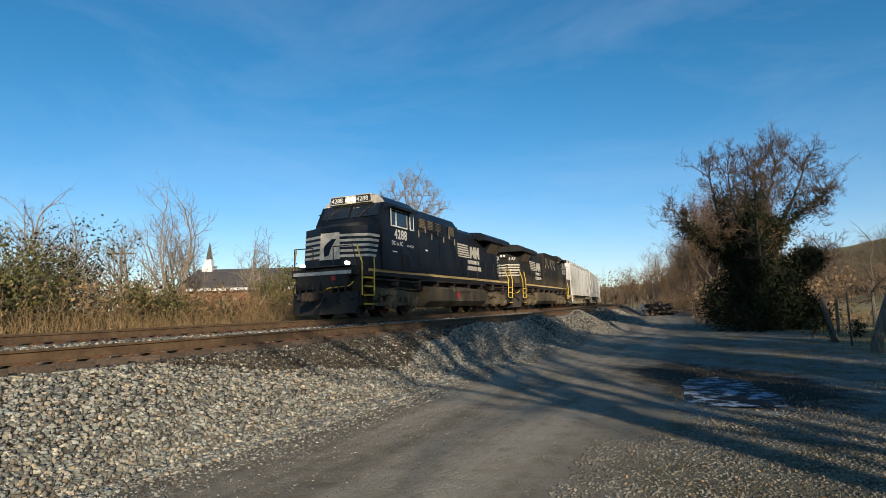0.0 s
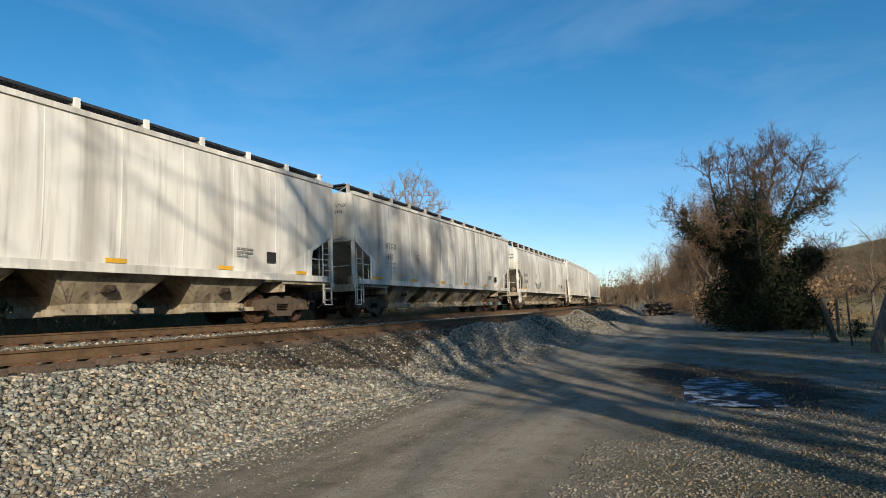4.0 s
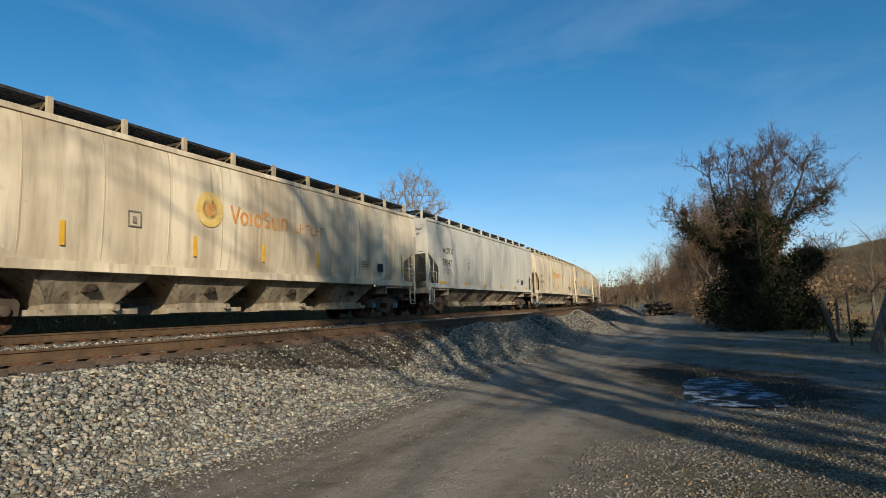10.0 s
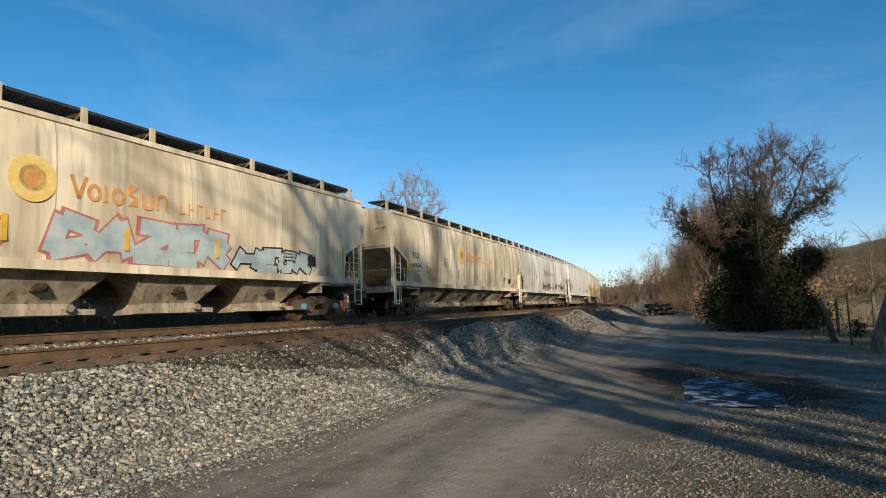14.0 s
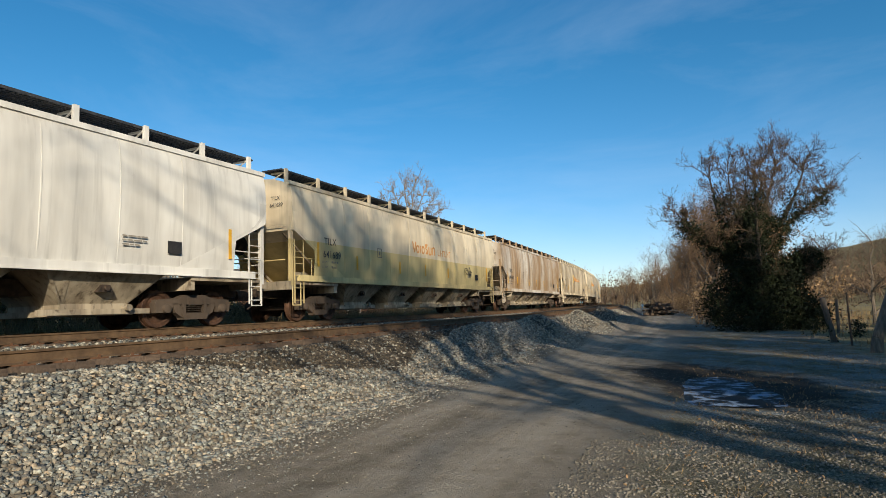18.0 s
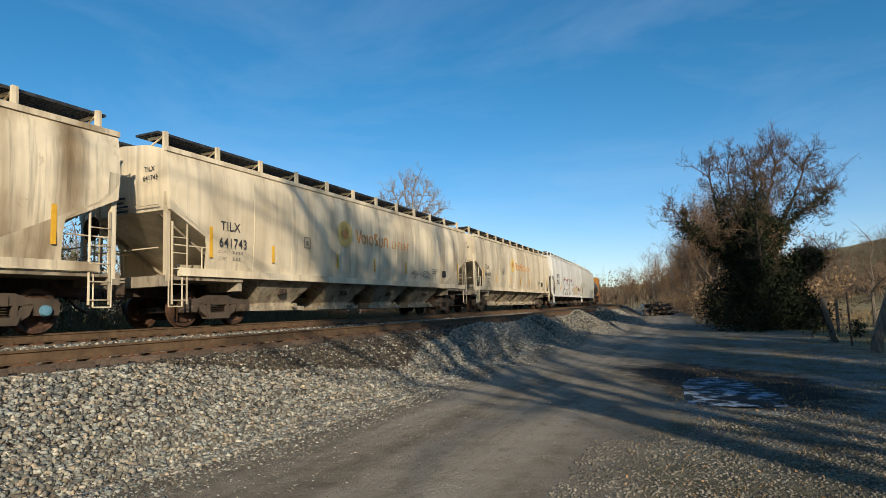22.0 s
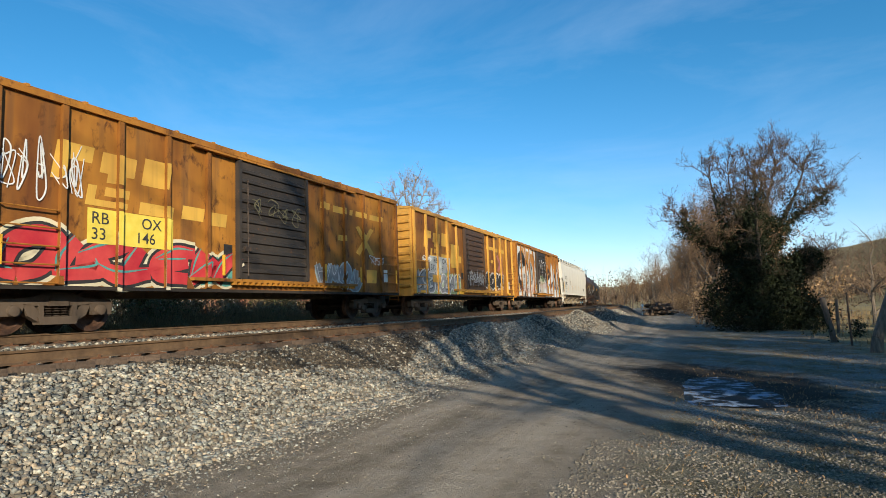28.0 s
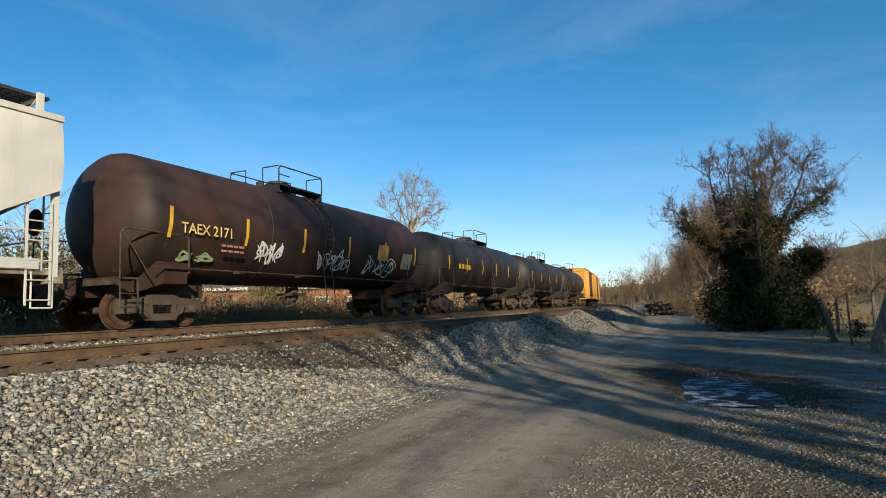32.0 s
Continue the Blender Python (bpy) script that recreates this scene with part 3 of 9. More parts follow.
def build_track(name, label, offset, drop, lean, s0, s1, tie0, tie1):
    root = thing(name, label, "railway track", kind="structure")
    for side in (-0.7535, 0.7535):
        w = offset + side
        g = Geo()
        stations = np.concatenate([np.arange(s0, 60, 1.5), np.arange(60, s1, 5.0)])
        prof = rail_profile()
        verts = []
        for s in stations:
            for dw, dz in prof:
                x, y = beside(s, w + dw)
                verts.append((float(x), float(y), float(rail_top(s)) - drop + (side + dw) * lean + dz))
        k = len(prof)
        faces = [(j * k + i, j * k + (i + 1) % k, (j + 1) * k + (i + 1) % k, (j + 1) * k + i) for j in range(len(stations) - 1) for i in range(k)]
        g.add(verts, faces)
        part("rail", g, M_RAIL, root, "rusty steel rail with a worn head")
    tie = Geo().box(-0.115, 0.115, -1.3, 1.3, -0.17, 0.0).mesh("tie")
    plate = Geo().box(-0.1, 0.1, -0.19, 0.19, 0.0, 0.022).box(-0.03, 0.0, 0.1, 0.13, 0.02, 0.06).box(0.0, 0.03, -0.13, -0.1, 0.02, 0.06).mesh("tie_plate")
    r = random.Random(int(offset * 10) + 4)
    s = tie0
    while s < tie1:
        x, y, ph = line(s)
        x, y = beside(s, offset + r.uniform(-0.04, 0.04))
        m = pose(float(x), float(y), float(rail_top(s)) - drop - 0.2 + r.uniform(-0.012, 0.004), -math.degrees(math.atan(lean)), 0, 90 - math.degrees(float(ph)) + r.uniform(-1.2, 1.2))
        t = part("tie", tie, M_TIE, root, at=m)
        for e in (-0.7535, 0.7535):
            part("tie_plate", plate, M_PLATE, t, at=pose(0, e, 0))
        s += 0.5 + r.uniform(-0.03, 0.03)
    return root


build_track("main_track", "rusty rails on dark timber ties in ballast", 0.0, 0.0, 0.0105, -40, 420, 2.0, 60.0)
build_track("siding_track", "rusty near track with rails and timber ties", TRACK_GAP, 0.118, 0.06, -40, 420, 2.0, 70.0)

st1, sz1 = ballast(60000, 0.5, 24, 5.3, 8.2, 0.018, 0.043, 1, 1.3)
fade = np.random.RandomState(91)
stray_s, stray_w = fade.uniform(-1, 26, 17000), 7.85 + fade.exponential(0.62, 17000)
sx, sy = beside(stray_s, stray_w)
stray = fade.uniform(0.005, 0.022, 17000) * np.where(stray_w > 8.8, 0.6, 1.0)
st1 = np.concatenate([st1, np.stack([sx, sy, ground_height(stray_s, stray_w) + stray * 0.1], -1)])
sz1 = np.concatenate([sz1, stray])
M_STONEDARK = mat("oily_ballast_stone", (0.02, 0.016, 0.011), (0.12, 0.092, 0.06), 9, 0.85, 0, 0.5, 50, c3=(0.05, 0.04, 0.027), island=0.55)
st1_x, st1_y = st1[:, 0], st1[:, 1]
stain = (st1_x + 1.9) * 0.905 - (st1_y - 11.9) * 0.425 + 0.35 * waves(st1_x * 1.3, st1_y * 1.3, 27)      # how far out from the upper edge
length_ = (st1_y - 11.9) * 0.905 + (st1_x + 1.9) * 0.425
oily = (stain < 0.62 - 0.17 * np.abs(length_ - 0.9)) & (np.random.RandomState(92).uniform(0, 1, len(st1)) < 0.8)
scatter_stones("ballast_stones", "grey and tan crushed ballast stones on the track's slope", st1[~oily], sz1[~oily], M_STONE, 11)
scatter_stones("ballast_stones", "dark brown oily ballast stones along the track", st1[oily], sz1[oily], M_STONEDARK, 16)
st2, sz2 = ballast(17000, 18, 62, 5.5, 8.5, 0.02, 0.055, 2, 1.35)
scatter_stones("ballast_stones", "grey ballast stones heaped along the line", st2, sz2, M_STONE, 12)
st3, sz3 = ballast(9500, 4, 42, 1.0, 5.3, 0.022, 0.048, 3, 1.3)
scatter_stones("ballast_stones", "brownish ballast stones between the two tracks", st3, sz3, M_STONE, 13)
st4, sz4 = ballast(9000, -2, 20, 7.9, 12.6, 0.003, 0.013, 4, 1.1)
M_PEBBLE = mat("road_pebble", (0.07, 0.065, 0.052), (0.24, 0.215, 0.17), 0.8, 0.95, 0, 0.4, 50, island=0.45)
scatter_stones("road_pebbles", "small loose pebbles lying on the dirt road", st4, sz4, M_PEBBLE, 14)
st5, sz5 = ballast(34000, -5, 11, 11.9, 15.4, 0.004, 0.02, 5, 1.0)
keep5 = waves(st5[:, 0] * 3.2, st5[:, 1] * 3.2, 33) + 0.8 * np.exp(-((st5[:, 0] - 2.0) ** 2 + (st5[:, 1] - 4.6) ** 2) / 1.6) > 0.12
st5, sz5 = st5[keep5], sz5[keep5]
scatter_stones("verge_gravel", "pale loose gravel among dead leaves on the verge", st5, sz5, M_PEBBLE, 15)


# ---------------------------------------------------------------- trees and brush
M_BARK = mat("grey_bark", (0.075, 0.06, 0.045), (0.19, 0.155, 0.12), 6, 0.95, 0, 0.6, 25, (3, 3, 0.6))
M_TWIG = mat("brown_twigs", (0.095, 0.062, 0.038), (0.21, 0.14, 0.088), 3, 0.95, island=0.25)
M_PALEWOOD = mat("pale_twigs", (0.17, 0.13, 0.095), (0.32, 0.26, 0.19), 3, 0.95, island=0.2)
M_DEADLEAF = mat("dead_leaves", (0.12, 0.068, 0.032), (0.27, 0.16, 0.075), 1.5, 0.9, island=0.45)
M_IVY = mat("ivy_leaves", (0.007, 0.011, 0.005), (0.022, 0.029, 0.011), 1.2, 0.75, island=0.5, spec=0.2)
M_GREENLEAF = mat("evergreen_leaves", (0.05, 0.056, 0.014), (0.135, 0.12, 0.032), 1.0, 0.6, island=0.45)
M_BROWNBRUSH = mat("dry_brush", (0.14, 0.085, 0.04), (0.32, 0.21, 0.11), 1.4, 0.95, island=0.4)
M_STRAW = mat("dry_grass", (0.20, 0.13, 0.058), (0.36, 0.25, 0.12), 1.2, 0.95, island=0.3)


def limbs(rng, height, trunk_r, spread=0.55, levels=4, lean=(0, 0), forks=(3, 5), split_at=0.25, droop=0.0, upward=0.35, ratio=0.62, stems=1):
    """Grows a bare tree. Returns its thick wood, its thin wood and the twigs' ends."""
    thick, thin, tips = Geo(), Geo(), []

    def tube(g, pts, radii, n):
        k = len(g.v)
        for i, p in enumerate(pts):
            d = (pts[min(i + 1, len(pts) - 1)] - pts[max(i - 1, 0)]).normalized()
            a = d.orthogonal().normalized()
            c = d.cross(a)
            for j in range(n):
                t = 2 * math.pi * j / n
                g.v.append(tuple(p + (a * math.cos(t) + c * math.sin(t)) * radii[i]))
        for i in range(len(pts) - 1):
            for j in range(n):
                g.f.append((k + i * n + j, k + i * n + (j + 1) % n, k + (i + 1) * n + (j + 1) % n, k + (i + 1) * n + j))

    def branch(p, d, length, r, level):
        steps = 5 if level == 0 else 4 if level < 3 else 3
        pts, radii = [p.copy()], [r]
        end_r = r * (0.5 if level < levels else 0.25)
        wob = 0.10 + 0.07 * level
        for i in range(steps):
            d = (d + Vector((rng.gauss(0, wob), rng.gauss(0, wob), rng.gauss(0, wob) + 0.10 * upward - droop * level * 0.05))).normalized()
            p = p + d * length / steps
            pts.append(p.copy())
            radii.append(r + (end_r - r) * (i + 1) / steps)
        n = 7 if level == 0 else 5 if level == 1 else 4 if level == 2 else 3
        tube(thick if level < 2 else thin, pts, radii, n)
        if level >= levels:
            tips.append(p)
            return
        count = rng.randint(*forks) + (2 if level == 0 else 0)
        for k in range(count):
            f = split_at + (1 - split_at) * (k + rng.random()) / count if level == 0 else 0.3 + 0.7 * (k + rng.random()) / count
            i = min(int(f * steps), steps - 1)
            q = pts[i].lerp(pts[i + 1], f * steps - i)
            side = d.orthogonal()
            side.rotate(Matrix.Rotation(rng.uniform(0, 2 * math.pi), 3, d))
            nd = (d * (1 - spread) + side.normalized() * spread * rng.uniform(0.7, 1.4) + Vector((0, 0, upward))).normalized()
            branch(q, nd, length * ratio * rng.uniform(0.75, 1.2) * (1.15 - 0.4 * f), max(radii[i] * 0.62, 0.006), level + 1)
        branch(p, d, length * ratio, end_r, level + 1)
    for k in range(stems):
        a = rng.uniform(0, 6.28)
        off = Vector((math.cos(a), math.sin(a), 0)) * (0.25 * k)
        branch(off + Vector((0, 0, -0.2)), Vector((lean[0] + (0.22 * math.cos(a) if k else 0), lean[1] + (0.22 * math.sin(a) if k else 0), 1)).normalized(), height * 0.42, trunk_r * (1 if k == 0 else 0.7), 0)
    return thick, thin, tips


def leaf_mesh(name, centres, per, spread, size, seed, flat=0.0):
    """Many small bent leaves about the given centres, in one mesh."""
    r = np.random.RandomState(seed)
    c = np.repeat(np.asarray(centres, dtype=float), per, 0)
    n = len(c)
    c = c + r.normal(0, 1, (n, 3)) * np.asarray(spread)
    d1 = r.normal(0, 1, (n, 3))
    d1 /= np.linalg.norm(d1, axis=1)[:, None]
    d2 = np.cross(d1, r.normal(0, 1, (n, 3)))
    d2 /= np.linalg.norm(d2, axis=1)[:, None] + 1e-9
    k = (size * r.uniform(0.6, 1.4, n))[:, None]
    up = np.cross(d1, d2) * k * 0.25
    v = np.stack([c - d1 * k, c + d2 * k * 0.5 + up, c + d1 * k, c - d2 * k * 0.5 + up], 1).reshape(-1, 3)
    q = (np.array([(0, 1, 2), (0, 2, 3)])[None] + 4 * np.arange(n)[:, None, None]).reshape(-1, 3)
    me = bpy.data.meshes.new(name)
    me.vertices.add(len(v))
    me.vertices.foreach_set("co", v.astype(np.float32).ravel())
    me.loops.add(len(q) * 3)
    me.loops.foreach_set("vertex_index", q.astype(np.int32).ravel())
    me.polygons.add(len(q))
    me.polygons.foreach_set("loop_start", np.arange(0, len(q) * 3, 3, dtype=np.int32))
    me.update()
    me.materials.append(None)
    return me


def stem_mesh(name, roots, tops, radius, seed, kinks=2):
    """Thin upright stems or blades from root to top, three-sided, in one mesh."""
    r = np.random.RandomState(seed)
    a, b = np.asarray(roots, dtype=float), np.asarray(tops, dtype=float)
    n, k = len(a), kinks + 1
    rings = []
    length = np.linalg.norm(b - a, axis=1)[:, None]
    for j in range(k + 1):
        p = a + (b - a) * (j / k) + (r.normal(0, 0.06, (n, 3)) * length if 0 < j < k else 0)
        rad = (radius * (1 - 0.8 * j / k))
        ang = r.uniform(0, 6.28, n)
        ring = [p + np.stack([np.cos(ang + t) * rad, np.sin(ang + t) * rad, 0 * ang], -1) for t in (0, 2.094, 4.189)]
        rings.append(np.stack(ring, 1))
    v = np.stack(rings, 1).reshape(-1, 3)
    idx = []
    for j in range(k):
        for t in range(3):
            u = (t + 1) % 3
            idx += [(j * 3 + t, j * 3 + u, j * 3 + 3 + u), (j * 3 + t, j * 3 + 3 + u, j * 3 + 3 + t)]
    f = (np.array(idx)[None] + (3 * (k + 1)) * np.arange(n)[:, None, None]).reshape(-1, 3)
    me = bpy.data.meshes.new(name)
    me.vertices.add(len(v))
    me.vertices.foreach_set("co", v.astype(np.float32).ravel())
    me.loops.add(len(f) * 3)
    me.loops.foreach_set("vertex_index", f.astype(np.int32).ravel())
    me.polygons.add(len(f))
    me.polygons.foreach_set("loop_start", np.arange(0, len(f) * 3, 3, dtype=np.int32))
    me.update()
    me.materials.append(None)
    return me


def tree(x, y, seed, height, trunk_r, label, bark=None, twig=None, leaves=None, per=3, leaf_size=0.05, leaf_spread=0.25, group="", share=1.0, fit=None, **kw):
    rng = random.Random(seed)
    root = thing("tree", label, "tree", group)
    root.matrix_basis = pose(x, y, z_at(x, y), 0, 0, 0)
    thick, thin, tips = limbs(rng, height, trunk_r, **kw)
    if fit:                      # crown's width and height, in metres
        q = np.array([tuple(p) for p in tips])
        lo, hi = np.percentile(q, 1, axis=0), np.percentile(q, 99, axis=0)
        kx, ky, kz = fit[0] / (hi[0] - lo[0]), fit[0] / (hi[1] - lo[1]), fit[1] / hi[2]
        mid = 0.5 * (lo + hi)

        def fitted(p):
            f = min(max(p[2] / hi[2], 0), 1)
            a, c = p[0] * kx - mid[0] * kx * f, p[1] * ky - mid[1] * ky * f
            q = math.hypot(a, c) / (fit[0] * 0.5)
            k = 1 / (1 + q ** 4) ** 0.25
            return Vector((a * k, c * k, p[2] * kz))
        thick.v, thin.v, tips = [tuple(fitted(p)) for p in thick.v], [tuple(fitted(p)) for p in thin.v], [fitted(p) for p in tips]
    part("trunk", thick.mesh("trunk", True), bark or M_BARK, root)
    part("crown", thin.mesh("crown"), twig or M_TWIG, root, "crown of thin bare branches")
    if leaves:
        pick = [tuple(p) for p in tips if rng.random() < share]
        if pick:
            part("foliage", leaf_mesh("foliage", pick, per, leaf_spread, leaf_size, seed), leaves, root)
    return root, tips


# ---------------------------------------------------------------- rolling stock: common parts
WHEELS = []                  # (wheelset, radius, its car) for the turning


def wheel_mesh(r):
    return Geo().lathe_y([(-0.07, 0.09), (-0.07, r * 0.28), (-0.03, r * 0.34), (-0.02, r * 0.72), (-0.055, r * 0.80), (-0.06, r * 0.985), (-0.05, r), (0.055, r + 0.006),
                          (0.06, r + 0.03), (0.085, r + 0.03), (0.085, r * 0.8), (0.03, r * 0.72), (0.02, r * 0.34), (0.07, r * 0.28), (0.07, 0.09)], 26)


def side_frame_mesh():
    top = [(-1.22, 0.50), (-1.17, 0.66), (-0.62, 0.70), (-0.35, 0.78), (0.35, 0.78), (0.62, 0.70), (1.17, 0.66), (1.22, 0.50)]
    g = Geo()
    # top chord, pedestals and spring seat, round two openings
    g.slab_y([(-1.2, 0.58), (-1.15, 0.68), (-0.55, 0.72), (-0.32, 0.8), (0.32, 0.8), (0.55, 0.72), (1.15, 0.68), (1.2, 0.58), (0.62, 0.56), (-0.62, 0.56)], -0.09, 0.09)
    for k in (-1, 1):
        g.slab_y([(k * 1.2, 0.6), (k * 1.17, 0.36), (k * 1.04, 0.36), (k * 0.74, 0.36), (k * 0.66, 0.58)], -0.1, 0.1)
        g.slab_y([(k * 0.70, 0.6), (k * 0.60, 0.36), (k * 0.36, 0.22), (k * 0.30, 0.34), (k * 0.5, 0.58)], -0.09, 0.09)
        g.slab_y([(k * 0.30, 0.6), (k * 0.40, 0.6), (k * 0.36, 0.24), (k * 0.28, 0.24)], -0.1, 0.1)
    g.slab_y([(-0.42, 0.34), (-0.36, 0.18), (0.36, 0.18), (0.42, 0.34)], -0.13, 0.13)
    return g


def spring_mesh():
    g = Geo()
    for x in (-0.17, 0.0, 0.17):
        for k in range(4):
            g.lathe_x([(-0.012, 0.05), (0.0, 0.075), (0.012, 0.05)], 8)
            n = 24
            g.v[-n:] = [(x + py, pz, 0.37 + k * 0.05 + px) for px, py, pz in g.v[-n:]]
    return g


def truck(car, x, frame_mat, wheel_r=0.457, cap=None):
    """A two-axle freight truck: wheelsets, side frames, springs, bolster, bearing caps."""
    wm = shared("wheel|%g" % wheel_r, lambda: wheel_mesh(wheel_r), True)
    axle = shared("axle", lambda: Geo().lathe_y([(-1.08, 0.065), (-0.98, 0.08), (-0.8, 0.09), (0.8, 0.09), (0.98, 0.08), (1.08, 0.065)], 10), True)
    for dx in (-0.889, 0.889):
        ws = part("wheelset", axle, M_STEEL, car, at=pose(x + dx, 0, wheel_r))
        part("wheel", wm, M_WHEEL, ws, "rusty steel wheel", pose(0, -0.755, 0))
        part("wheel", wm, M_WHEEL, ws, "rusty steel wheel", pose(0, 0.755, 0, 0, 0, 180))
        WHEELS.append((ws, wheel_r, car))
    for k in (-1, 1):
        sf = part("side_frame", shared("side_frame", side_frame_mesh), frame_mat, car, at=pose(x, k * 1.0, 0))
        part("spring", shared("spring", spring_mesh), M_STEEL, sf, at=pose(0, k * 0.03, -0.02))
        for dx in (-0.889, 0.889):
            part("bearing_cap", shared("bearing_cap", lambda: Geo().lathe_y([(-0.07, 0.06), (-0.055, 0.105), (0.06, 0.12), (0.07, 0.08)], 12), True), cap or frame_mat, sf, at=pose(dx, k * 0.12, 0.457))
    part("truck_bolster", shared("truck_bolster", lambda: Geo().box(-0.2, 0.2, -1.12, 1.12, 0.55, 0.74).box(-0.35, 0.35, -0.4, 0.4, 0.7, 0.8)), frame_mat, car, at=pose(x, 0, 0))
    part("brake_beam", shared("brake_beam", lambda: Geo().box(-0.42, -0.36, -0.8, 0.8, 0.32, 0.42).box(0.36, 0.42, -0.8, 0.8, 0.32, 0.42)), M_STEEL, car, at=pose(x, 0, 0))


def couplers(car, half):
    def build():
        g = Geo().box(-0.75, -0.28, -0.09, 0.09, 0.72, 0.94)
        g.slab_x([(-0.17, 0.68), (0.17, 0.68), (0.2, 0.83), (0.17, 0.98), (-0.17, 0.98), (-0.2, 0.83)], -0.30, -0.05)
        g.box(-0.10, 0.09, -0.16, -0.02, 0.69, 0.97)
        g.pipe([(-0.5, 0.35, 0.8), (-0.25, 0.4, 0.55), (-0.02, 0.36, 0.42)], 0.025, 6)
        return g
    part("coupler", shared("coupler", build), M_STEEL, car, at=pose(half, 0, 0))
    part("coupler", shared("coupler", build), M_STEEL, car, at=pose(-half, 0, 0, 0, 0, 180))


def ladder_mesh(width, z0, z1, step=0.38, r=0.014):
    g = Geo()
    for x in (0, width):
        g.box(x - 0.02, x + 0.02, -0.012, 0.012, z0, z1)
    z = z0 + 0.1
    while z < z1:
        g.rod((0, -0.02, z), (width, -0.02, z), r, 6)
        z += step
    return g


def write(car, text, size, x, z, y, material, end=False, spacing=1.0, name="lettering", bold=0.004):
    """Words on the camera's side of a car, or on its leading end."""
    m = pose(x, y, z) if not end else pose(x, y, z, 0, 0, -90)
    return part(name, lettering(text, size, spacing, bold), material, car, at=m)


def bars(car, x, z, y, widths, height, gap, material, name="lettering"):
    """Lines of small print, as plain bars."""
    g = Geo()
    for i, row in enumerate(widths):
        u = x
        for wd in row:
            g.box(u, u + wd, y - 0.004, y, z - i * (height + gap), z - i * (height + gap) + height)
            u += wd + height * 0.7
    return part(name, g, material, car)


def patch(car, name, x0, x1, z0, z1, y, material, label=""):
    return part(name, Geo().box(x0, x1, y - 0.006, y, z0, z1), material, car, label)


# ---------------------------------------------------------------- covered hoppers
HOP_L = 20.74


def hopper_body(B, eave, crown, cut, sill, bulge):
    lv = [(sill, B / 2 - cut, 1.50), (sill + 0.5, B / 2 - cut * 0.66, 1.50 + 0.55 * bulge), (2.82, B / 2 - 0.04, 1.50 + bulge), (3.4, B / 2, 1.50 + bulge),
          (eave - 0.35, B / 2, 1.50 + 0.6 * bulge), (eave - 0.02, B / 2, 1.50), (eave, B / 2, 1.44), (crown - 0.08, B / 2, 0.85), (crown, B / 2, 0.0)]
    g = Geo()
    n = 16
    loops = []
    for z, xh, yh in lv:
        xs = [-xh + 2 * xh * i / n for i in range(n + 1)]
        loops.append([(x, -yh, z) for x in xs] + [(x, yh, z) for x in reversed(xs)])
    k = len(loops[0])
    v = [p for lp in loops for p in lp]
    f = [tuple(range(k - 1, -1, -1))]
    for j in range(len(lv) - 1):
        f += [(j * k + i, j * k + (i + 1) % k, (j + 1) * k + (i + 1) % k, (j + 1) * k + i) for i in range(k)]
    g.add(v, f)
    return g


def side_sheet_mesh(eave, cut, sill, bulge):
    """The end of a side: a sheet that goes on past the slope, cut away at the corner, following the curve of the side."""
    zs = [sill + 0.02, sill + 0.5, 2.0, 2.3, 2.5, 2.72, 2.95, 3.16, 3.4]
    outer = [1.2, 1.2, 1.2, 1.16, 1.0, 0.8, 0.4, 0.04, 0.0]
    lv = [(sill, cut, 1.50), (sill + 0.5, cut * 0.66, 1.50 + 0.55 * bulge), (2.82, 0.04, 1.50 + bulge), (3.4, 0.0, 1.50 + bulge)]
    g = Geo()
    v, f = [], []
    for z, o in zip(zs, outer):
        inner = float(np.interp(z, [q[0] for q in lv], [q[1] for q in lv])) + 0.25
        y = float(np.interp(z, [q[0] for q in lv], [q[2] for q in lv]))
        o = min(o, inner - 0.1)
        v += [(-o, y + 0.003, z), (-inner, y + 0.003, z), (-inner, y - 0.02, z), (-o, y - 0.02, z)]
    for k in range(len(zs) - 1):
        f += [(k * 4 + i, k * 4 + (i + 1) % 4, k * 4 + 4 + (i + 1) % 4, k * 4 + 4 + i) for i in range(4)]
    f += [(3, 2, 1, 0), tuple(len(v) - 4 + i for i in range(4))]
    g.add(v, f)
    return g


def bay_mesh(hw, bw, sill):
    """A discharge hopper: its outer sheets lean in to the outlet below."""
    g = Geo()
    a = [(-hw, -1.42, sill), (hw, -1.42, sill), (hw, 1.42, sill), (-hw, 1.42, sill)]
    b = [(-bw, -0.86, 0.58), (bw, -0.86, 0.58), (bw, 0.86, 0.58), (-bw, 0.86, 0.58)]
    g.add(a + b, [(0, 1, 2, 3), (4, 7, 6, 5), (0, 4, 5, 1), (1, 5, 6, 2), (2, 6, 7, 3), (3, 7, 4, 0)])
    g.add([(-hw * 0.72, -1.425, sill), (-hw * 0.6, -1.425, sill), (-bw * 0.92, -0.875, 0.58), (-bw, -0.875, 0.58)], [(0, 1, 2, 3)])
    for k in (-1, 1):
        g.add([(k * hw, -1.43, sill), (k * (hw - 0.06), -1.44, sill), (k * (bw - 0.05), -0.89, 0.58), (k * bw, -0.88, 0.58)], [(0, 1, 2, 3)])
    return g


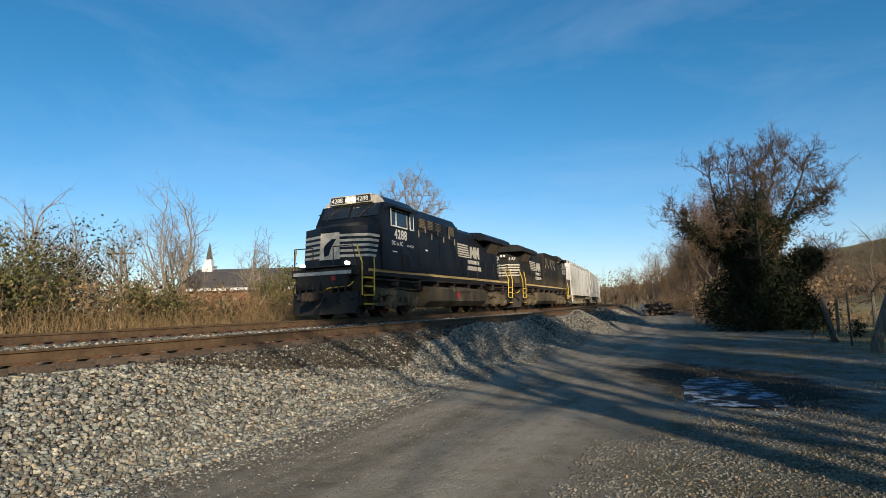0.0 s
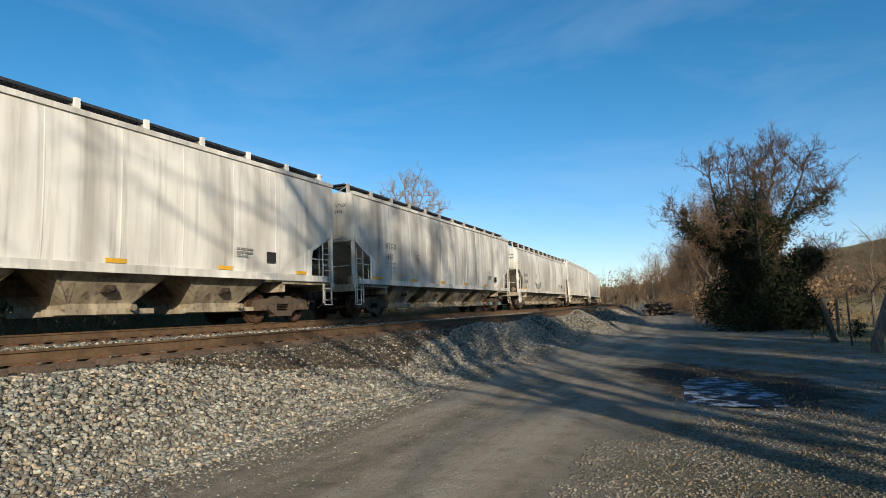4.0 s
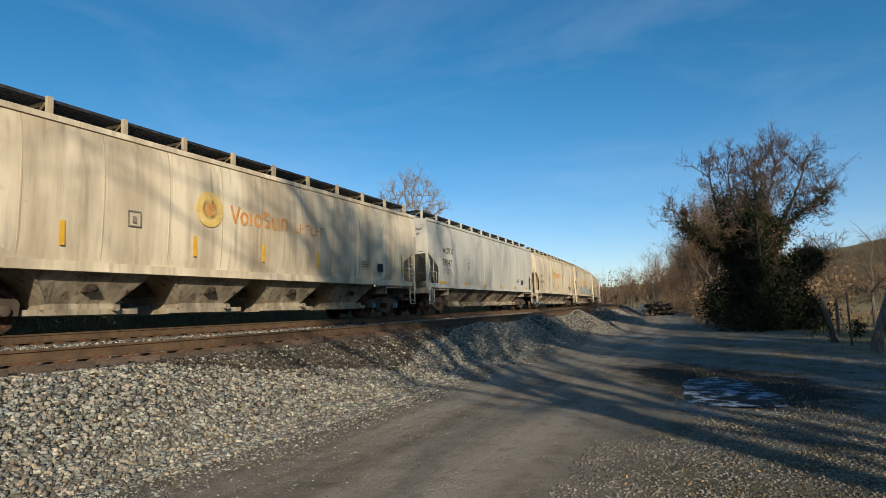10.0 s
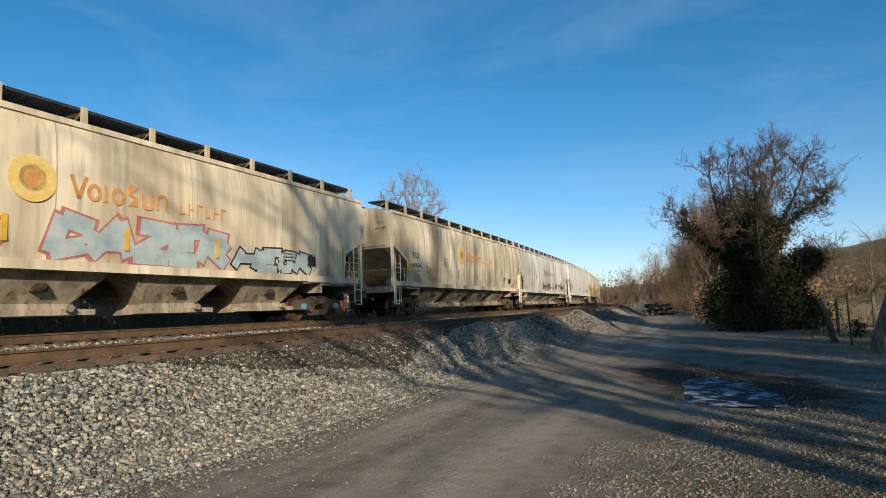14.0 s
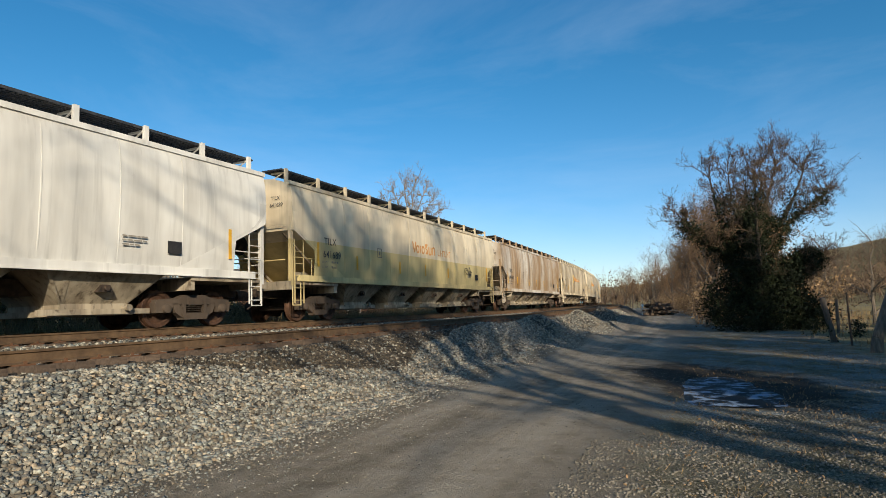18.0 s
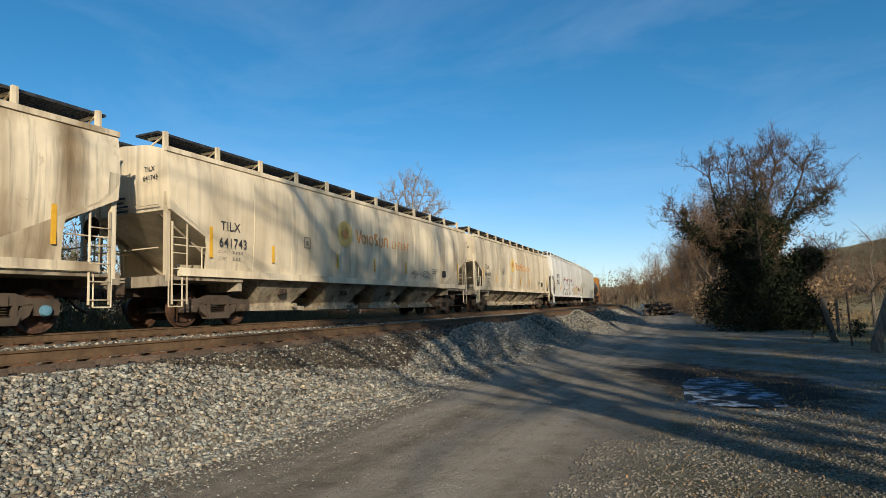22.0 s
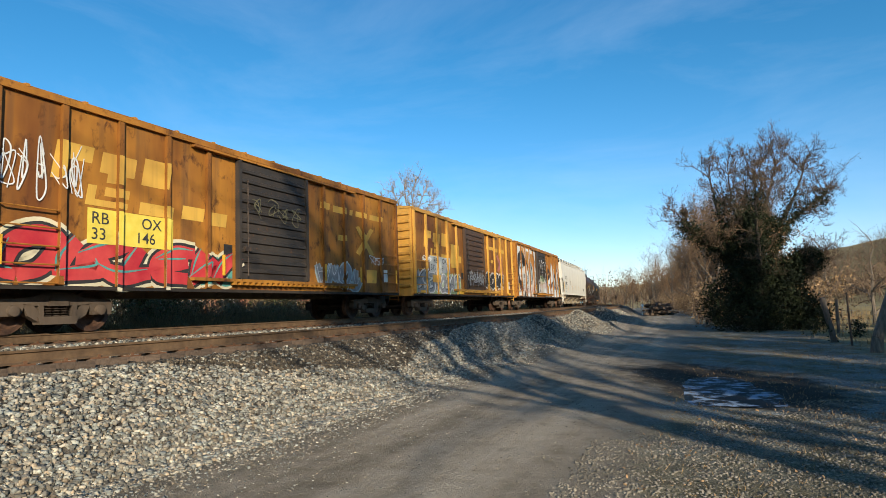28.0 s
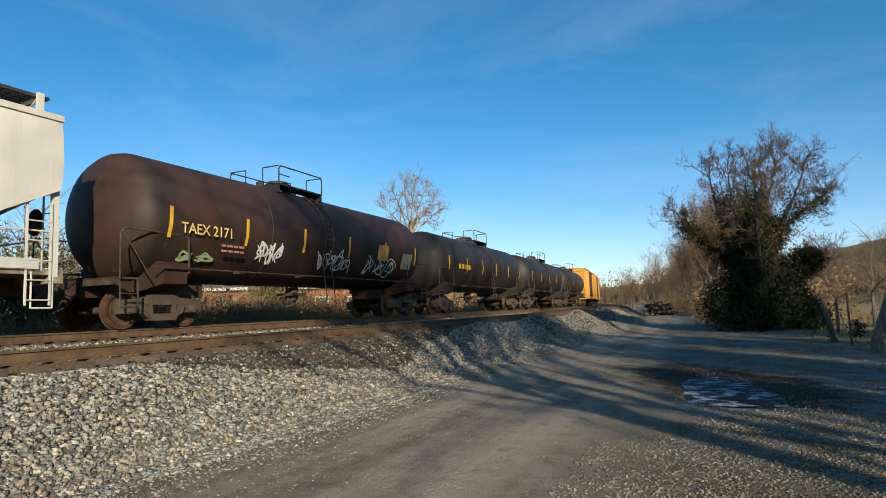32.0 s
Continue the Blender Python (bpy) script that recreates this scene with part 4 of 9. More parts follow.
def gate_mesh():
    g = Geo().box(-0.9, 0.9, -0.95, 0.95, 0.34, 0.46).box(-0.78, 0.78, -0.9, 0.9, 0.45, 0.6)
    g.box(-1.3, 1.3, -1.0, -0.93, 0.36, 0.48)
    g.rod((0.65, -1.12, 0.5), (0.65, 1.12, 0.5), 0.03, 8)
    g.rod((0.65, -1.16, 0.5), (0.65, -1.06, 0.5), 0.08, 8)
    return g


def grating_mesh(B):
    g = Geo()
    for y in (-1.13, -1.01, -0.89, -0.77, -0.65, -0.53, -0.41):
        g.box(-B / 2 + 0.05, B / 2 - 0.05, y - 0.013, y + 0.013, 0, 0.06)
    n = int(B / 0.085)
    for i in range(n + 1):
        x = -B / 2 + 0.05 + (B - 0.1) * i / n
        g.box(x - 0.018, x + 0.018, -1.14, -0.40, 0.006, 0.05)
    return g


def hatch_mesh(B):
    g = Geo().slab_x([(-0.36, 0.0), (-0.36, 0.09), (-0.22, 0.15), (0.22, 0.15), (0.36, 0.09), (0.36, 0.0)], -B / 2 + 0.9, B / 2 - 0.9)
    for i in range(12):
        x = -B / 2 + 1.4 + (B - 2.8) * i / 11
        g.box(x - 0.05, x + 0.05, -0.42, 0.42, 0.0, 0.18)
    return g


def hopper(place, label, body_mat, style="curved", frame_mat=None, mark="", number="", mark_z=2.94, mark_x=2.3, mark_size=0.34, text_mat=None, bays=4, length=HOP_L, seams=True, reflect="low", trim_mat=None):
    """A long covered hopper. place: where its leading corner is on the line at 16 s."""
    L, B = length, length - 1.28
    eave, crown, cut, sill, bulge = {"curved": (4.30, 4.56, 3.0, 1.34, 0.11), "flat": (4.58, 4.72, 2.9, 1.34, 0.05), "mid": (4.40, 4.62, 2.9, 1.34, 0.06), "deep": (4.58, 4.76, 2.6, 1.12, 0.14)}[style]
    car = thing("covered_hopper", label, "hopper car", "covered hoppers of the train")
    frame_mat = frame_mat or P_LOW
    r = random.Random(int(place * 10))
    key = "%s|%g" % (style, B)
    part("body", shared("hopper_body|" + key, lambda: hopper_body(B, eave, crown, cut, sill, bulge), True), body_mat, car)
    for k in (-1, 1):
        part("side_sill", shared("side_sill|%g" % B, lambda: Geo().box(-B / 2 + 0.4, B / 2 - 0.4, -0.05, 0.05, -0.08, 0.10).box(-B / 2 + 0.4, B / 2 - 0.4, -0.075, 0.05, -0.10, -0.07)), body_mat, car, at=pose(0, k * 1.5, sill))
        part("eave_rail", shared("eave_rail|%g" % B, lambda: Geo().box(-B / 2 - 0.02, B / 2 + 0.02, -0.05, 0.05, -0.06, 0.06)), trim_mat or body_mat, car, at=pose(0, k * 1.5, eave))
    part("centre_sill", shared("centre_sill|%g" % L, lambda: Geo().box(-L / 2 + 0.5, L / 2 - 0.5, -0.3, 0.3, 0.78, 1.12)), M_STEEL, car)
    span = B - 2 * cut
    for i in range(bays):
        x = -span / 2 + span * (i + 0.5) / bays
        bay = part("hopper_bay", shared("hopper_bay|%g|%d" % (B, bays), lambda: bay_mesh(span / bays * 0.42, 0.78, sill - 0.04)), frame_mat, car, at=pose(x, 0, 0))
        part("outlet_gate", shared("outlet_gate", gate_mesh), frame_mat, bay)
        part("vibrator_bracket", shared("vibrator_bracket", lambda: Geo().slab_y([(-0.16, 0.84), (0.16, 0.84), (0.1, 1.0), (-0.1, 1.0)], -1.24, -1.0).rod((0, -1.3, 0.92), (0, -1.1, 0.92), 0.06, 8)), M_STEEL, bay)
    # roof walk
    for k in (-1, 1):
        part("running_board", shared("running_board|%g" % B, lambda: grating_mesh(B)), M_GRATE, car, "dark steel grating", pose(0, 0, crown + 0.19, 0, 0, 0 if k == -1 else 180))
    n_post = 12
    for i in range(n_post):
        x = -B / 2 + 0.25 + (B - 0.5) * i / (n_post - 1)
        part("walk_bracket", shared("walk_bracket|" + style, lambda: Geo().box(-0.06, 0.06, -1.22, -1.14, eave, crown + 0.27).box(-0.03, 0.03, -1.16, -0.6, crown + 0.13, crown + 0.18).slab_x([(-0.66, crown - 0.05), (-0.6, crown - 0.05), (-1.1, crown + 0.17), (-1.16, crown + 0.17)], -0.02, 0.02)), body_mat, car, at=pose(x, 0, 0))
    part("hatch_cover", shared("hatch_cover|%g" % B, lambda: hatch_mesh(B)), body_mat, car, at=pose(0, 0, crown - 0.03))
    # panel joints
    if seams:
        prof = [(sill + 0.1, 1.505), (sill + 0.5, 1.503 + 0.55 * bulge), (2.82, 1.503 + bulge), (3.4, 1.503 + bulge), (eave - 0.35, 1.503 + 0.6 * bulge), (eave - 0.05, 1.502)]
        for i in range(9):
            x = -B / 2 + 2.95 + (B - 5.9) * i / 8

            def strip():
                g = Geo()
                pl = [(-y - 0.006, z) for z, y in prof] + [(-y + 0.01, z) for z, y in reversed(prof)]
                g.slab_x(pl, -0.012, 0.012)
                return g
            part("panel_joint", shared("panel_joint|" + style, strip), body_mat, car, at=pose(x, 0, 0))
    # ends
    for k in (-1, 1):
        turn = pose(0, 0, 0, 0, 0, 0 if k == 1 else 180)
        part("end_platform", shared("end_platform|%g" % B, lambda: Geo().box(B / 2 - 2.6, B / 2 + 0.05, -1.5, 1.5, 1.14, 1.22).box(B / 2 - 0.15, B / 2 + 0.1, -1.5, 1.5, 0.98, 1.24).box(B / 2 - 2.6, B / 2 - 2.45, -1.45, 1.45, 0.9, 1.2)), frame_mat, car, at=turn)
        for sgn in (-1, 1):
            side_turn = turn @ pose(B / 2 - 0.07, sgn * 1.46, 0)
            part("corner_post", shared("corner_post|" + style, lambda: Geo().box(-0.06, 0.06, -0.05, 0.05, 1.1, eave + 0.02)), body_mat, car, at=side_turn)
            part("slope_brace", shared("slope_brace", lambda: Geo().slab_y([(-0.05, 2.75), (0.05, 2.75), (-2.3, 1.25), (-2.45, 1.25)], -0.03, 0.03)), frame_mat, car, at=side_turn @ pose(-0.1, -sgn * 0.35, 0))
            part("side_sheet", shared("side_sheet|" + style, lambda: side_sheet_mesh(eave, cut, sill, bulge)), body_mat, car, at=turn @ pose(B / 2, 0, 0) if sgn == 1 else turn @ pose(B / 2, 0, 0) @ Matrix.Diagonal((1, -1, 1, 1)))
            part("side_ladder", shared("side_ladder|" + style, lambda: ladder_mesh(0.45, 0.55, 2.55)), body_mat, car, at=turn @ pose(B / 2 - 0.62, sgn * 1.53, 0))
            part("hand_rail", shared("hand_rail", lambda: Geo().pipe([(-2.2, 0, 1.2), (-2.2, 0, 2.0), (-0.1, 0, 2.0)], 0.017, 6).rod((-1.2, 0, 1.2), (-1.2, 0, 2.0), 0.015, 6)), body_mat, car, at=turn @ pose(B / 2, sgn * 1.42, 0))
            part("step", shared("step", lambda: Geo().pipe([(-0.5, 0, 1.2), (-0.5, 0, 0.5), (-0.1, 0, 0.5), (-0.1, 0, 1.2)], 0.018, 6)), body_mat, car, at=turn @ pose(B / 2, sgn * 1.5, 0))
        part("end_ladder", shared("end_ladder|" + style, lambda: ladder_mesh(0.42, 1.2, eave + 0.1)), body_mat, car, at=turn @ pose(B / 2 + 0.06, -1.3, 0, 0, 0, 90))
        part("cross_grab", shared("cross_grab", lambda: Geo().rod((0.08, -1.35, 2.95), (0.08, 1.35, 2.95), 0.016, 6).rod((0.08, -1.35, 1.9), (0.08, 1.35, 1.9), 0.016, 6)), body_mat, car, at=turn @ pose(B / 2, 0, 0))
    part("brake_cylinder", shared("brake_cylinder", lambda: Geo().lathe_x([(-0.45, 0.05), (-0.4, 0.16), (0.3, 0.18), (0.35, 0.1)], 12).moved(0, 0, 1.45)), frame_mat, car, at=pose(-B / 2 + 1.5, -0.7, 0))
    part("brake_wheel", shared("brake_wheel", lambda: Geo().lathe_x([(-0.02, 0.26), (0.0, 0.29), (0.02, 0.26)], 16).rod((0, -0.26, 0), (0, 0.26, 0), 0.015).rod((0, 0, -0.26), (0, 0, 0.26), 0.015)), M_STEEL, car, at=pose(B / 2 + 0.12, -0.5, 2.3))
    couplers(car, L / 2)
    for x in (-L / 2 + 2.75, L / 2 - 2.75):
        truck(car, x, M_TRUCK, cap=CAP_BLUE if r.random() < 0.25 else None)
    # yellow reflectors
    if reflect == "low":
        for i in range(6):
            x = -B / 2 + 1.75 + (B - 3.5) * i / 5
            patch(car, "reflector", x - (0.42 if i == 0 else 0.25), x + (0.42 if i == 0 else 0.25), sill + 0.12, sill + 0.22, -1.525, M_YELLOW)
    elif reflect == "tall":
        for i in range(6):
            x = -B / 2 + (1.34, 3.76, 7.12, 9.64, 12.27, B - 1.4)[i]
            tall = 0.8 if i in (0, 5) else 0.5
            patch(car, "reflector", x - 0.055, x + 0.055, sill + 0.4, sill + 0.4 + tall, -1.505 - bulge * 0.78, M_YELLOW)
    tm = text_mat or M_BLACKTEXT
    curve = style if style in SIDE else "flat"
    y_low = side_y(curve, mark_z - mark_size * 2.5) - (0.012 if style in SIDE else 0.025)
    yy = -1.50 - bulge - 0.012
    if mark:
        mx = -B / 2 + mark_x
        write(car, mark, mark_size, mx + 0.06, mark_z - mark_size * 0.7, yy, tm, spacing=1.06)
        write(car, number, mark_size, mx, mark_z - mark_size * 0.7 - mark_size * 1.28, yy, tm, spacing=1.04)
        small = ("220200", "65800") if mark == "CBFX" else None
        write(car, "LD LMT", 0.11 if not small else 0.15, mx, mark_z - mark_size * 2.5, y_low, M_GREYTEXT, bold=0.0)
        if small:
            write(car, small[0], 0.15, mx + 0.75, mark_z - mark_size * 2.5, y_low, tm)
            write(car, small[1], 0.15, mx + 0.75, mark_z - mark_size * 2.5 - 0.2, y_low, tm)
        write(car, "LT WT", 0.11 if not small else 0.15, mx, mark_z - mark_size * 2.5 - (0.17 if not small else 0.2), y_low, M_GREYTEXT, bold=0.0)
        if not small:
            bars(car, mx + 0.55, mark_z - mark_size * 2.5 + 0.01, y_low, [(0.06, 0.06, 0.06, 0.06), (0.06, 0.06, 0.06)], 0.07, 0.1, M_GREYTEXT)
        ex = -B / 2 - 0.03
        write(car, mark, 0.17, ex, eave - 0.5, -0.8, tm, True)
        write(car, number, 0.17, ex, eave - 0.72, -0.75, tm, True)
        bars_end(car, ex, eave - 1.0, 0.35, tm)
    part("stencil_box", Geo().box(-B / 2 + 5.2, -B / 2 + 5.55, yy - 0.004, yy, 2.62, 2.65).box(-B / 2 + 5.2, -B / 2 + 5.55, yy - 0.004, yy, 2.29, 2.32).box(-B / 2 + 5.2, -B / 2 + 5.23, yy - 0.004, yy, 2.32, 2.62).box(-B / 2 + 5.52, -B / 2 + 5.55, yy - 0.004, yy, 2.32, 2.62).box(-B / 2 + 5.32, -B / 2 + 5.42, yy - 0.004, yy, 2.38, 2.52), M_GREYTEXT, car)
    bars(car, B / 2 - 4.6, 2.05, -1.56 - bulge * 0.6, [(0.12, 0.2, 0.08, 0.16), (0.1, 0.14, 0.2, 0.1), (0.16, 0.1, 0.12)], 0.035, 0.06, M_GREYTEXT)
    patch(car, "data_panel", B / 2 - 3.4, B / 2 - 3.0, 1.75, 2.05, -1.555 - bulge * 0.5, M_DARK, "dark stencilled panel")
    return car, L, place - 0.64


def bars_end(car, x, z, y, material):
    g = Geo()
    for i, w in enumerate((0.28, 0.5, 0.45, 0.62, 0.6)):
        g.box(x - 0.004, x, y - w, y, z - i * 0.11, z - i * 0.11 + 0.05)
    part("lettering", g, material, car)


CAP_BLUE = mat("blue_bearing_cap", (0.07, 0.18, 0.26), (0.12, 0.26, 0.34), 6, 0.6)


# ---------------------------------------------------------------- boxcars
def boxcar(place, label, body_mat, door_mat, rib_mat=None):
    L, B = 16.95, 15.45
    car = thing("boxcar", label, "boxcar", "yellow boxcars of the train")
    rib_mat = rib_mat or body_mat
    part("body", shared("box_body", lambda: Geo().slab_x([(-1.46, 0.92), (1.46, 0.92), (1.46, 4.74), (-1.46, 4.74)], -B / 2, B / 2)), body_mat, car)
    part("roof", shared("box_roof", lambda: Geo().slab_x([(-1.53, 4.74), (1.53, 4.74), (1.53, 4.80), (0, 4.98), (-1.53, 4.80)], -B / 2 - 0.06, B / 2 + 0.06)), rib_mat, car)
    for i in range(13):
        part("roof_rib", shared("roof_rib", lambda: Geo().slab_x([(-1.54, 4.76), (-1.54, 4.83), (0, 5.01), (1.54, 4.83), (1.54, 4.76), (0, 4.94)], -0.04, 0.04)), rib_mat, car, at=pose(-B / 2 + 0.6 + i * (B - 1.2) / 12, 0, 0))
    for k in (-1, 1):
        part("side_sill", shared("box_sill", lambda: Geo().box(-B / 2, B / 2, -0.05, 0.05, 0.86, 0.94)), M_BLACKDUST, car, at=pose(0, k * 1.46, 0))
        part("top_rail", shared("box_top", lambda: Geo().box(-B / 2, B / 2, -0.06, 0.06, 4.64, 4.77)), rib_mat, car, at=pose(0, k * 1.48, 0))
        for i in range(13):
            x = -B / 2 + 0.08 + i * (B - 0.16) / 12
            if abs(x) > 1.5:
                part("side_post", shared("side_post", lambda: Geo().slab_x([(0.0, 0.94), (-0.09, 0.96), (-0.09, 4.62), (0.0, 4.66)], -0.06, 0.06)), rib_mat, car, at=pose(x, -1.46, 0) if k == -1 else pose(x, 1.46, 0, 0, 0, 180))
    door = part("sliding_door", shared("box_door", lambda: Geo().box(-1.55, 1.55, -1.56, -1.48, 1.22, 4.54)), door_mat, car, "dark corrugated steel door")
    for i in range(11):
        part("door_rib", shared("door_rib", lambda: Geo().slab_x([(-1.56, -0.06), (-1.61, -0.03), (-1.61, 0.05), (-1.56, 0.08)], -1.42, 1.42)), door_mat, door, at=pose(0, 0, 1.45 + i * 0.28))
    for x in (-1.5, 1.5):
        part("door_bar", shared("door_bar", lambda: Geo().box(-0.05, 0.05, -1.63, -1.56, 1.24, 4.52)), door_mat, door, at=pose(x, 0, 0))
    part("lock_rod", shared("lock_rod", lambda: Geo().rod((0, -1.66, 1.3), (0, -1.66, 4.0), 0.02).box(-0.12, 0.12, -1.68, -1.6, 2.0, 2.12)), M_STEEL, door, at=pose(-1.25, 0, 0))
    part("door_track", shared("door_track", lambda: Geo().box(-3.1, 4.4, -1.62, -1.48, 1.14, 1.22).box(-3.1, 4.4, -1.62, -1.48, 4.54, 4.60)), rib_mat, car)
    for i in range(26):
        part("track_lug", shared("track_lug", lambda: Geo().box(-0.05, 0.05, -1.63, -1.5, 1.06, 1.15)), rib_mat, car, at=pose(-1.7 + i * 0.235, 0, 0))
    for k in (-1, 1):
        turn = pose(0, 0, 0, 0, 0, 0 if k == 1 else 180)
        end = part("end_panel", shared("box_end", lambda: Geo().box(B / 2, B / 2 + 0.03, -1.42, 1.42, 0.95, 4.74)), rib_mat, car, at=turn)
        for i in range(10):
            part("end_rib", shared("end_rib", lambda: Geo().slab_y([(0.0, -0.09), (0.09, -0.04), (0.09, 0.04), (0.0, 0.09)], -1.34, 1.34)), rib_mat, end, at=pose(B / 2 + 0.02, 0, 1.3 + i * 0.355))
        for sgn in (-1, 1):
            for i in range(5):
                part("grab_iron", shared("box_grab_iron", lambda: Geo().pipe([(-0.52, 0, 0), (-0.52, 0.07, 0), (0.52, 0.07, 0), (0.52, 0, 0)], 0.017, 6)), rib_mat, car, at=turn @ (pose(B / 2 - 0.72, 1.5, 0.98 + i * 0.36) if sgn == 1 else pose(B / 2 - 0.72, -1.5, 0.98 + i * 0.36, 0, 0, 180)))
        part("end_ladder", shared("box_end_ladder", lambda: ladder_mesh(0.42, 0.6, 2.6)), rib_mat, car, at=turn @ pose(B / 2 + 0.14, -1.4, 0, 0, 0, 90))
        part("end_sill", shared("box_end_sill", lambda: Geo().box(B / 2 - 0.1, B / 2 + 0.12, -1.4, 1.4, 0.85, 1.16)), rib_mat, car, at=turn)
    part("centre_sill", shared("box_centre_sill", lambda: Geo().box(-L / 2 + 0.6, L / 2 - 0.6, -0.3, 0.3, 0.75, 1.12)), M_UNDER, car)
    for x in (-4.2, -2.6, -1.0, 1.0, 2.6, 4.38):
        part("cross_bearer", shared("cross_bearer", lambda: Geo().slab_x([(-1.42, 1.1), (1.42, 1.1), (0.3, 0.8), (-0.3, 0.8)], -0.05, 0.05)), M_UNDER, car, at=pose(x, 0, 0))
    couplers(car, L / 2)
    for x in (-L / 2 + 2.35, L / 2 - 2.35):
        truck(car, x, M_TRUCK)
    return car, L, place - 0.75


# ---------------------------------------------------------------- tank cars
def tank_profile(R, half):
    p = []
    for i in range(7):
        a = math.pi / 2 * i / 6
        p.append((-half - 0.75 * math.cos(a), max(R * math.sin(a), 0.02)))
    p += [(x, r) for x, r in ((-half * 0.5, R), (0, R), (half * 0.5, R))]
    for i in range(6, -1, -1):
        a = math.pi / 2 * i / 6
        p.append((half + 0.75 * math.cos(a), max(R * math.sin(a), 0.02)))
    return p


def tank_car(place, label, shell_mat, length=16.85, radius=1.52, bands=True, deck_x=0.0):
    L, R = length, radius
    half = L / 2 - 1.75
    cz = 1.16 + R
    car = thing("tank_car", label, "tank car", "tank cars of the train")
    part("tank", shared("tank|%g|%g" % (R, L), lambda: Geo().lathe_x(tank_profile(R, half), 40).moved(0, 0, cz), True), shell_mat, car)
    if bands:
        for x in (-half * 0.42, half * 0.42):
            part("weld_band", shared("weld_band|%g" % R, lambda: Geo().lathe_x([(-0.03, R), (-0.02, R + 0.012), (0.02, R + 0.012), (0.03, R)], 40).moved(0, 0, cz), True), shell_mat, car, at=pose(x, 0, 0))
    top = cz + R
    part("manway", shared("manway|%g" % top, lambda: Geo().rod((0, 0, top - 0.1), (0, 0, top + 0.28), 0.42, 16).rod((0, 0, top + 0.28), (0, 0, top + 0.36), 0.34, 16).rod((0.75, 0, top - 0.1), (0.75, 0, top + 0.22), 0.16, 10).rod((-0.75, 0.1, top - 0.1), (-0.75, 0.1, top + 0.26), 0.13, 10)), M_STEEL, car, at=pose(deck_x, 0, 0))
    part("platform", shared("platform|%g" % top, lambda: Geo().box(-1.15, 1.15, -1.0, -0.45, top - 0.02, top + 0.03).box(-1.15, 1.15, 0.45, 1.0, top - 0.02, top + 0.03).box(-1.15, -1.1, -1.0, 1.0, top - 0.25, top + 0.03).box(1.1, 1.15, -1.0, 1.0, top - 0.25, top + 0.03)), M_GRATE, car, at=pose(deck_x, 0, 0))
    for k in (-1, 1):
        part("platform_rail", shared("platform_rail|%g" % top, lambda: Geo().pipe([(-1.15, -1.0, top), (-1.15, -1.0, top + 0.5), (-1.07, -1.0, top + 0.6), (1.07, -1.0, top + 0.6), (1.15, -1.0, top + 0.5), (1.15, -1.0, top)], 0.022, 6).rod((-1.15, -1.0, top + 0.32), (-0.6, -1.0, top + 0.32), 0.018).pipe([(-1.15, -1.0, top + 0.6), (-1.15, -0.35, top + 0.6), (-1.15, -0.35, top)], 0.02, 6).pipe([(1.15, -1.0, top + 0.6), (1.15, -0.35, top + 0.6), (1.15, -0.35, top)], 0.02, 6)), M_STEEL, car, at=pose(deck_x, 0, 0, 0, 0, 0 if k == -1 else 180))

    def tank_ladder():
        g = Geo()
        pts = [(-R * math.sin(a) - 0.09, cz + R * math.cos(a)) for a in [math.radians(25 + 13 * i) for i in range(8)]]
        pts.append((-R - 0.1, 0.75))
        for x in (-0.23, 0.23):
            g.pipe([(x, y, z) for y, z in pts], 0.02, 5)
        for (y0, z0), (y1, z1) in zip(pts, pts[1:]):
            for t in (0.25, 0.75):
                g.rod((-0.23, y0 + (y1 - y0) * t, z0 + (z1 - z0) * t), (0.23, y0 + (y1 - y0) * t, z0 + (z1 - z0) * t), 0.014, 5)
        return g
    part("side_ladder", shared("tank_ladder|%g" % R, tank_ladder), M_STEEL, car, at=pose(deck_x + 0.6, 0, 0))
    part("side_rail", shared("tank_rail|%g" % L, lambda: Geo().rod((-half - 0.3, -1.56, 1.42), (half + 0.3, -1.56, 1.42), 0.022, 6).rod((-half - 0.3, 1.56, 1.42), (half + 0.3, 1.56, 1.42), 0.022, 6)), M_STEEL, car)
    for x in (-half * 0.6, -half * 0.2, half * 0.2, half * 0.6):
        part("rail_bracket", shared("rail_bracket", lambda: Geo().box(-0.03, 0.03, -1.56, -1.2, 1.38, 1.44)), M_STEEL, car, at=pose(x, 0, 0))
    for k in (-1, 1):
        turn = pose(0, 0, 0, 0, 0, 0 if k == 1 else 180)
        part("stub_sill", shared("stub_sill|%g" % L, lambda: Geo().box(L / 2 - 4.2, L / 2 - 0.55, -0.3, 0.3, 0.76, 1.2)), shell_mat, car, at=turn)
        part("saddle", shared("saddle|%g|%g" % (L, R), lambda: Geo().slab_x([(-1.5, 1.55), (-1.42, 1.05), (-0.4, 0.85), (0.4, 0.85), (1.42, 1.05), (1.5, 1.55), (1.2, 1.6), (0.6, 1.25), (-0.6, 1.25), (-1.2, 1.6)], L / 2 - 2.6, L / 2 - 1.9)), shell_mat, car, at=turn)
        part("end_platform", shared("tank_end_platform|%g" % L, lambda: Geo().box(L / 2 - 1.3, L / 2 - 0.6, -1.45, 1.45, 1.12, 1.17).box(L / 2 - 0.72, L / 2 - 0.6, -1.45, 1.45, 1.0, 1.17)), M_STEEL, car, at=turn)
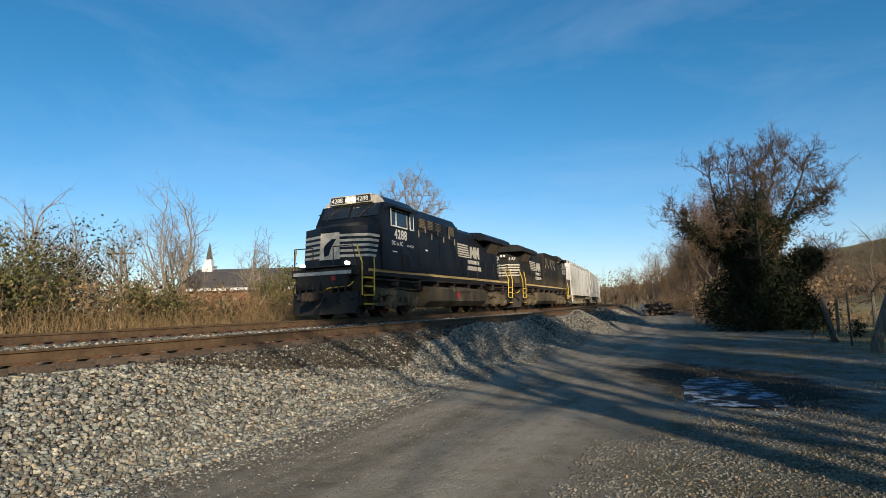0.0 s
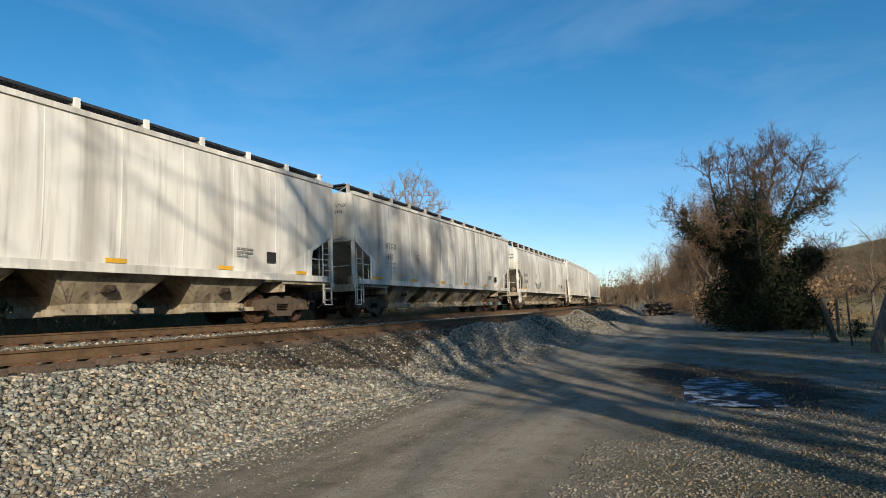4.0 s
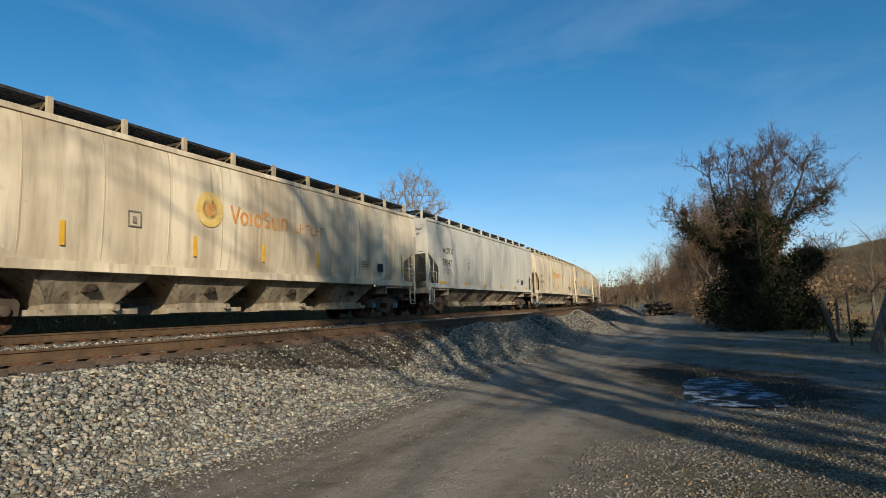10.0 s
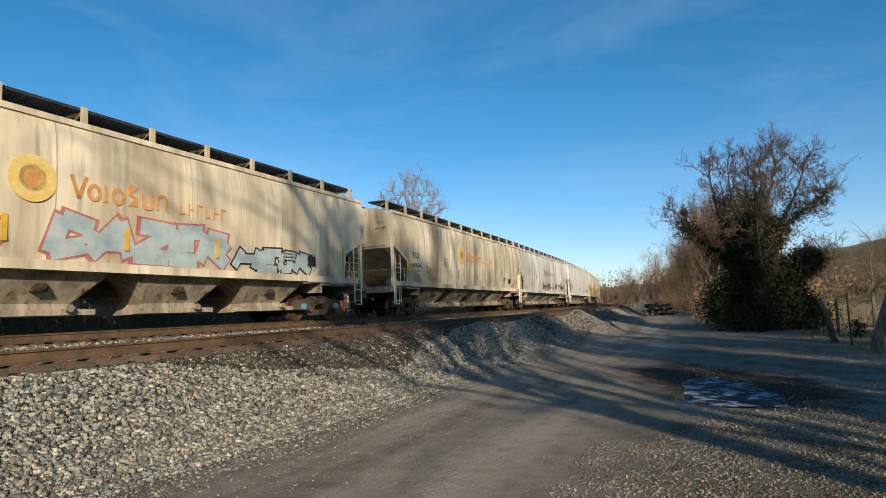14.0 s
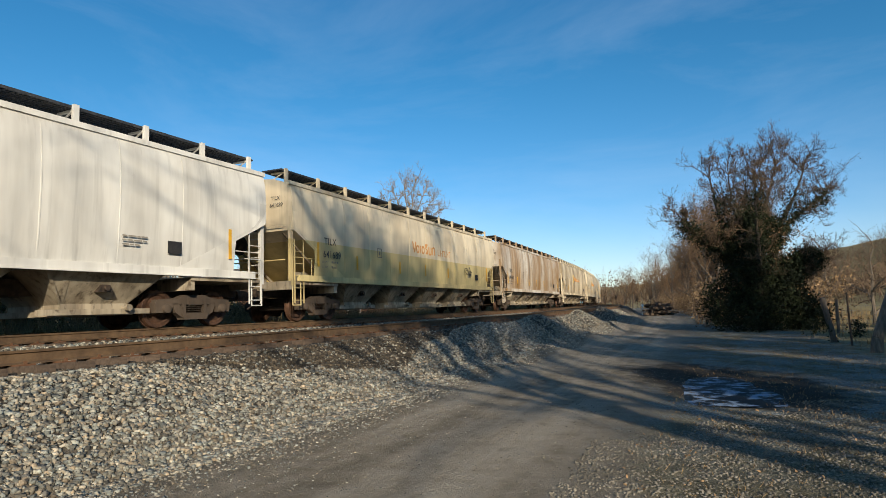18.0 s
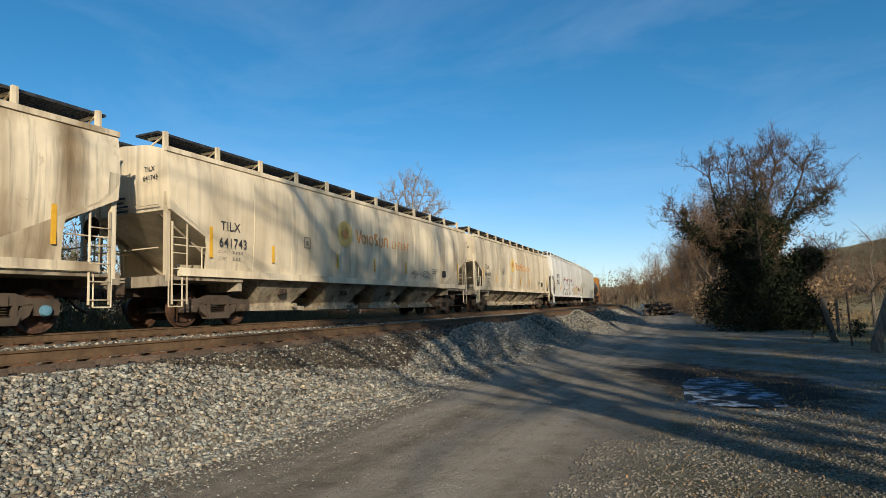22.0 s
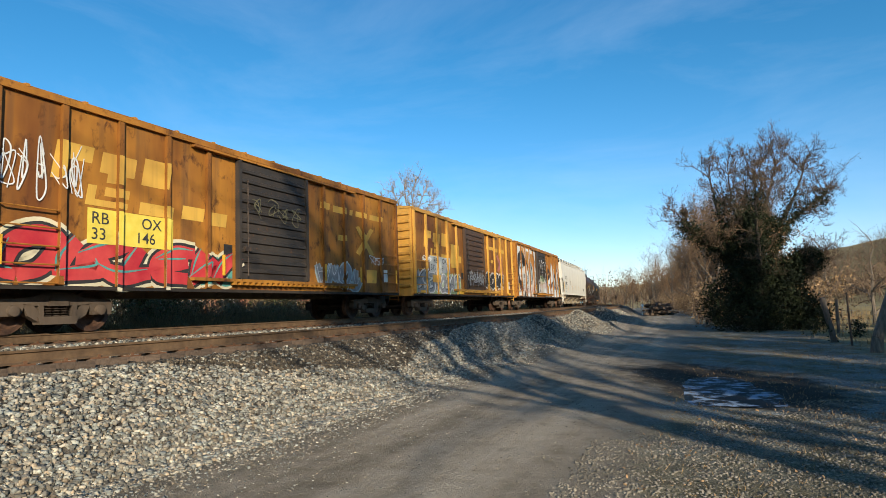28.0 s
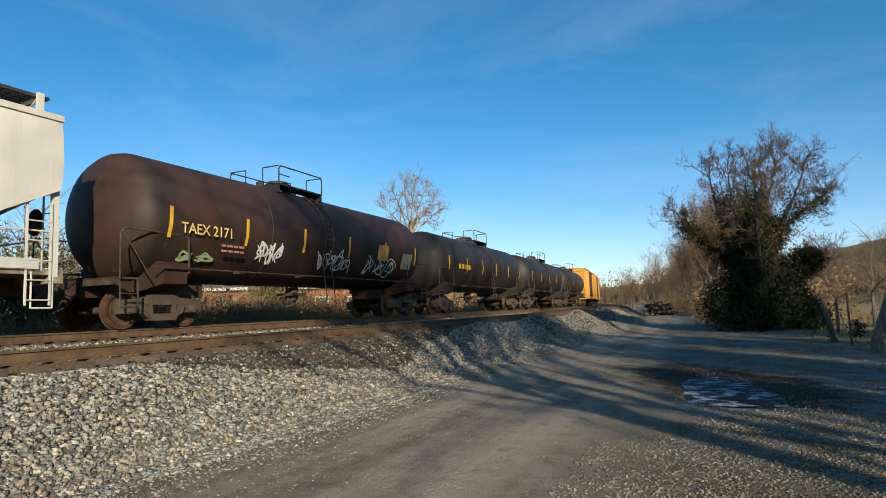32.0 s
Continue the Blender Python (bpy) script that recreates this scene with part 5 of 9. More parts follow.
        for sgn in (-1, 1):
            part("end_handrail", shared("tank_end_rail|%g" % L, lambda: Geo().pipe([(L / 2 - 2.6, 0, 1.3), (L / 2 - 2.6, 0, 2.15), (L / 2 - 2.5, 0, 2.25), (L / 2 - 0.8, 0, 2.25), (L / 2 - 0.7, 0, 2.15), (L / 2 - 0.7, 0, 1.1)], 0.022, 6).rod((L / 2 - 1.5, 0, 1.15), (L / 2 - 0.75, 0, 2.2), 0.016)), M_STEEL, car, at=turn @ pose(0, sgn * 1.5, 0))
            part("step", shared("tank_step|%g" % L, lambda: Geo().pipe([(L / 2 - 1.2, 0, 1.12), (L / 2 - 1.2, 0, 0.5), (L / 2 - 0.75, 0, 0.5), (L / 2 - 0.75, 0, 1.12)], 0.02, 6).rod((L / 2 - 1.2, 0, 0.8), (L / 2 - 0.75, 0, 0.8), 0.016)), M_STEEL, car, at=turn @ pose(0, sgn * 1.45, 0))
    part("bottom_outlet", shared("bottom_outlet", lambda: Geo().rod((0, 0, 1.15), (0, 0, 0.7), 0.22, 12).rod((0, 0, 0.72), (0, 0, 0.55), 0.14, 10).box(-0.4, 0.4, -0.3, 0.3, 0.86, 0.94)), M_STEEL, car)
    couplers(car, L / 2)
    for x in (-L / 2 + 2.2, L / 2 - 2.2):
        truck(car, x, M_TRUCK)
    return car, L, place - 1.0


# ---------------------------------------------------------------- locomotives
def loco_truck(car, x):
    wm = shared("loco_wheel", lambda: wheel_mesh(0.53), True)
    axle = shared("loco_axle", lambda: Geo().lathe_y([(-1.15, 0.08), (-0.8, 0.1), (0.8, 0.1), (1.15, 0.08)], 10), True)
    for dx in (-1.9, 0.0, 1.9):
        ws = part("wheelset", axle, M_STEEL, car, at=pose(x + dx, 0, 0.53))
        part("wheel", wm, M_WHEEL, ws, "dusty steel wheel", pose(0, -0.755, 0))
        part("wheel", wm, M_WHEEL, ws, "dusty steel wheel", pose(0, 0.755, 0, 0, 0, 180))
        WHEELS.append((ws, 0.53, car))

    def frame_build():
        g = Geo().slab_y([(-2.62, 0.78), (-2.55, 1.02), (-1.45, 1.04), (-1.1, 1.1), (1.1, 1.1), (1.45, 1.04), (2.55, 1.02), (2.62, 0.78)], -0.1, 0.1)
        for dx in (-1.9, 0, 1.9):
            g.slab_y([(dx - 0.5, 0.8), (dx - 0.44, 0.5), (dx - 0.26, 0.3), (dx + 0.26, 0.3), (dx + 0.44, 0.5), (dx + 0.5, 0.8)], -0.1, 0.1)
            g.slab_y([(dx - 0.27, 0.98), (dx - 0.3, 0.34), (dx + 0.3, 0.34), (dx + 0.27, 0.98)], -0.14, 0.12)
        for dx in (-0.95, 0.95):
            g.slab_y([(dx - 0.5, 0.58), (dx - 0.42, 0.44), (dx + 0.42, 0.44), (dx + 0.5, 0.58)], -0.08, 0.08)
            g.slab_y([(dx - 0.12, 0.8), (dx - 0.1, 0.55), (dx + 0.1, 0.55), (dx + 0.12, 0.8)], -0.12, 0.08)
        return g
    for k in (-1, 1):
        sf = part("truck_frame", shared("loco_truck_frame", frame_build), M_UNDER, car, at=pose(x, k * 1.12, 0))
        for dx in (-1.9, 0, 1.9):
            part("journal_box", shared("journal_box", lambda: Geo().lathe_y([(-0.09, 0.08), (-0.07, 0.16), (0.06, 0.18), (0.08, 0.1)], 12), True), M_UNDER, sf, at=pose(dx, k * 0.16, 0.53))
            part("coil_spring", shared("coil_spring", lambda: Geo().lathe_x([(0.0, 0.085), (0.03, 0.11), (0.06, 0.085), (0.09, 0.11), (0.12, 0.085), (0.15, 0.11), (0.18, 0.085), (0.21, 0.11), (0.24, 0.085)], 10)), M_UNDER, sf, at=pose(dx + 0.42, k * 0.1, 0.62, 0, -90, 0))
        part("brake_cylinder", shared("loco_brake", lambda: Geo().lathe_x([(-0.25, 0.06), (-0.2, 0.13), (0.2, 0.13), (0.25, 0.06)], 10).rod((0.2, 0, 0), (0.9, 0, -0.1), 0.03)), M_UNDER, sf, at=pose(-1.0, k * 0.18, 0.95))
        part("air_pipe", shared("air_pipe", lambda: Geo().pipe([(-2.4, 0, 1.1), (-1.6, 0, 1.16), (-0.4, 0, 1.1), (0.6, 0, 1.18), (2.3, 0, 1.1)], 0.03, 6)), M_UNDER, sf, at=pose(0, k * 0.1, 0))


def locomotive(place, label, number, reverse=False):
    """A six-axle road locomotive, its nose towards -x before it is turned."""
    L = 22.3
    car = thing("locomotive", label, "locomotive", "locomotives of the train")
    root = car
    flip = pose(0, 0, 0, 0, 0, 180) if reverse else Matrix.Identity(4)

    def P(name, geo, material, label2="", at=None, key=None, smooth_it=False):
        me = shared("loco_%s" % (key or name), geo, smooth_it)
        return part(name, me, material, root, label2, flip @ pose(shift, 0, lift) @ (at or Matrix.Identity(4)))
    lift = 0.27              # deck height over the plain numbers below
    shift = 0.0              # how far the front end stands back
    x0 = -L / 2
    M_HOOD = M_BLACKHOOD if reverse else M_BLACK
    P("underframe", lambda: Geo().box(x0 + 1.35, -x0 - 0.7, -1.45, 1.45, 1.33, 1.62).box(x0 + 1.2, -x0 - 1.2, -1.1, 1.1, 0.85, 1.36), M_BLACKDUST)
    for k in (-1, 1):
        P("sill_stripe", lambda: Geo().box(x0 + 2.2, -x0 - 2.0, -1.458, -1.44, 1.49, 1.60), M_GOLD, "worn stripe along the frame", pose(0, 0, 0, 0, 0, 0 if k == -1 else 180) if k == 1 else None)
    # nose and cab
    shift = 0.45
    P("nose", lambda: Geo().add([(x0 + 1.35, -0.5, 1.6), (x0 + 1.35, 0.5, 1.6), (x0 + 1.75, 1.48, 1.6), (x0 + 3.6, 1.55, 1.6), (x0 + 3.6, -1.55, 1.6), (x0 + 1.75, -1.48, 1.6),
                                (x0 + 1.45, -0.44, 3.26), (x0 + 1.45, 0.44, 3.26), (x0 + 1.85, 1.42, 3.26), (x0 + 3.6, 1.55, 3.26), (x0 + 3.6, -1.55, 3.26), (x0 + 1.85, -1.42, 3.26),
                                (x0 + 2.3, -0.5, 3.5), (x0 + 2.3, 0.5, 3.5), (x0 + 3.6, 1.4, 3.7), (x0 + 3.6, -1.4, 3.7)],
                               [(0, 1, 7, 6), (1, 2, 8, 7), (2, 3, 9, 8), (4, 5, 11, 10), (5, 0, 6, 11), (6, 7, 13, 12), (7, 8, 14, 13), (8, 9, 14), (10, 11, 15), (11, 6, 12, 15), (12, 13, 14, 15), (3, 4, 10, 15, 14, 9), (0, 5, 4, 3, 2, 1)]), M_HOOD)
    for i in range(5):
        z = 2.05 + i * 0.2

        def stripe(z=z):
            g = Geo()
            f0, f1 = (z - 1.6) / 1.5, (z + 0.1 - 1.6) / 1.5

            def at_level(f, z):
                a = (x0 + 1.35 + 0.06 * (z - 1.6), 0.5 - 0.036 * (z - 1.6))
                b = (x0 + 1.75 + 0.06 * (z - 1.6), 1.48 - 0.036 * (z - 1.6))
                c = (x0 + 2.2 + 0.45 * (z - 2.0), 1.525 - 0.02 * (z - 1.6))
                return [(a[0] - 0.012, -a[1], z), (a[0] - 0.012, a[1], z), (b[0] - 0.01, b[1] + 0.01, z), (b[0] - 0.01, -b[1] - 0.01, z), (c[0], -c[1] - 0.012, z), (c[0], c[1] + 0.012, z)]
            lo, hi = at_level(f0, z), at_level(f1, z + 0.1)
            g.add(lo + hi, [(0, 1, 7, 6), (1, 2, 8, 7), (3, 0, 6, 9), (4, 3, 9, 10), (2, 5, 11, 8)])
            return g
        P("nose_stripe", stripe, M_CREAM, "dirty white stripe", key="nose_stripe%d" % i)
    P("emblem", lambda: Geo().add([(x0 + 1.37, 0.46, 1.98), (x0 + 1.37, -0.46, 1.98), (x0 + 1.44, -0.42, 3.02), (x0 + 1.44, 0.42, 3.02)], [(0, 1, 2, 3)]), M_CREAM, key="emblem", at=pose(-0.045, 0, 0))
    P("emblem_figure", lambda: Geo().add([(x0 + 1.36, 0.22, 2.1), (x0 + 1.37, 0.02, 2.15), (x0 + 1.39, -0.08, 2.45), (x0 + 1.43, -0.28, 2.75), (x0 + 1.45, -0.1, 2.9), (x0 + 1.44, 0.18, 2.7), (x0 + 1.40, 0.28, 2.4)], [(0, 1, 2, 3, 4, 5, 6)]), M_BLACK, key="emblem_figure", at=pose(-0.055, 0, 0))
    cab_rear = x0 + 6.5 if not reverse else x0 + 5.2
    cab_key = "wide" if not reverse else "slim"
    shift = 0.0 if not reverse else -0.35
    P("cab", lambda: Geo().add([(x0 + 3.15, -1.55, 1.6), (cab_rear, -1.55, 1.6), (cab_rear, 1.55, 1.6), (x0 + 3.15, 1.55, 1.6),
                               (x0 + 3.15, -1.55, 3.55), (cab_rear, -1.55, 4.35), (cab_rear, 1.55, 4.35), (x0 + 3.15, 1.55, 3.55),
                               (x0 + 3.6, -1.5, 4.35), (x0 + 3.6, 1.5, 4.35),
                               (x0 + 3.75, -1.05, 4.72), (cab_rear, -1.05, 4.72), (cab_rear, 1.05, 4.72), (x0 + 3.75, 1.05, 4.72)],
                              [(0, 3, 2, 1), (0, 1, 5, 8, 4), (3, 7, 9, 6, 2), (0, 4, 7, 3), (4, 8, 9, 7), (8, 5, 11, 10), (9, 13, 12, 6), (8, 10, 13, 9), (10, 11, 12, 13), (1, 2, 6, 12, 11, 5)]), M_HOOD, key="cab_" + cab_key)
    P("brow_panel", lambda: Geo().add([(x0 + 3.585, -1.47, 4.36), (x0 + 3.585, 1.47, 4.36), (x0 + 3.74, 1.06, 4.74), (x0 + 3.74, -1.06, 4.74), (x0 + 3.8, -1.47, 4.36), (x0 + 3.8, 1.47, 4.36), (x0 + 3.9, 1.06, 4.74), (x0 + 3.9, -1.06, 4.74)], [(0, 1, 2, 3), (4, 7, 6, 5), (0, 4, 5, 1), (3, 2, 6, 7), (0, 3, 7, 4), (1, 5, 6, 2)]), M_CREAM, "dirty white panel above the windscreens")
    P("number_board", lambda: Geo().box(x0 + 3.42, x0 + 3.75, -0.98, 0.98, 4.40, 4.74), M_CREAM, "dirty white housing of the headlights")
    for y in (-0.6, 0.6):
        nb = P("number_panel", lambda: Geo().box(x0 + 3.39, x0 + 3.42, -0.33, 0.33, 4.43, 4.71), M_DARK, at=pose(0, y, 0))
        if not reverse:
            part("lettering", lettering(number, 0.27, 1.0, 0.015), M_WHITETEXT, nb, at=pose(x0 + 3.386, 0.31, 4.475, 0, 0, -90))
        P("board_rim", lambda: Geo().box(x0 + 3.385, x0 + 3.42, -0.36, 0.36, 4.40, 4.43).box(x0 + 3.385, x0 + 3.42, -0.36, 0.36, 4.71, 4.74), M_CREAM, at=pose(0, y, 0))
    for y in (-0.13, 0.13):
        P("headlight", lambda: Geo().lathe_x([(x0 + 3.36, 0.08), (x0 + 3.38, 0.1), (x0 + 3.45, 0.1)], 12), M_HEADLIGHT if not reverse else M_GLASS, at=pose(0, y, 4.56))
    for y0_, y1_ in ((-1.34, -0.06), (0.06, 1.34)):
        P("windscreen", lambda a=y0_, b=y1_: Geo().add([(x0 + 3.26, a, 3.78), (x0 + 3.26, b, 3.78), (x0 + 3.56, b, 4.32), (x0 + 3.56, a, 4.32)], [(0, 1, 2, 3)]), M_GLASS, key="windscreen%g" % y0_, at=pose(-0.03, 0, 0.01))
    for y in (-0.75, 0.75):
        P("wiper", lambda: Geo().rod((x0 + 3.3, 0.35, 3.92), (x0 + 3.46, -0.25, 4.2), 0.012, 5).rod((x0 + 3.2, 0.3, 3.7), (x0 + 3.36, 0.0, 4.05), 0.014, 5), M_STEEL, at=pose(-0.07, y, 0.01))
    for k in (-1, 1):
        for a, b in ((x0 + 3.8, x0 + 4.1), (x0 + 4.2, x0 + 4.75), (x0 + 4.85, x0 + 5.1)) if reverse else ((x0 + 3.95, x0 + 4.3), (x0 + 4.4, x0 + 5.35), (x0 + 5.7, x0 + 6.0)):
            P("side_window", lambda a=a, b=b, k=k: Geo().box(a, b, k * 1.565 - 0.006, k * 1.565 + 0.006, 3.45, 4.08), M_GLASS, key="window%g%d" % (a, k))
            P("window_frame", lambda a=a, b=b, k=k: Geo().box(a - 0.05, a, k * 1.57 - 0.012, k * 1.57 + 0.012, 3.4, 4.12).box(b, b + 0.04, k * 1.57 - 0.012, k * 1.57 + 0.012, 3.4, 4.12).box(a, b, k * 1.57 - 0.012, k * 1.57 + 0.012, 4.08, 4.12).box(a, b, k * 1.57 - 0.012, k * 1.57 + 0.012, 3.4, 3.45), M_WHITETEXT if not reverse else M_GREYTEXT, key="wframe%g%d" % (a, k))
        P("sun_visor", lambda k=k: Geo().add([(x0 + 3.8, k * 1.54, 4.2), (x0 + 5.9, k * 1.54, 4.2), (x0 + 5.9, k * 1.85, 4.12), (x0 + 3.8, k * 1.85, 4.12), (x0 + 3.8, k * 1.54, 4.22), (x0 + 5.9, k * 1.54, 4.22), (x0 + 5.9, k * 1.85, 4.14), (x0 + 3.8, k * 1.85, 4.14)], [(0, 1, 2, 3), (4, 7, 6, 5), (3, 2, 6, 7)]), M_BLACKDUST, key="visor%d" % k)
    if reverse:
        for y in (-1.3, 1.3):
            P("rear_window", lambda: Geo().box(cab_rear, cab_rear + 0.012, -0.15, 0.15, 3.35, 4.05), M_GLASS, at=pose(0, y, 0))
            P("rear_window_rim", lambda: Geo().box(cab_rear, cab_rear + 0.03, -0.19, -0.15, 3.3, 4.1).box(cab_rear, cab_rear + 0.03, 0.15, 0.19, 3.3, 4.1).box(cab_rear, cab_rear + 0.03, -0.15, 0.15, 4.05, 4.1), M_GREYTEXT, at=pose(0, y, 0))
        for i in range(9):
            P("cab_louvre", lambda: Geo().box(-0.5, 0.5, -1.568, -1.55, 0, 0.025).box(-0.5, 0.5, 1.55, 1.568, 0, 0.025), M_DARK, at=pose(x0 + 4.5, 0, 2.0 + i * 0.075))
            P("cab_louvre", lambda: Geo().box(-0.5, 0.5, -1.568, -1.55, 0, 0.025).box(-0.5, 0.5, 1.55, 1.568, 0, 0.025), M_DARK, at=pose(x0 + 3.3, 0, 2.0 + i * 0.075))
        P("builder_plate", lambda: Geo().box(x0 + 2.5, x0 + 2.8, 1.56, 1.575, 1.85, 2.1), M_CREAM, key="builder_plate")
    shift = 0.0
    # equipment cabinet, engine hood, radiator
    wide = -1.5 if not reverse else -1.15
    P("cabinet", lambda: Geo().slab_x([(wide, 1.62), (-wide, 1.62), (-wide, 4.1), (-wide + (0.25 if wide < -1.3 else 0.1), 4.5), (wide + 0.25, 4.5), (wide, 4.1)], x0 + (6.5 if not reverse else 4.85), x0 + 11.4), M_HOOD, key="cabinet_" + cab_key)
    for k in (-1, 1):
        for i in range(3):
            xx = x0 + 6.6 + i * 0.92

            def louvre(xx=xx, k=k):
                g = Geo().box(xx, xx + 0.72, k * abs(wide) - 0.02, k * abs(wide) + 0.02, 3.66, 4.08)
                for xa in (xx - 0.06, xx + 0.72):
                    g.box(xa, xa + 0.06, k * (abs(wide) + 0.03) - 0.05, k * (abs(wide) + 0.03) + 0.05, 3.6, 4.1)
                return g
            gr = P("air_grille", louvre, M_DARK, key="grille%d%d%s" % (i, k, cab_key))
            for j in range(6):
                P("louvre_slat", lambda xx=xx, j=j, k=k: Geo().box(xx + 0.03, xx + 0.69, k * (abs(wide) + 0.015) - 0.02, k * (abs(wide) + 0.015) + 0.02, 3.68 + j * 0.07, 3.71 + j * 0.07), M_SLAT, key="slat%d%d%d%s" % (i, j, k, cab_key))
    P("engine_hood", lambda: Geo().slab_x([(-0.98, 1.62), (0.98, 1.62), (0.98, 4.15), (0.8, 4.35), (-0.8, 4.35), (-0.98, 4.15)], x0 + 11.4, x0 + 17.2), M_HOOD)
    for i in range(6):
        for k in (-1, 1):
            P("hood_door", lambda k=k: Geo().box(-0.44, 0.44, k * 0.985 - 0.012, k * 0.985 + 0.012, 1.75, 3.0).box(0.3, 0.36, k * 1.0 - 0.015, k * 1.0 + 0.015, 2.3, 2.5), M_HOOD, at=pose(x0 + 11.95 + i * 0.95, 0, 0), key="hood_door%d" % k)
    P("exhaust_stack", lambda: Geo().box(x0 + 13.6, x0 + 14.4, -0.35, 0.35, 4.3, 4.62), M_UNDER)
    P("horn", lambda: Geo().lathe_x([(-0.3, 0.02), (0.0, 0.03), (0.2, 0.08)], 8).lathe_x([(-0.3, 0.02), (0.0, 0.03), (0.15, 0.07)], 8).moved(0, 0.15, 0), M_STEEL, at=pose(x0 + 12.4, 0, 4.5))
    P("radiator_housing", lambda: Geo().slab_x([(-0.98, 1.62), (0.98, 1.62), (0.98, 3.3), (1.45, 3.94), (-1.45, 3.94), (-0.98, 3.3)], x0 + 17.2, x0 + 19.6).prism([(x0 + 19.6, -0.98), (x0 + 19.82, -0.98), (x0 + 20.46, -0.35), (x0 + 20.46, 0.35), (x0 + 19.82, 0.98), (x0 + 19.6, 0.98)], 1.62, 3.94), M_HOOD)
    P("radiator_wing", lambda: Geo().slab_x([(-1.56, 3.94), (-1.56, 4.2), (-1.2, 4.4), (-0.6, 4.46), (0.6, 4.46), (1.2, 4.4), (1.56, 4.2), (1.56, 3.94)], x0 + 15.9, x0 + 20.75), M_HOOD)
    P("wing_front", lambda: Geo().slab_x([(-1.1, 3.98), (-1.1, 4.2), (-0.8, 4.36), (0.8, 4.36), (1.1, 4.2), (1.1, 3.98)], x0 + 15.3, x0 + 15.9), M_HOOD)
    for k in (-1, 1):
        for i in range(3):
            P("radiator_screen", lambda i=i, k=k: Geo().add([(x0 + 17.3 + i * 0.78, k * 1.0, 3.33), (x0 + 18.0 + i * 0.78, k * 1.0, 3.33), (x0 + 18.0 + i * 0.78, k * 1.42, 3.9), (x0 + 17.3 + i * 0.78, k * 1.42, 3.9)], [(0, 1, 2, 3)]), M_UNDER, key="screen%d%d" % (i, k), at=pose(0, k * 0.012, -0.008))
    for i in range(5):
        z = 2.2 + i * 0.19
        P("rear_stripe", lambda z=z: Geo().prism([(x0 + 19.5, -0.995), (x0 + 19.827, -0.995), (x0 + 20.475, -0.355), (x0 + 20.475, 0.355), (x0 + 19.827, 0.995), (x0 + 19.5, 0.995)], z, z + 0.1), M_CREAM, "dirty white stripe", key="rstripe%d" % i)
    P("rear_headlight", lambda: Geo().box(x0 + 20.45, x0 + 20.6, -0.28, 0.28, 3.5, 3.82), M_DARK)
    for y in (-0.11, 0.11):
        P("rear_lamp", lambda: Geo().lathe_x([(x0 + 20.58, 0.09), (x0 + 20.65, 0.09), (x0 + 20.67, 0.05)], 12), M_WHITETEXT, at=pose(0, y, 3.66))
    for k in (-1, 1):
        for i in range(4):
            P("cabinet_door", lambda k=k: Geo().box(-0.52, 0.52, k * abs(wide) - 0.012, k * abs(wide) + 0.012, 1.8, 3.3).box(0.38, 0.44, k * (abs(wide) + 0.01) - 0.015, k * (abs(wide) + 0.01) + 0.015, 2.4, 2.6), M_HOOD, at=pose(x0 + 7.2 + i * 1.15, 0, 0), key="cabinet_door%d%s" % (k, cab_key))
        for i in range(3):
            P("radiator_door", lambda k=k: Geo().box(-0.36, 0.36, k * 0.985 - 0.015, k * 0.985 + 0.015, 1.8, 3.2).box(-0.3, 0.1, k * 1.0 - 0.012, k * 1.0 + 0.012, 2.95, 3.05), M_HOOD, at=pose(x0 + 17.65 + i * 0.78, 0, 0), key="radiator_door%d" % k)
        # pipes and brackets in dark steel, standing in for the shade under the frame
        P("sill_pipe", lambda k=k: Geo().pipe([(x0 + 2.4, k * 1.38, 1.22), (x0 + 6.5, k * 1.38, 1.18), (x0 + 7.2, k * 1.42, 1.28), (x0 + 15.5, k * 1.42, 1.28), (x0 + 16.2, k * 1.38, 1.16), (x0 + 20.2, k * 1.38, 1.2)], 0.04, 6), M_STEEL, key="sill_pipe%d" % k)
        for i in range(9):
            P("cable_bracket", lambda k=k: Geo().box(-0.05, 0.05, k * 1.38 - 0.06, k * 1.38 + 0.06, 1.0, 1.36).box(-0.3, 0.2, k * 1.3 - 0.05, k * 1.3 + 0.05, 1.02, 1.12), M_STEEL, at=pose(x0 + 2.6 + i * 2.1, 0, 0), key="cable_bracket%d" % k)
    for k in (-1, 1):
        yk = k * (abs(wide) + 0.03)
        P("cabinet_rail", lambda: Geo().pipe([(x0 + 6.7, yk, 3.5), (x0 + 9.6, yk, 3.5), (x0 + 10.6, yk, 3.42), (x0 + 11.3, yk, 2.7)], 0.02, 6), M_STEEL, key="cabinet_rail%d%s" % (k, cab_key))
        for i in range(7):
            P("door_latch", lambda: Geo().box(-0.025, 0.025, yk - 0.02, yk + 0.02, 0, 0.3), M_GREYTEXT, at=pose(x0 + 6.62 + i * 0.72, 0, 3.2 + 0.25 * (i % 2)), key="door_latch%d%s" % (k, cab_key))
        P("intake_screen", lambda: Geo().box(x0 + 10.1, x0 + 10.8, yk - 0.02, yk - 0.005 + 0.01, 3.62, 4.08), M_UNDER, key="intake_screen%d%s" % (k, cab_key))
    # fuel tank, air reservoirs
    lift = 0.0
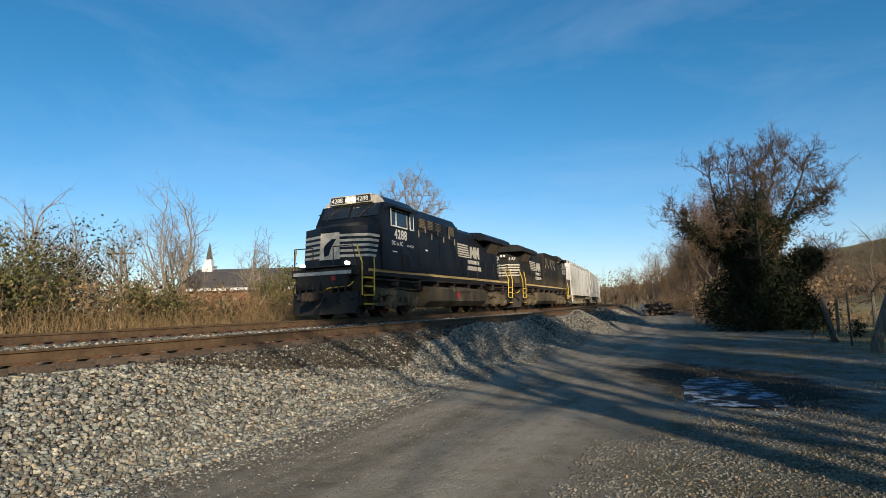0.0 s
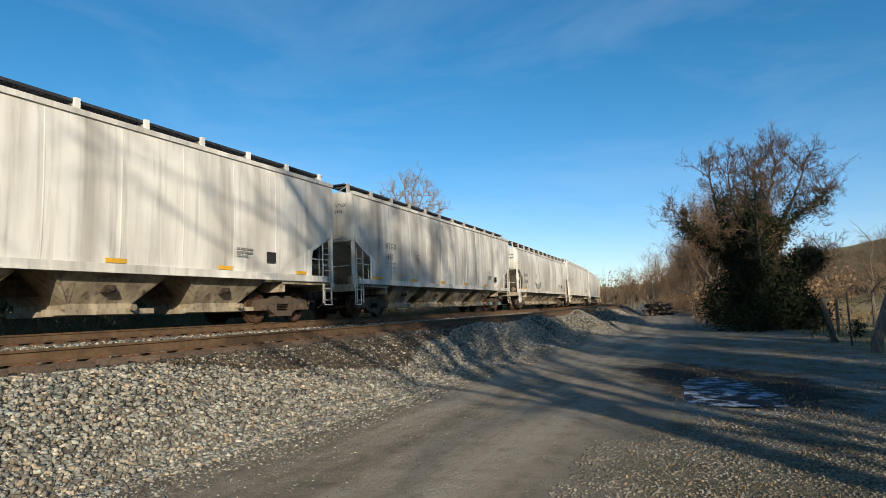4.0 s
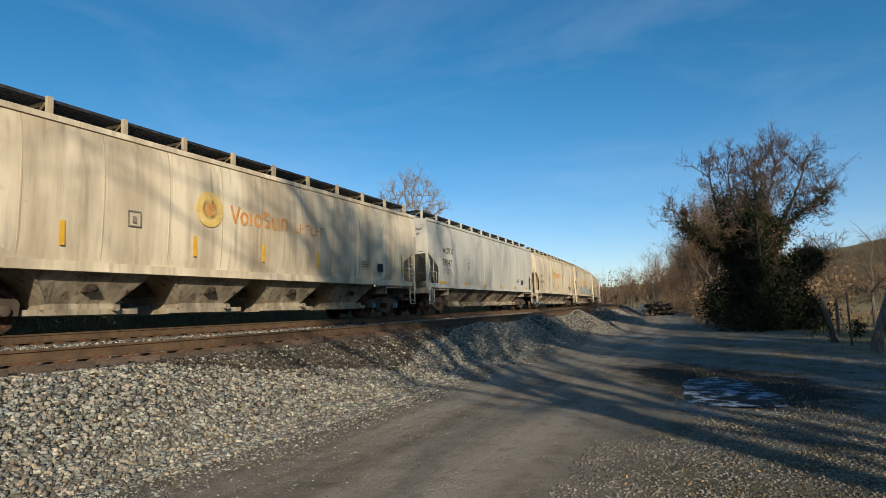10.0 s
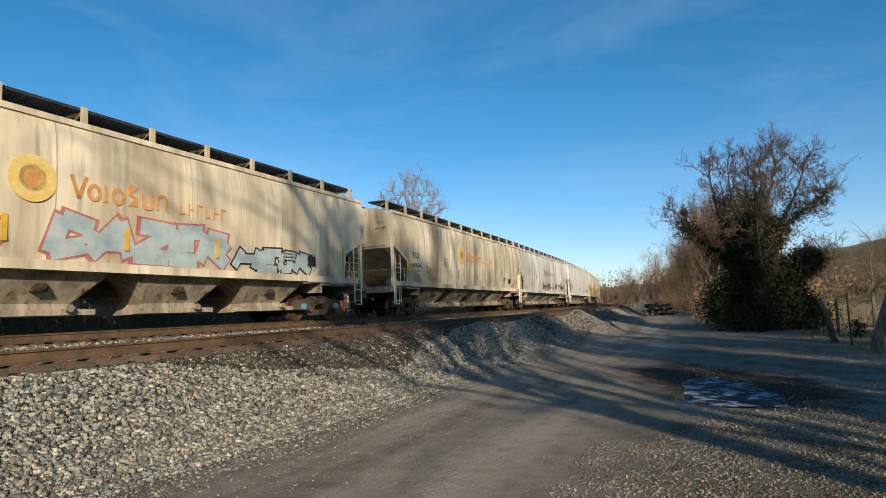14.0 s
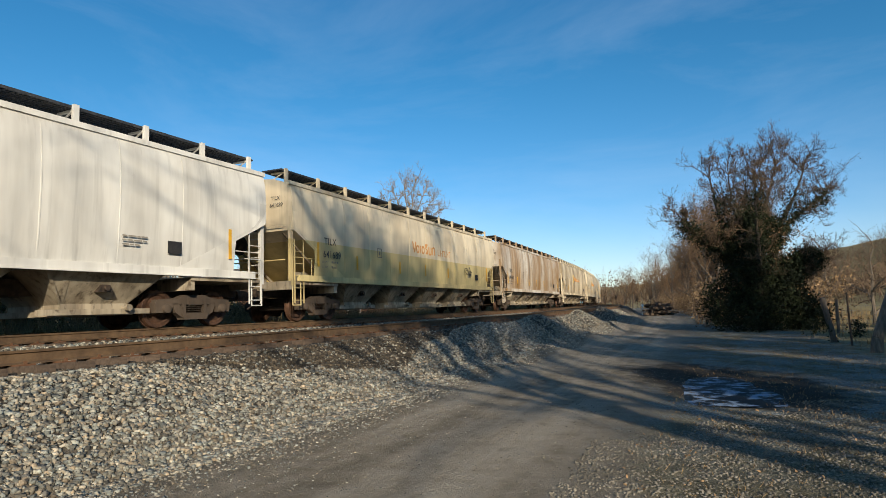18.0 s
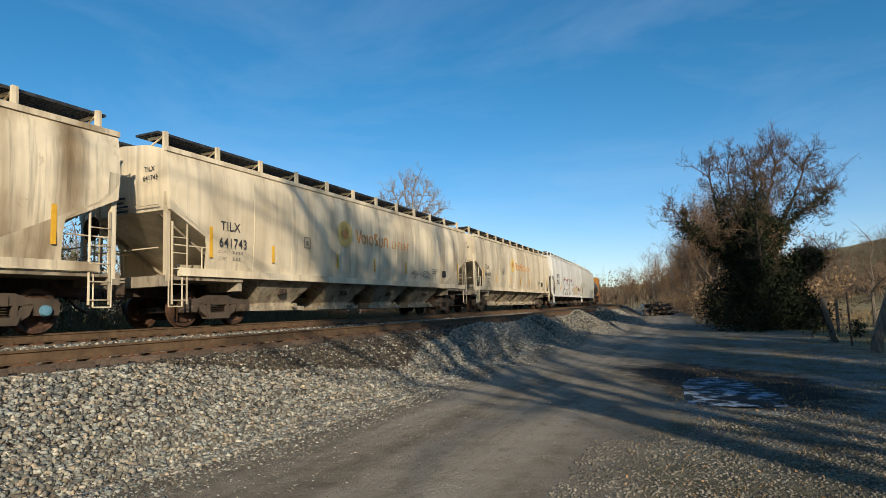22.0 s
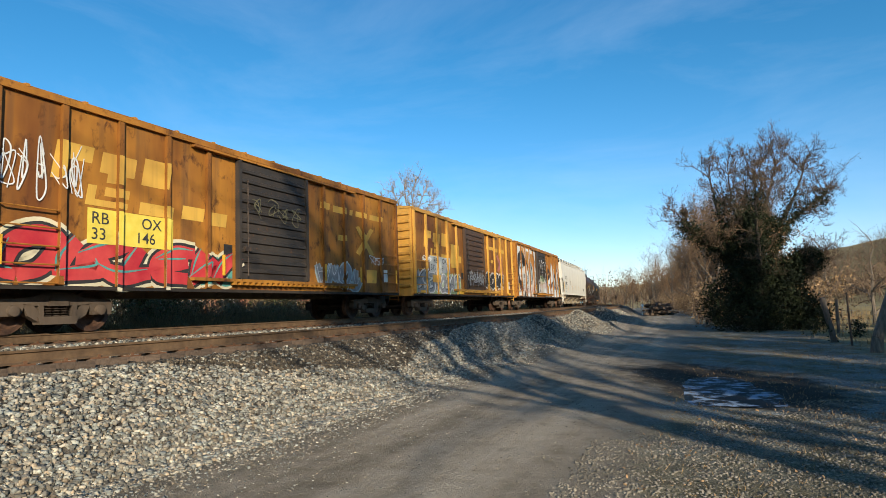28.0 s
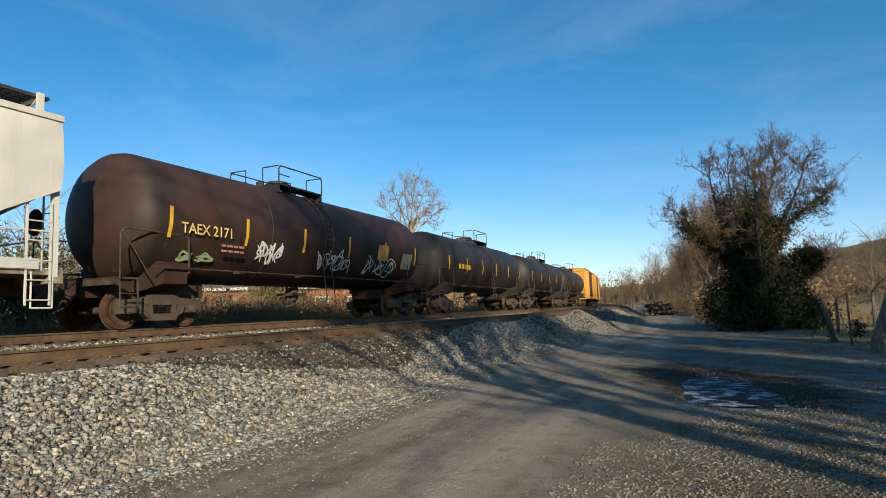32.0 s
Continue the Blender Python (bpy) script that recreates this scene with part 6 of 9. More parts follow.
    P("fuel_tank", lambda: Geo().slab_x([(-1.1, 0.36), (1.1, 0.36), (1.42, 0.62), (1.42, 1.2), (1.3, 1.3), (-1.3, 1.3), (-1.42, 1.2), (-1.42, 0.62)], x0 + 7.8, x0 + 15.9), M_UNDER)
    P("air_reservoir", lambda: Geo().lathe_x([(-1.2, 0.05), (-1.15, 0.18), (1.15, 0.18), (1.2, 0.05)], 14).moved(x0 + 12.0, -1.3, 1.16), M_UNDER, smooth_it=True)
    P("fuel_filler", lambda: Geo().box(x0 + 11.3, x0 + 11.52, -1.46, -1.40, 0.8, 1.2), M_REDLENS)
    # pilots, steps, rails
    lift = 0.14
    for k, front in ((1, True), (-1, False)):
        turn = Matrix.Identity(4) if front else pose(-0.3, 0, 0, 0, 0, 180)
        shift = 0.7 if front else 0.0
        P("plow", lambda: Geo().add([(x0 + 0.72, -1.42, 0.86), (x0 + 0.5, 0, 0.80), (x0 + 0.72, 1.42, 0.86), (x0 + 0.62, -1.38, 0.06), (x0 + 0.3, 0, 0.02), (x0 + 0.62, 1.38, 0.06), (x0 + 0.86, -1.42, 0.86), (x0 + 0.86, 1.42, 0.86), (x0 + 0.86, -1.38, 0.06), (x0 + 0.86, 1.38, 0.06)],
                                   [(0, 3, 4, 1), (1, 4, 5, 2), (0, 1, 2, 7, 6), (3, 8, 9, 5, 4), (0, 6, 8, 3), (2, 5, 9, 7), (6, 7, 9, 8)]), M_BLACKDUST, at=turn)
        P("end_plate", lambda: Geo().box(x0 + 0.9, x0 + 1.0, -1.45, 1.45, 0.3, 1.6), M_BLACKDUST, at=turn)
        P("coupler_pocket", lambda: Geo().box(x0 + 0.62, x0 + 0.92, -0.42, 0.42, 0.62, 1.12).slab_y([(x0 + 0.62, 1.12), (x0 + 0.92, 1.3), (x0 + 0.92, 1.12)], -0.4, 0.4), M_STEEL, at=turn)
        P("anticlimber", lambda: Geo().box(x0 + 0.55, x0 + 1.35, -1.3, 1.3, 1.5, 1.64), M_BLACKDUST, at=turn)
        P("deck_edge", lambda: Geo().box(x0 + 0.535, x0 + 0.55, -1.28, 1.28, 1.5, 1.63), M_SIGNEDGE, "worn pale edge of the front deck", at=turn)
        hose_r = random.Random(61)
        for i in range(9):
            yy_ = -1.15 + i * 0.285
            drop = hose_r.uniform(0.45, 0.85)

            def hose(yy_=yy_, drop=drop, i=i):
                return Geo().pipe([(x0 + 0.9, yy_, 1.32), (x0 + 0.62, yy_ + 0.03, 1.34), (x0 + 0.5, yy_ + 0.06, 1.2), (x0 + 0.46, yy_ + 0.1, 1.32 - drop * 0.7), (x0 + 0.5, yy_ + 0.16 * (1 if i % 2 else -1), 1.32 - drop)], 0.028, 6).rod((x0 + 0.5, yy_ + 0.16 * (1 if i % 2 else -1), 1.32 - drop), (x0 + 0.46, yy_ + 0.2 * (1 if i % 2 else -1), 1.2 - drop), 0.045, 7)
            P("air_hose", hose, M_DARK, at=turn, key="air_hose%d" % i)
        P("cut_lever", lambda: Geo().pipe([(x0 + 0.58, -1.35, 1.2), (x0 + 0.52, -1.2, 1.05), (x0 + 0.5, -0.3, 1.0), (x0 + 0.46, -0.15, 0.9)], 0.02, 6), M_RAILYELLOW, at=turn)
        P("end_valve", lambda: Geo().box(x0 + 0.5, x0 + 0.6, -0.62, -0.44, 1.28, 1.44), M_REDLENS, "red valve", at=turn)
        for yy_ in (-0.82, 0.65):
            P("jumper_box", lambda: Geo().box(x0 + 0.6, x0 + 0.95, -0.14, 0.14, 1.22, 1.46), M_STEEL, at=turn @ pose(0, yy_, 0))
        for s in (-1, 1):
            P("stairwell", lambda s=s: Geo().box(x0 + 0.95, x0 + 1.75, s * 1.1 - 0.02, s * 1.1 + 0.02, 0.3, 1.62).box(x0 + 1.7, x0 + 1.74, min(s * 1.1, s * 1.5), max(s * 1.1, s * 1.5), 0.3, 1.62), M_BLACKDUST, at=turn, key="stairwell%d" % s)
            for i in range(4):
                P("stair_step", lambda s=s, i=i: Geo().box(x0 + 1.0, x0 + 1.72, min(s * 1.1, s * 1.52), max(s * 1.1, s * 1.52), 0.35 + i * 0.33, 0.39 + i * 0.33), M_BLACKDUST, at=turn, key="stair%d%d" % (s, i))
                P("step_edge", lambda s=s, i=i: Geo().box(x0 + 1.0, x0 + 1.72, s * 1.53 - 0.012, s * 1.53 + 0.012, 0.34 + i * 0.33, 0.40 + i * 0.33), M_RAILYELLOW, at=turn, key="stairedge%d%d" % (s, i))
            for xx in (x0 + 0.92, x0 + 1.82):
                P("grab_rail", lambda s=s, xx=xx: Geo().pipe([(xx, s * 1.5, 0.7), (xx, s * 1.53, 1.9), (xx + 0.25 * (1 if xx > x0 + 1.5 else -0.3), s * 1.35, 2.6)], 0.028, 8), M_RAILYELLOW, "yellow grab rail", at=turn, key="grab%d%g" % (s, xx))
            P("end_railing", lambda s=s: Geo().pipe([(x0 + 0.65, s * 0.45, 1.65), (x0 + 0.65, s * 0.45, 2.55), (x0 + 0.65, s * 1.3, 2.55), (x0 + 0.8, s * 1.4, 1.65)], 0.02, 6), M_BLACKDUST, at=turn, key="endrail%d" % s)
    lift, shift = 0.27, 0.0
    for s in (-1, 1):
        def side_rail(s=s):
            g = Geo().rod((x0 + 11.5, s * 1.4, 2.68), (x0 + 20.6, s * 1.4, 2.68), 0.02, 6)
            for i in range(7):
                xx = x0 + 11.6 + i * 1.5
                g.rod((xx, s * 1.4, 1.6), (xx, s * 1.4, 2.68), 0.02, 6)
            return g
        P("side_railing", side_rail, M_BLACKDUST, key="siderail%d" % s)
        P("ditch_light", lambda: Geo().lathe_x([(x0 + 0.62, 0.05), (x0 + 0.66, 0.075), (x0 + 0.82, 0.07)], 12), M_HEADLIGHT if not reverse else M_GLASS, at=pose(0.7, s * 1.0, 1.78))
    P("snow_shield", lambda: Geo().box(x0 + 1.2, x0 + 1.8, -1.1, 1.1, 1.66, 1.70), M_GRATE)
    couplers(car, L / 2 - 0.3)
    for x in ((-L / 2 + 4.5, L / 2 - 4.15) if not reverse else (-L / 2 + 4.15, L / 2 - 4.5)):
        loco_truck(car, x)
    # lettering on the camera's side
    f = -1 if reverse else 1
    if not reverse:
        write(car, number, 0.54, x0 + 4.2, 3.2, -1.565, M_WHITETEXT, bold=0.03, spacing=1.08)
        write(car, "DC to AC", 0.24, x0 + 3.95, 2.92, -1.56, M_WHITETEXT, bold=0.02)
        write(car, "AC44C6M", 0.15, x0 + 5.35, 2.92, -1.56, M_WHITETEXT, bold=0.02)
        patch(car, "notice", x0 + 4.0, x0 + 4.4, 2.62, 2.66, -1.56, M_WHITETEXT)
        patch(car, "notice", x0 + 7.3, x0 + 7.55, 2.9, 2.96, -1.53, M_WHITETEXT)
        patch(car, "hatch_panel", x0 + 4.9, x0 + 5.5, 2.0, 2.55, -1.556, M_BLACKDUST)
        write(car, number, 0.34, x0 + 19.4, 3.3, -1.0, M_WHITETEXT)
        cx = x0 + 11.95
    else:
        write(car, number, 0.56, -x0 - 4.75, 3.2, -1.565, M_WHITETEXT, bold=0.03, spacing=1.08)
        part("lettering", lettering(number, 0.30, 1.0), M_WHITETEXT, car, at=pose(-x0 - 20.46, -0.395, 3.62, 0, 0, -44.5))
        cx = -x0 - 16.6
    yl = -1.012
    for i in range(6):
        part("logo_stripe", Geo().slab_y([(cx + 0.12 * i, 3.78 - i * 0.13), (cx + 2.3 + 0.05 * i, 3.78 - i * 0.13), (cx + 2.2 + 0.05 * i, 3.70 - i * 0.13), (cx + 0.1 + 0.12 * i, 3.70 - i * 0.13)], yl - 0.004, yl), M_CREAM, car)
    for k, xx in enumerate((cx + 2.65, cx + 3.4)):
        part("logo", Geo().slab_y([(xx - 0.1 + 0.2 * k, 3.05), (xx + 0.12 + 0.2 * k, 3.05), (xx + 0.3, 3.36), (xx + 0.62, 3.05), (xx + 0.8, 3.12), (xx + 0.72, 3.78), (xx + 0.5, 3.78), (xx + 0.42, 3.5), (xx + 0.2, 3.78), (xx - 0.05, 3.7)], yl - 0.004, yl), M_CREAM, car)
    bars(car, cx + 2.1, 2.72, yl, [(2.0,), (2.3,)], 0.24, 0.10, M_CREAM, "logo")
    return car, L, place


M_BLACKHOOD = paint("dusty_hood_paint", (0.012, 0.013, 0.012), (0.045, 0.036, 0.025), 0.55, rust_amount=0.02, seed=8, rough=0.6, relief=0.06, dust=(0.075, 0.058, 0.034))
M_GOLD = mat("gold_stripe_paint", (0.50, 0.34, 0.12), (0.62, 0.45, 0.20), 5, 0.6)
M_SLAT = mat("tan_louvre_paint", (0.22, 0.16, 0.09), (0.34, 0.26, 0.16), 5, 0.7)
M_SIGNEDGE = mat("worn_silver_paint", (0.30, 0.30, 0.29), (0.52, 0.51, 0.48), 6, 0.5, 0.3)
M_CREAM = mat("dirty_cream_paint", (0.42, 0.37, 0.29), (0.62, 0.57, 0.48), 5, 0.6)


# ---------------------------------------------------------------- the train
C_WHITE, C_TAN = (0.72, 0.71, 0.66), (0.77, 0.67, 0.49)
DIRT_GREY, DIRT_BROWN = (0.24, 0.215, 0.18), (0.22, 0.155, 0.085)
P_WHITE = [paint("white_hopper_paint", C_WHITE, DIRT_GREY, a, rust_amount=ra, seed=10 + i) for i, (a, ra) in enumerate(((0.75, 0.06), (1.0, 0.1), (0.5, 0.03), (0.9, 0.08)))]
P_TAN = [paint("tan_hopper_paint", C_TAN, DIRT_BROWN, a, rust_amount=ra, seed=20 + i) for i, (a, ra) in enumerate(((0.75, 0.06), (1.1, 0.1), (1.5, 0.15), (0.65, 0.05), (1.25, 0.12)))]
P_TAN[2] = paint("stained_hopper_paint", (0.66, 0.62, 0.54), (0.31, 0.18, 0.07), 1.25, rust_amount=0.04, seed=22, streak=0.9, grime=(0.12, 0.10, 0.075), fine=0.5)
P_OLIVE = paint("two_tone_hopper_paint", C_TAN, DIRT_BROWN, 0.5, rust_amount=0.06, seed=31, low=(0.66, 0.54, 0.26), low_z=2.55)
P_GREY = paint("grey_hopper_paint", (0.58, 0.57, 0.50), (0.27, 0.25, 0.20), 0.35, rust_amount=0.02, seed=33)
P_CLEAN = paint("clean_pale_hopper_paint", (0.58, 0.57, 0.51), (0.40, 0.37, 0.30), 0.25, rust_amount=0.0, seed=35)
P_LOW = paint("dusty_hopper_underside", (0.42, 0.36, 0.265), (0.13, 0.10, 0.07), 1.1, rust=(0.05, 0.032, 0.02), rust_amount=0.9, seed=37, relief=0.9, streak=2.4)
P_YELLOWBOX = [paint("rusty_yellow_boxcar_paint", (0.40, 0.175, 0.026), (0.13, 0.045, 0.013), a, rust=(0.07, 0.026, 0.010), rust_amount=0.9, seed=40 + i, streak=0.9) for i, a in enumerate((1.2, 1.3, 1.1, 0.9))]
P_YELLOWRIB = paint("worn_yellow_paint", (0.55, 0.30, 0.06), (0.26, 0.11, 0.03), 0.6, rust_amount=0.3, seed=45)
P_DOOR = paint("black_door_paint", (0.03, 0.028, 0.026), (0.09, 0.065, 0.045), 0.6, rust_amount=0.25, seed=46)
P_DOORB = paint("brown_door_paint", (0.05, 0.035, 0.026), (0.15, 0.075, 0.035), 0.7, rust_amount=0.4, seed=47)

TRAIN = []                   # (car, its centre's place on the line at 16 s)


def couple(made):
    car, L, front = made
    TRAIN.append((car, front + L / 2))
    return car


SIDE = {"curved": ((1.34, 1.50), (1.84, 1.56), (2.82, 1.61), (3.4, 1.61), (3.95, 1.566), (4.28, 1.50)), "flat": ((1.34, 1.50), (1.84, 1.528), (2.82, 1.55), (3.4, 1.55), (4.23, 1.53), (4.56, 1.50)),
        "deep": ((1.12, 1.50), (1.62, 1.577), (2.82, 1.64), (3.4, 1.64), (4.23, 1.584), (4.56, 1.50)), "box": ((0.9, 1.46), (4.6, 1.46)), "door": ((0.9, 1.61), (4.6, 1.61)), "tank": ((1.3, 1.02), (1.6, 1.25), (2.0, 1.42), (2.4, 1.51), (2.68, 1.52), (3.0, 1.49), (3.4, 1.34), (3.7, 1.13)),
        "wide_tank": ((1.3, 0.88), (1.6, 1.18), (2.0, 1.43), (2.4, 1.56), (2.76, 1.6), (3.1, 1.565), (3.4, 1.466), (3.8, 1.216))}


def side_y(style, z):
    zs, ys = zip(*SIDE[style])
    return -float(np.interp(z, zs, ys))


def clip_x(poly, lo, hi):
    """The part of a polygon between two upright lines."""
    for bound, sign in ((lo, 1), (hi, -1)):
        out = []
        for (x0, z0), (x1, z1) in zip(poly, poly[1:] + poly[:1]):
            in0, in1 = (x0 - bound) * sign >= 0, (x1 - bound) * sign >= 0
            if in0:
                out.append((x0, z0))
            if in0 != in1:
                t = (bound - x0) / (x1 - x0)
                out.append((bound, z0 + (z1 - z0) * t))
        poly = out
        if len(poly) < 3:
            return []
    return poly


BOX_POSTS = [-15.45 / 2 + 0.08 + i * (15.45 - 0.16) / 12 for i in range(13)]
BOX_POSTS = [x for x in BOX_POSTS if abs(x) > 1.5]


def decal(car, name, polys, style, material, proud=0.006, label=""):
    """Paint on a car's side: flat shapes that lie on its sheets, and over its posts on a boxcar."""
    g = Geo()

    def put(poly, y_of):
        # cut into strips so that the paint follows the curve of the side
        g.add([(x, y_of(z), z) for x, z in poly], [tuple(range(len(poly)))])
    for poly in polys:
        if style == "box":
            for piece in (clip_x(poly, -7.72, -1.66), clip_x(poly, 1.66, 7.72)):
                if piece:
                    put(piece, lambda z: -1.46 - proud)
            for px in BOX_POSTS:
                c = clip_x(poly, px - 0.06, px + 0.06)
                if c:
                    put(c, lambda z: -1.552 - proud)
            c = clip_x(poly, -1.5, 1.5)
            if c:
                put(c, lambda z: -1.612 - proud)
        else:
            put(poly, lambda z: side_y(style, z) - proud)
    me = bpy.data.meshes.new(name)
    me.from_pydata(g.v, [], g.f)
    bm = bmesh.new()
    bm.from_mesh(me)
    bmesh.ops.triangulate(bm, faces=bm.faces)
    bm.to_mesh(me)
    bm.free()
    me.materials.append(None)
    return part(name, me, material, car, label)


STROKES = ((((.95, .85), (.5, 1), (.1, .75), (.5, .5), (.95, .3), (.5, .02), (-.1, .12)),),
           (((0, 0), (.02, .5), (.15, 1)), ((.15, 1), (.5, .4), (.85, 1)), ((.85, 1), (.9, .4), (1.1, 0))),
           (((.9, .95), (.25, .9), (.1, .5), (.2, .1), (1, .05)), ((.1, .5), (.75, .58))),
           (((-.1, 0), (.3, .6), (.5, 1.05)), ((.5, 1.05), (.75, .5), (1, 0)), ((.2, .38), (.85, .42))),
           (((.05, 0), (.05, .5), (.15, 1)), ((.15, 1), (.9, .9), (.8, .55), (.15, .5)), ((.35, .5), (.7, .2), (1.15, 0))),
           (((.5, 1), (.1, .8), (.05, .3), (.5, .02), (.9, .3), (.9, .8), (.45, 1)),),
           (((-.2, .7), (.3, 1), (1.1, .85)), ((.5, .95), (.45, .5), (.6, 0))))


GLYPHS = {"S": (((.95, .92), (.2, .96)), ((.2, .96), (.1, .6)), ((.1, .6), (.85, .52)), ((.85, .52), (.8, .06)), ((.8, .06), (-.05, .04))), "H": (((.1, 1), (.05, 0)), ((.9, 1.05), (.95, 0)), ((.08, .5), (.92, .54))),
          "I": (((.5, 1.0), (.5, 0)), ((.15, .97), (.9, .97)), ((.1, .04), (.9, .04))), "R": (((.1, 1), (.05, 0)), ((.1, .97), (.85, .82)), ((.85, .82), (.7, .5)), ((.7, .5), (.1, .46)), ((.4, .46), (1.05, 0))),
          "E": (((.15, 1), (.1, 0)), ((.12, .97), (1, 1.02)), ((.12, .5), (.8, .54)), ((.1, .04), (1.05, .02))), "D": (((.1, 1), (.1, 0)), ((.1, .97), (.85, .7)), ((.85, .7), (.85, .3)), ((.85, .3), (.1, .03))),
          "A": (((.5, 1.05), (0, 0)), ((.5, 1.05), (1, 0)), ((.2, .36), (.82, .38))), "Z": (((0, .97), (.95, .95)), ((.95, .95), (.05, .05)), ((.05, .05), (1.05, .03))), "U": (((.1, 1), (.12, .2)), ((.12, .2), (.85, .06)), ((.85, .06), (.92, 1))),
          "N": (((.1, 1), (.05, 0)), ((.1, 1), (.9, .02)), ((.9, .02), (.95, 1.02))), "O": (((.5, 1), (.08, .7)), ((.08, .7), (.1, .25)), ((.1, .25), (.5, .02)), ((.5, .02), (.92, .28)), ((.92, .28), (.9, .75)), ((.9, .75), (.5, 1))),
          "G": (((.95, .9), (.3, .97)), ((.3, .97), (.05, .5)), ((.05, .5), (.3, .04)), ((.3, .04), (.95, .1)), ((.95, .1), (.92, .48)), ((.92, .48), (.5, .46)))}


def ribbon(points, thick, taper=0.35, n=5):
    """A smooth stroke through the points, as a row of four-cornered pieces, thinner at its ends."""
    p = [Vector(q) for q in points]
    p = [p[0] * 2 - p[1]] + p + [p[-1] * 2 - p[-2]]
    line_ = []
    for i in range(1, len(p) - 2):
        for k in range(n):
            t = k / n
            line_.append(0.5 * (2 * p[i] + (p[i + 1] - p[i - 1]) * t + (2 * p[i - 1] - 5 * p[i] + 4 * p[i + 1] - p[i + 2]) * t * t + (3 * p[i] - p[i - 1] - 3 * p[i + 1] + p[i + 2]) * t ** 3))
    line_.append(p[-2])
    left, right = [], []
    for i, q in enumerate(line_):
        d = line_[min(i + 1, len(line_) - 1)] - line_[max(i - 1, 0)]
        f = i / (len(line_) - 1)
        wide = thick * 0.5 * (1 - taper + taper * math.sin(math.pi * min(max(f, 0.08), 0.92)))
        m = Vector((-d.y, d.x)).normalized() * wide if d.length > 1e-6 else Vector((0, wide))
        left.append(tuple(q + m))
        right.append(tuple(q - m))
    return [[right[i], right[i + 1], left[i + 1], left[i]] for i in range(len(line_) - 1)]


def graffiti(car, style, x0, x1, z0, z1, n, fill, outline, seed, shade=None, cloud=None, tilt=0.15, halo=None, word="", drop=None):
    """A sprayed piece: n interlocked letter forms with outline, shading and a cloud behind; without a word, too stylised to read."""
    r = random.Random(seed)
    n = len(word) or n
    step, high = (x1 - x0) / n, z1 - z0
    fat = min(0.42 * step, 0.36 * high) * (0.92 if word else 1.0)
    if cloud:
        top = [(x0 - 0.2 + (x1 - x0 + 0.4) * k / 22, z1 + r.uniform(-0.3, 0.2)) for k in range(23)]
        decal(car, "graffiti_cloud", [[(x1 + 0.25, z0), (x0 - 0.25, z0)] + top], style, cloud, 0.004)
    level = 0
    order = list(range(len(STROKES)))
    r.shuffle(order)
    for i in range(n):
        gx, w = x0 + i * step, step * r.uniform(1.0, 1.2)
        mirror, upturn = r.random() < 0.5, r.random() < 0.5
        if word:
            mirror = upturn = False
        jitter = 0.035 if word else 0.1
        for skeleton in GLYPHS[word[i]] if word else STROKES[order[i % len(order)]]:
            pts = [(gx + (px * 0.86 + tilt * (pz - 0.5) + r.uniform(-jitter, jitter)) * w, z0 + fat * 0.5 + (pz + r.uniform(-jitter, jitter)) * (high - fat)) for px, pz in ((1 - u if mirror else u, 1 - v if upturn else v) for u, v in skeleton)]
            pts = [(x, max(z, z0 + fat * 0.42)) for x, z in pts]
            level += 1
            up = 0.0006 * level
            if halo:
                decal(car, "graffiti_halo", ribbon(pts, fat + 0.30, 0.2), style, halo, 0.005 + up * 0.3)
            if word:         # outlines of all strokes lie below all fills, so that the strokes of a letter join
                ends = [(pts[0][0] + (pts[0][0] - pts[1][0]) * 0.12, pts[0][1] + (pts[0][1] - pts[1][1]) * 0.08), (pts[1][0] + (pts[1][0] - pts[0][0]) * 0.12, pts[1][1] + (pts[1][1] - pts[0][1]) * 0.08)]
                if drop:
                    decal(car, "graffiti_shadow", ribbon([(x + 0.16, max(z - 0.10, z0)) for x, z in ends], fat + 0.05, 0.0), style, drop, 0.0062 + up * 0.2)
                decal(car, "graffiti_outline", ribbon(ends, fat + 0.10, 0.0), style, outline, 0.0095 + 0.002 * (i % 2) + up * 0.1)
                decal(car, "graffiti_fill", ribbon(pts, fat, 0.0), style, fill, 0.0145 + 0.002 * (i % 2) + up * 0.1)
                continue
            decal(car, "graffiti_outline", ribbon(pts, fat + 0.13, 0.25), style, outline, 0.0085 + up)
            decal(car, "graffiti_fill", ribbon(pts, fat, 0.4), style, fill, 0.0105 + up)
            glint = [(x - fat * 0.2, z + fat * 0.22) for x, z in pts[:3]]
            decal(car, "graffiti_glint", ribbon(glint, fat * 0.13, 0.8), style, shade or outline, 0.0125 + up)


def scribble(car, style, x, z, w, h, n, material, seed, thick=0.03):
    """Thin sprayed scrawl: a few looping strokes, each a part."""
    r = random.Random(seed)
    cells = max(2, n // 5)
    cw = w / cells
    for c in range(cells):
        for k in range(2):
            a = r.uniform(0, 6.283)
            ox, oz = x + cw * (c + 0.5), z + h * 0.5
            pts = []
            for i in range(r.randint(4, 7)):
                a += r.uniform(0.5, 3.0)
                q = r.uniform(0.15, 1.1)
                pts.append((ox + math.cos(a) * cw * 0.62 * q, oz + math.sin(a) * h * 0.55 * q))
            decal(car, "scrawl", ribbon(pts, thick * 1.5, 0.5, 6), style, material, 0.024 + 0.001 * k)


